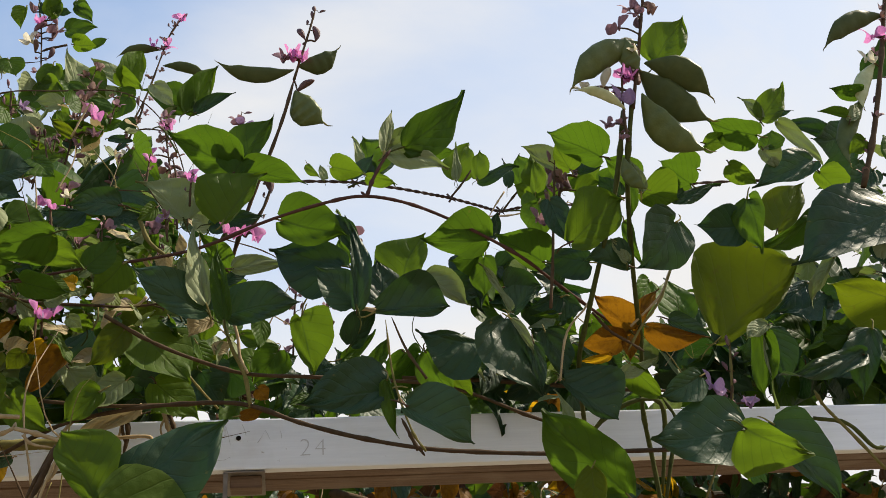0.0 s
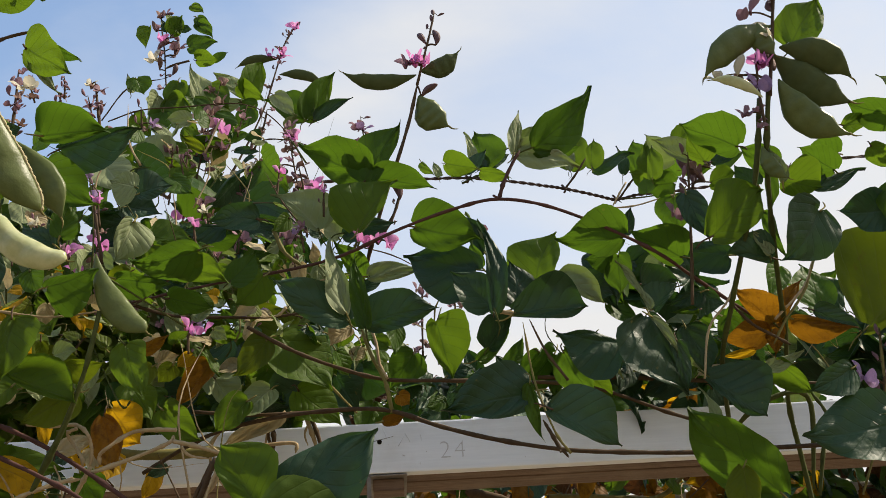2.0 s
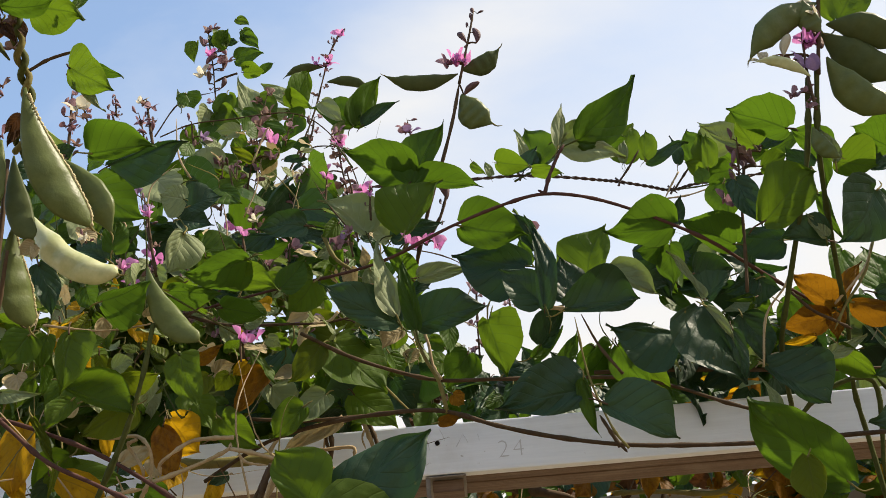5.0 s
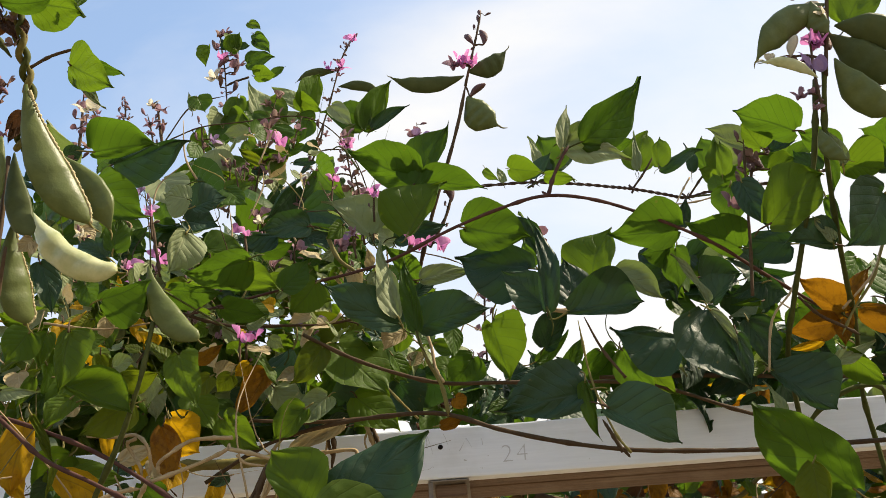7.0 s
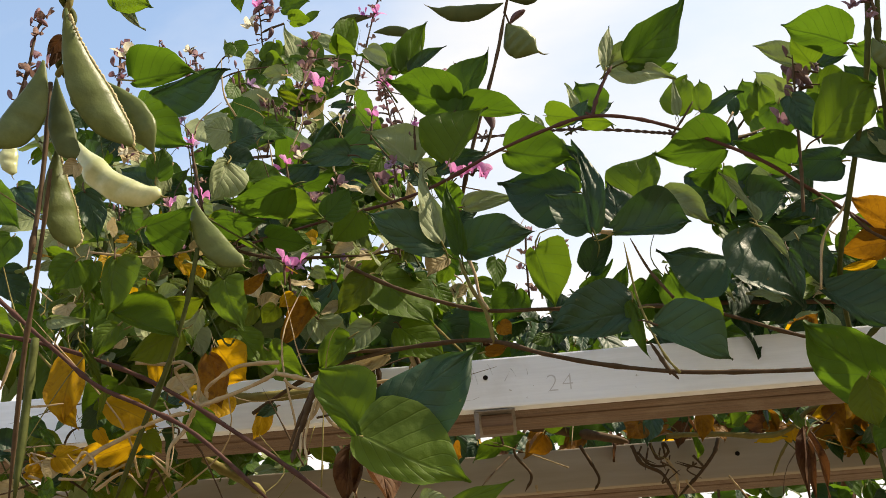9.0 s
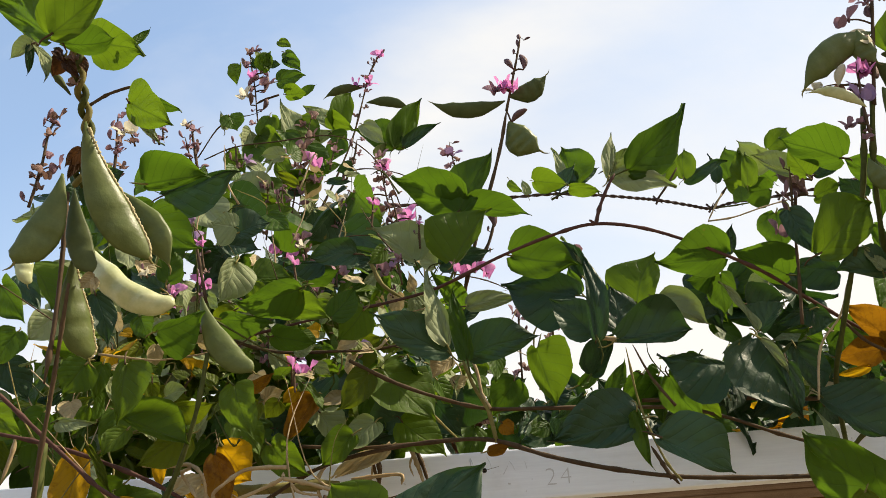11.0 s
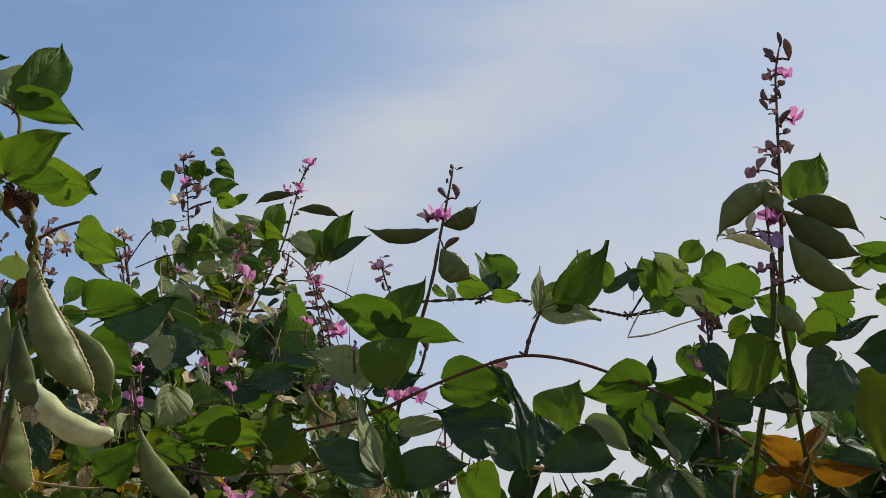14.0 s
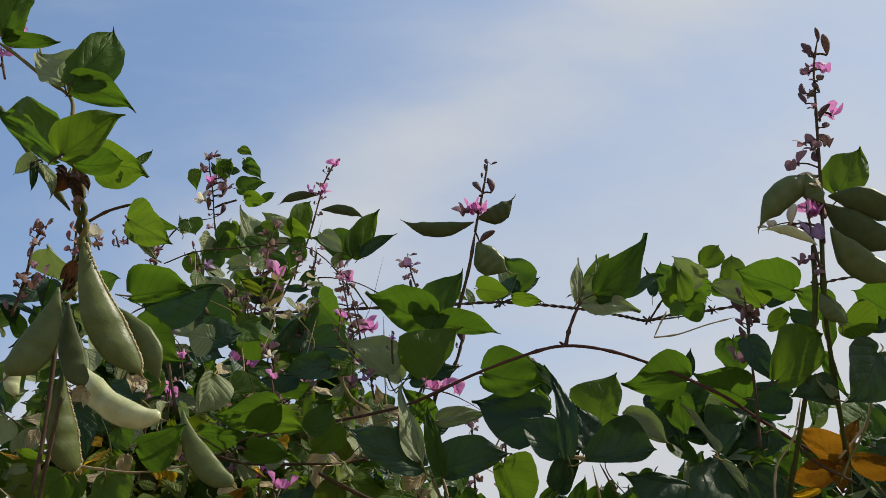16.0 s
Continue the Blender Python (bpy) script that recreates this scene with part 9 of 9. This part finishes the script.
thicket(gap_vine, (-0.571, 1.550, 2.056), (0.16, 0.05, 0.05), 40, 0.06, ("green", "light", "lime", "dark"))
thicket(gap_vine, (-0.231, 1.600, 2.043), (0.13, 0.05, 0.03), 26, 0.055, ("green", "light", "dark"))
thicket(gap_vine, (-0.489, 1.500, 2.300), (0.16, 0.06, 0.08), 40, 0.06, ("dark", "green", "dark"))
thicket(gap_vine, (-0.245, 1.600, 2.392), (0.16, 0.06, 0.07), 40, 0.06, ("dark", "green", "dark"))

corner_vine = thing("bean_vine", "shade-darkened and orange bean leaves hanging under the beam", "vine", "bean vines")
# dark kinds paint the gloom below the beam into the leaves
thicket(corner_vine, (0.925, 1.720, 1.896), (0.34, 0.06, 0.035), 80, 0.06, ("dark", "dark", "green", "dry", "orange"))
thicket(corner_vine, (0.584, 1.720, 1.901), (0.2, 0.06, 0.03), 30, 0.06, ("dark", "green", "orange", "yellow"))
tangle(far_vine, (-0.370, 1.600, 2.365), (0.34, 0.15, 0.12), 14)
tangle(far_vine, (-0.331, 1.450, 2.122), (0.4, 0.2, 0.12), 18)
tangle(far_vine, (-0.452, 1.150, 2.012), (0.2, 0.15, 0.12), 16)
tangle(far_vine, (0.417, 1.400, 2.033), (0.3, 0.15, 0.1), 10)
tangle(far_vine, (-0.437, 1.200, 1.820), (0.3, 0.1, 0.08), 26)
tangle(far_vine, (0.175, 1.700, 1.880), (0.4, 0.1, 0.05), 14)

# faint pencil marks, a nail hole and a steel strap on the front board
marks = thing("pencil_writing", "faint grey pencil figures on the white beam", "writing")


def stroke(x0, z0, x1, z1, r=0.00045):
    part("stroke", tube_mesh("stroke", [Vector((x0, 1.3399, z0)), Vector(((x0 + x1) / 2 + 0.0006, 1.3399, (z0 + z1) / 2)), Vector((x1, 1.3399, z1))], r, r, 5), MAT["pencil"], marks)


stroke(-0.0440, 1.9296, -0.0370, 1.9022)
stroke(-0.0440, 1.9296, -0.0454, 1.9108)
stroke(-0.0220, 1.9300, -0.0164, 1.9144)
stroke(-0.0457, 1.9282, -0.0439, 1.9107)
stroke(-0.0015, 1.9045, 0.0083, 1.9217)
stroke(0.0083, 1.9217, 0.0147, 1.9085)
stroke(0.0285, 1.9198, 0.0299, 1.9102)
stroke(-0.0611, 1.8819, -0.0445, 1.8827)
stroke(-0.0445, 1.8827, -0.0383, 1.8860)
stroke(-0.0383, 1.8860, -0.0369, 1.8844)

for digit_text, digit_x in (("2", 0.0527), ("4", 0.0727)):
    digit_curve = bpy.data.curves.new("digit", "FONT")
    digit_curve.body, digit_curve.size, digit_curve.extrude, digit_curve.offset = digit_text, 0.0342, 0.0001, -0.0008
    digit_ob = new("digit_curve", digit_curve)
    bpy.context.view_layer.update()
    digit_mesh = bpy.data.meshes.new_from_object(digit_ob.evaluated_get(bpy.context.evaluated_depsgraph_get()))
    bpy.data.objects.remove(digit_ob)
    part("digit", digit_mesh, MAT["pencil"], marks).matrix_basis = pose(digit_x, 1.3396, 1.8849, 90, 0, 0)

hole_bm = bmesh.new()
bmesh.ops.create_circle(hole_bm, cap_ends=True, radius=0.0034, segments=14)
hole = part("nail_hole", hole_bm, MAT["hole"], beams[0], "dark nail hole")
hole.matrix_basis = pose(-0.0265, 1.3393, 1.9114, 90, 0, 0)
hole_bm = bmesh.new()
bmesh.ops.create_circle(hole_bm, cap_ends=True, radius=0.0042, segments=14)
hole = part("nail_hole", hole_bm, MAT["hole"], beams[1], "dark nail hole")
hole.matrix_basis = pose(0.3909, 1.8493, 1.8949, 90, 0, 0)
strap = thing("joint_strap", "grey steel strap nailed under the beam", "strap")
part("plate", box_bm(-0.0454, 0.0084, 1.3405, 1.475, 1.8655, 1.8675, 0.0006), MAT["tin"], strap)
part("flange", box_bm(-0.0454, -0.0394, 1.3405, 1.343, 1.83, 1.8652, 0.0006), MAT["tin"], strap)
part("stub", box_bm(-0.0374, 0.0044, 1.356, 1.398, 1.849, 1.8652, 0.002), MAT["wood"], strap, "short brown wooden block")
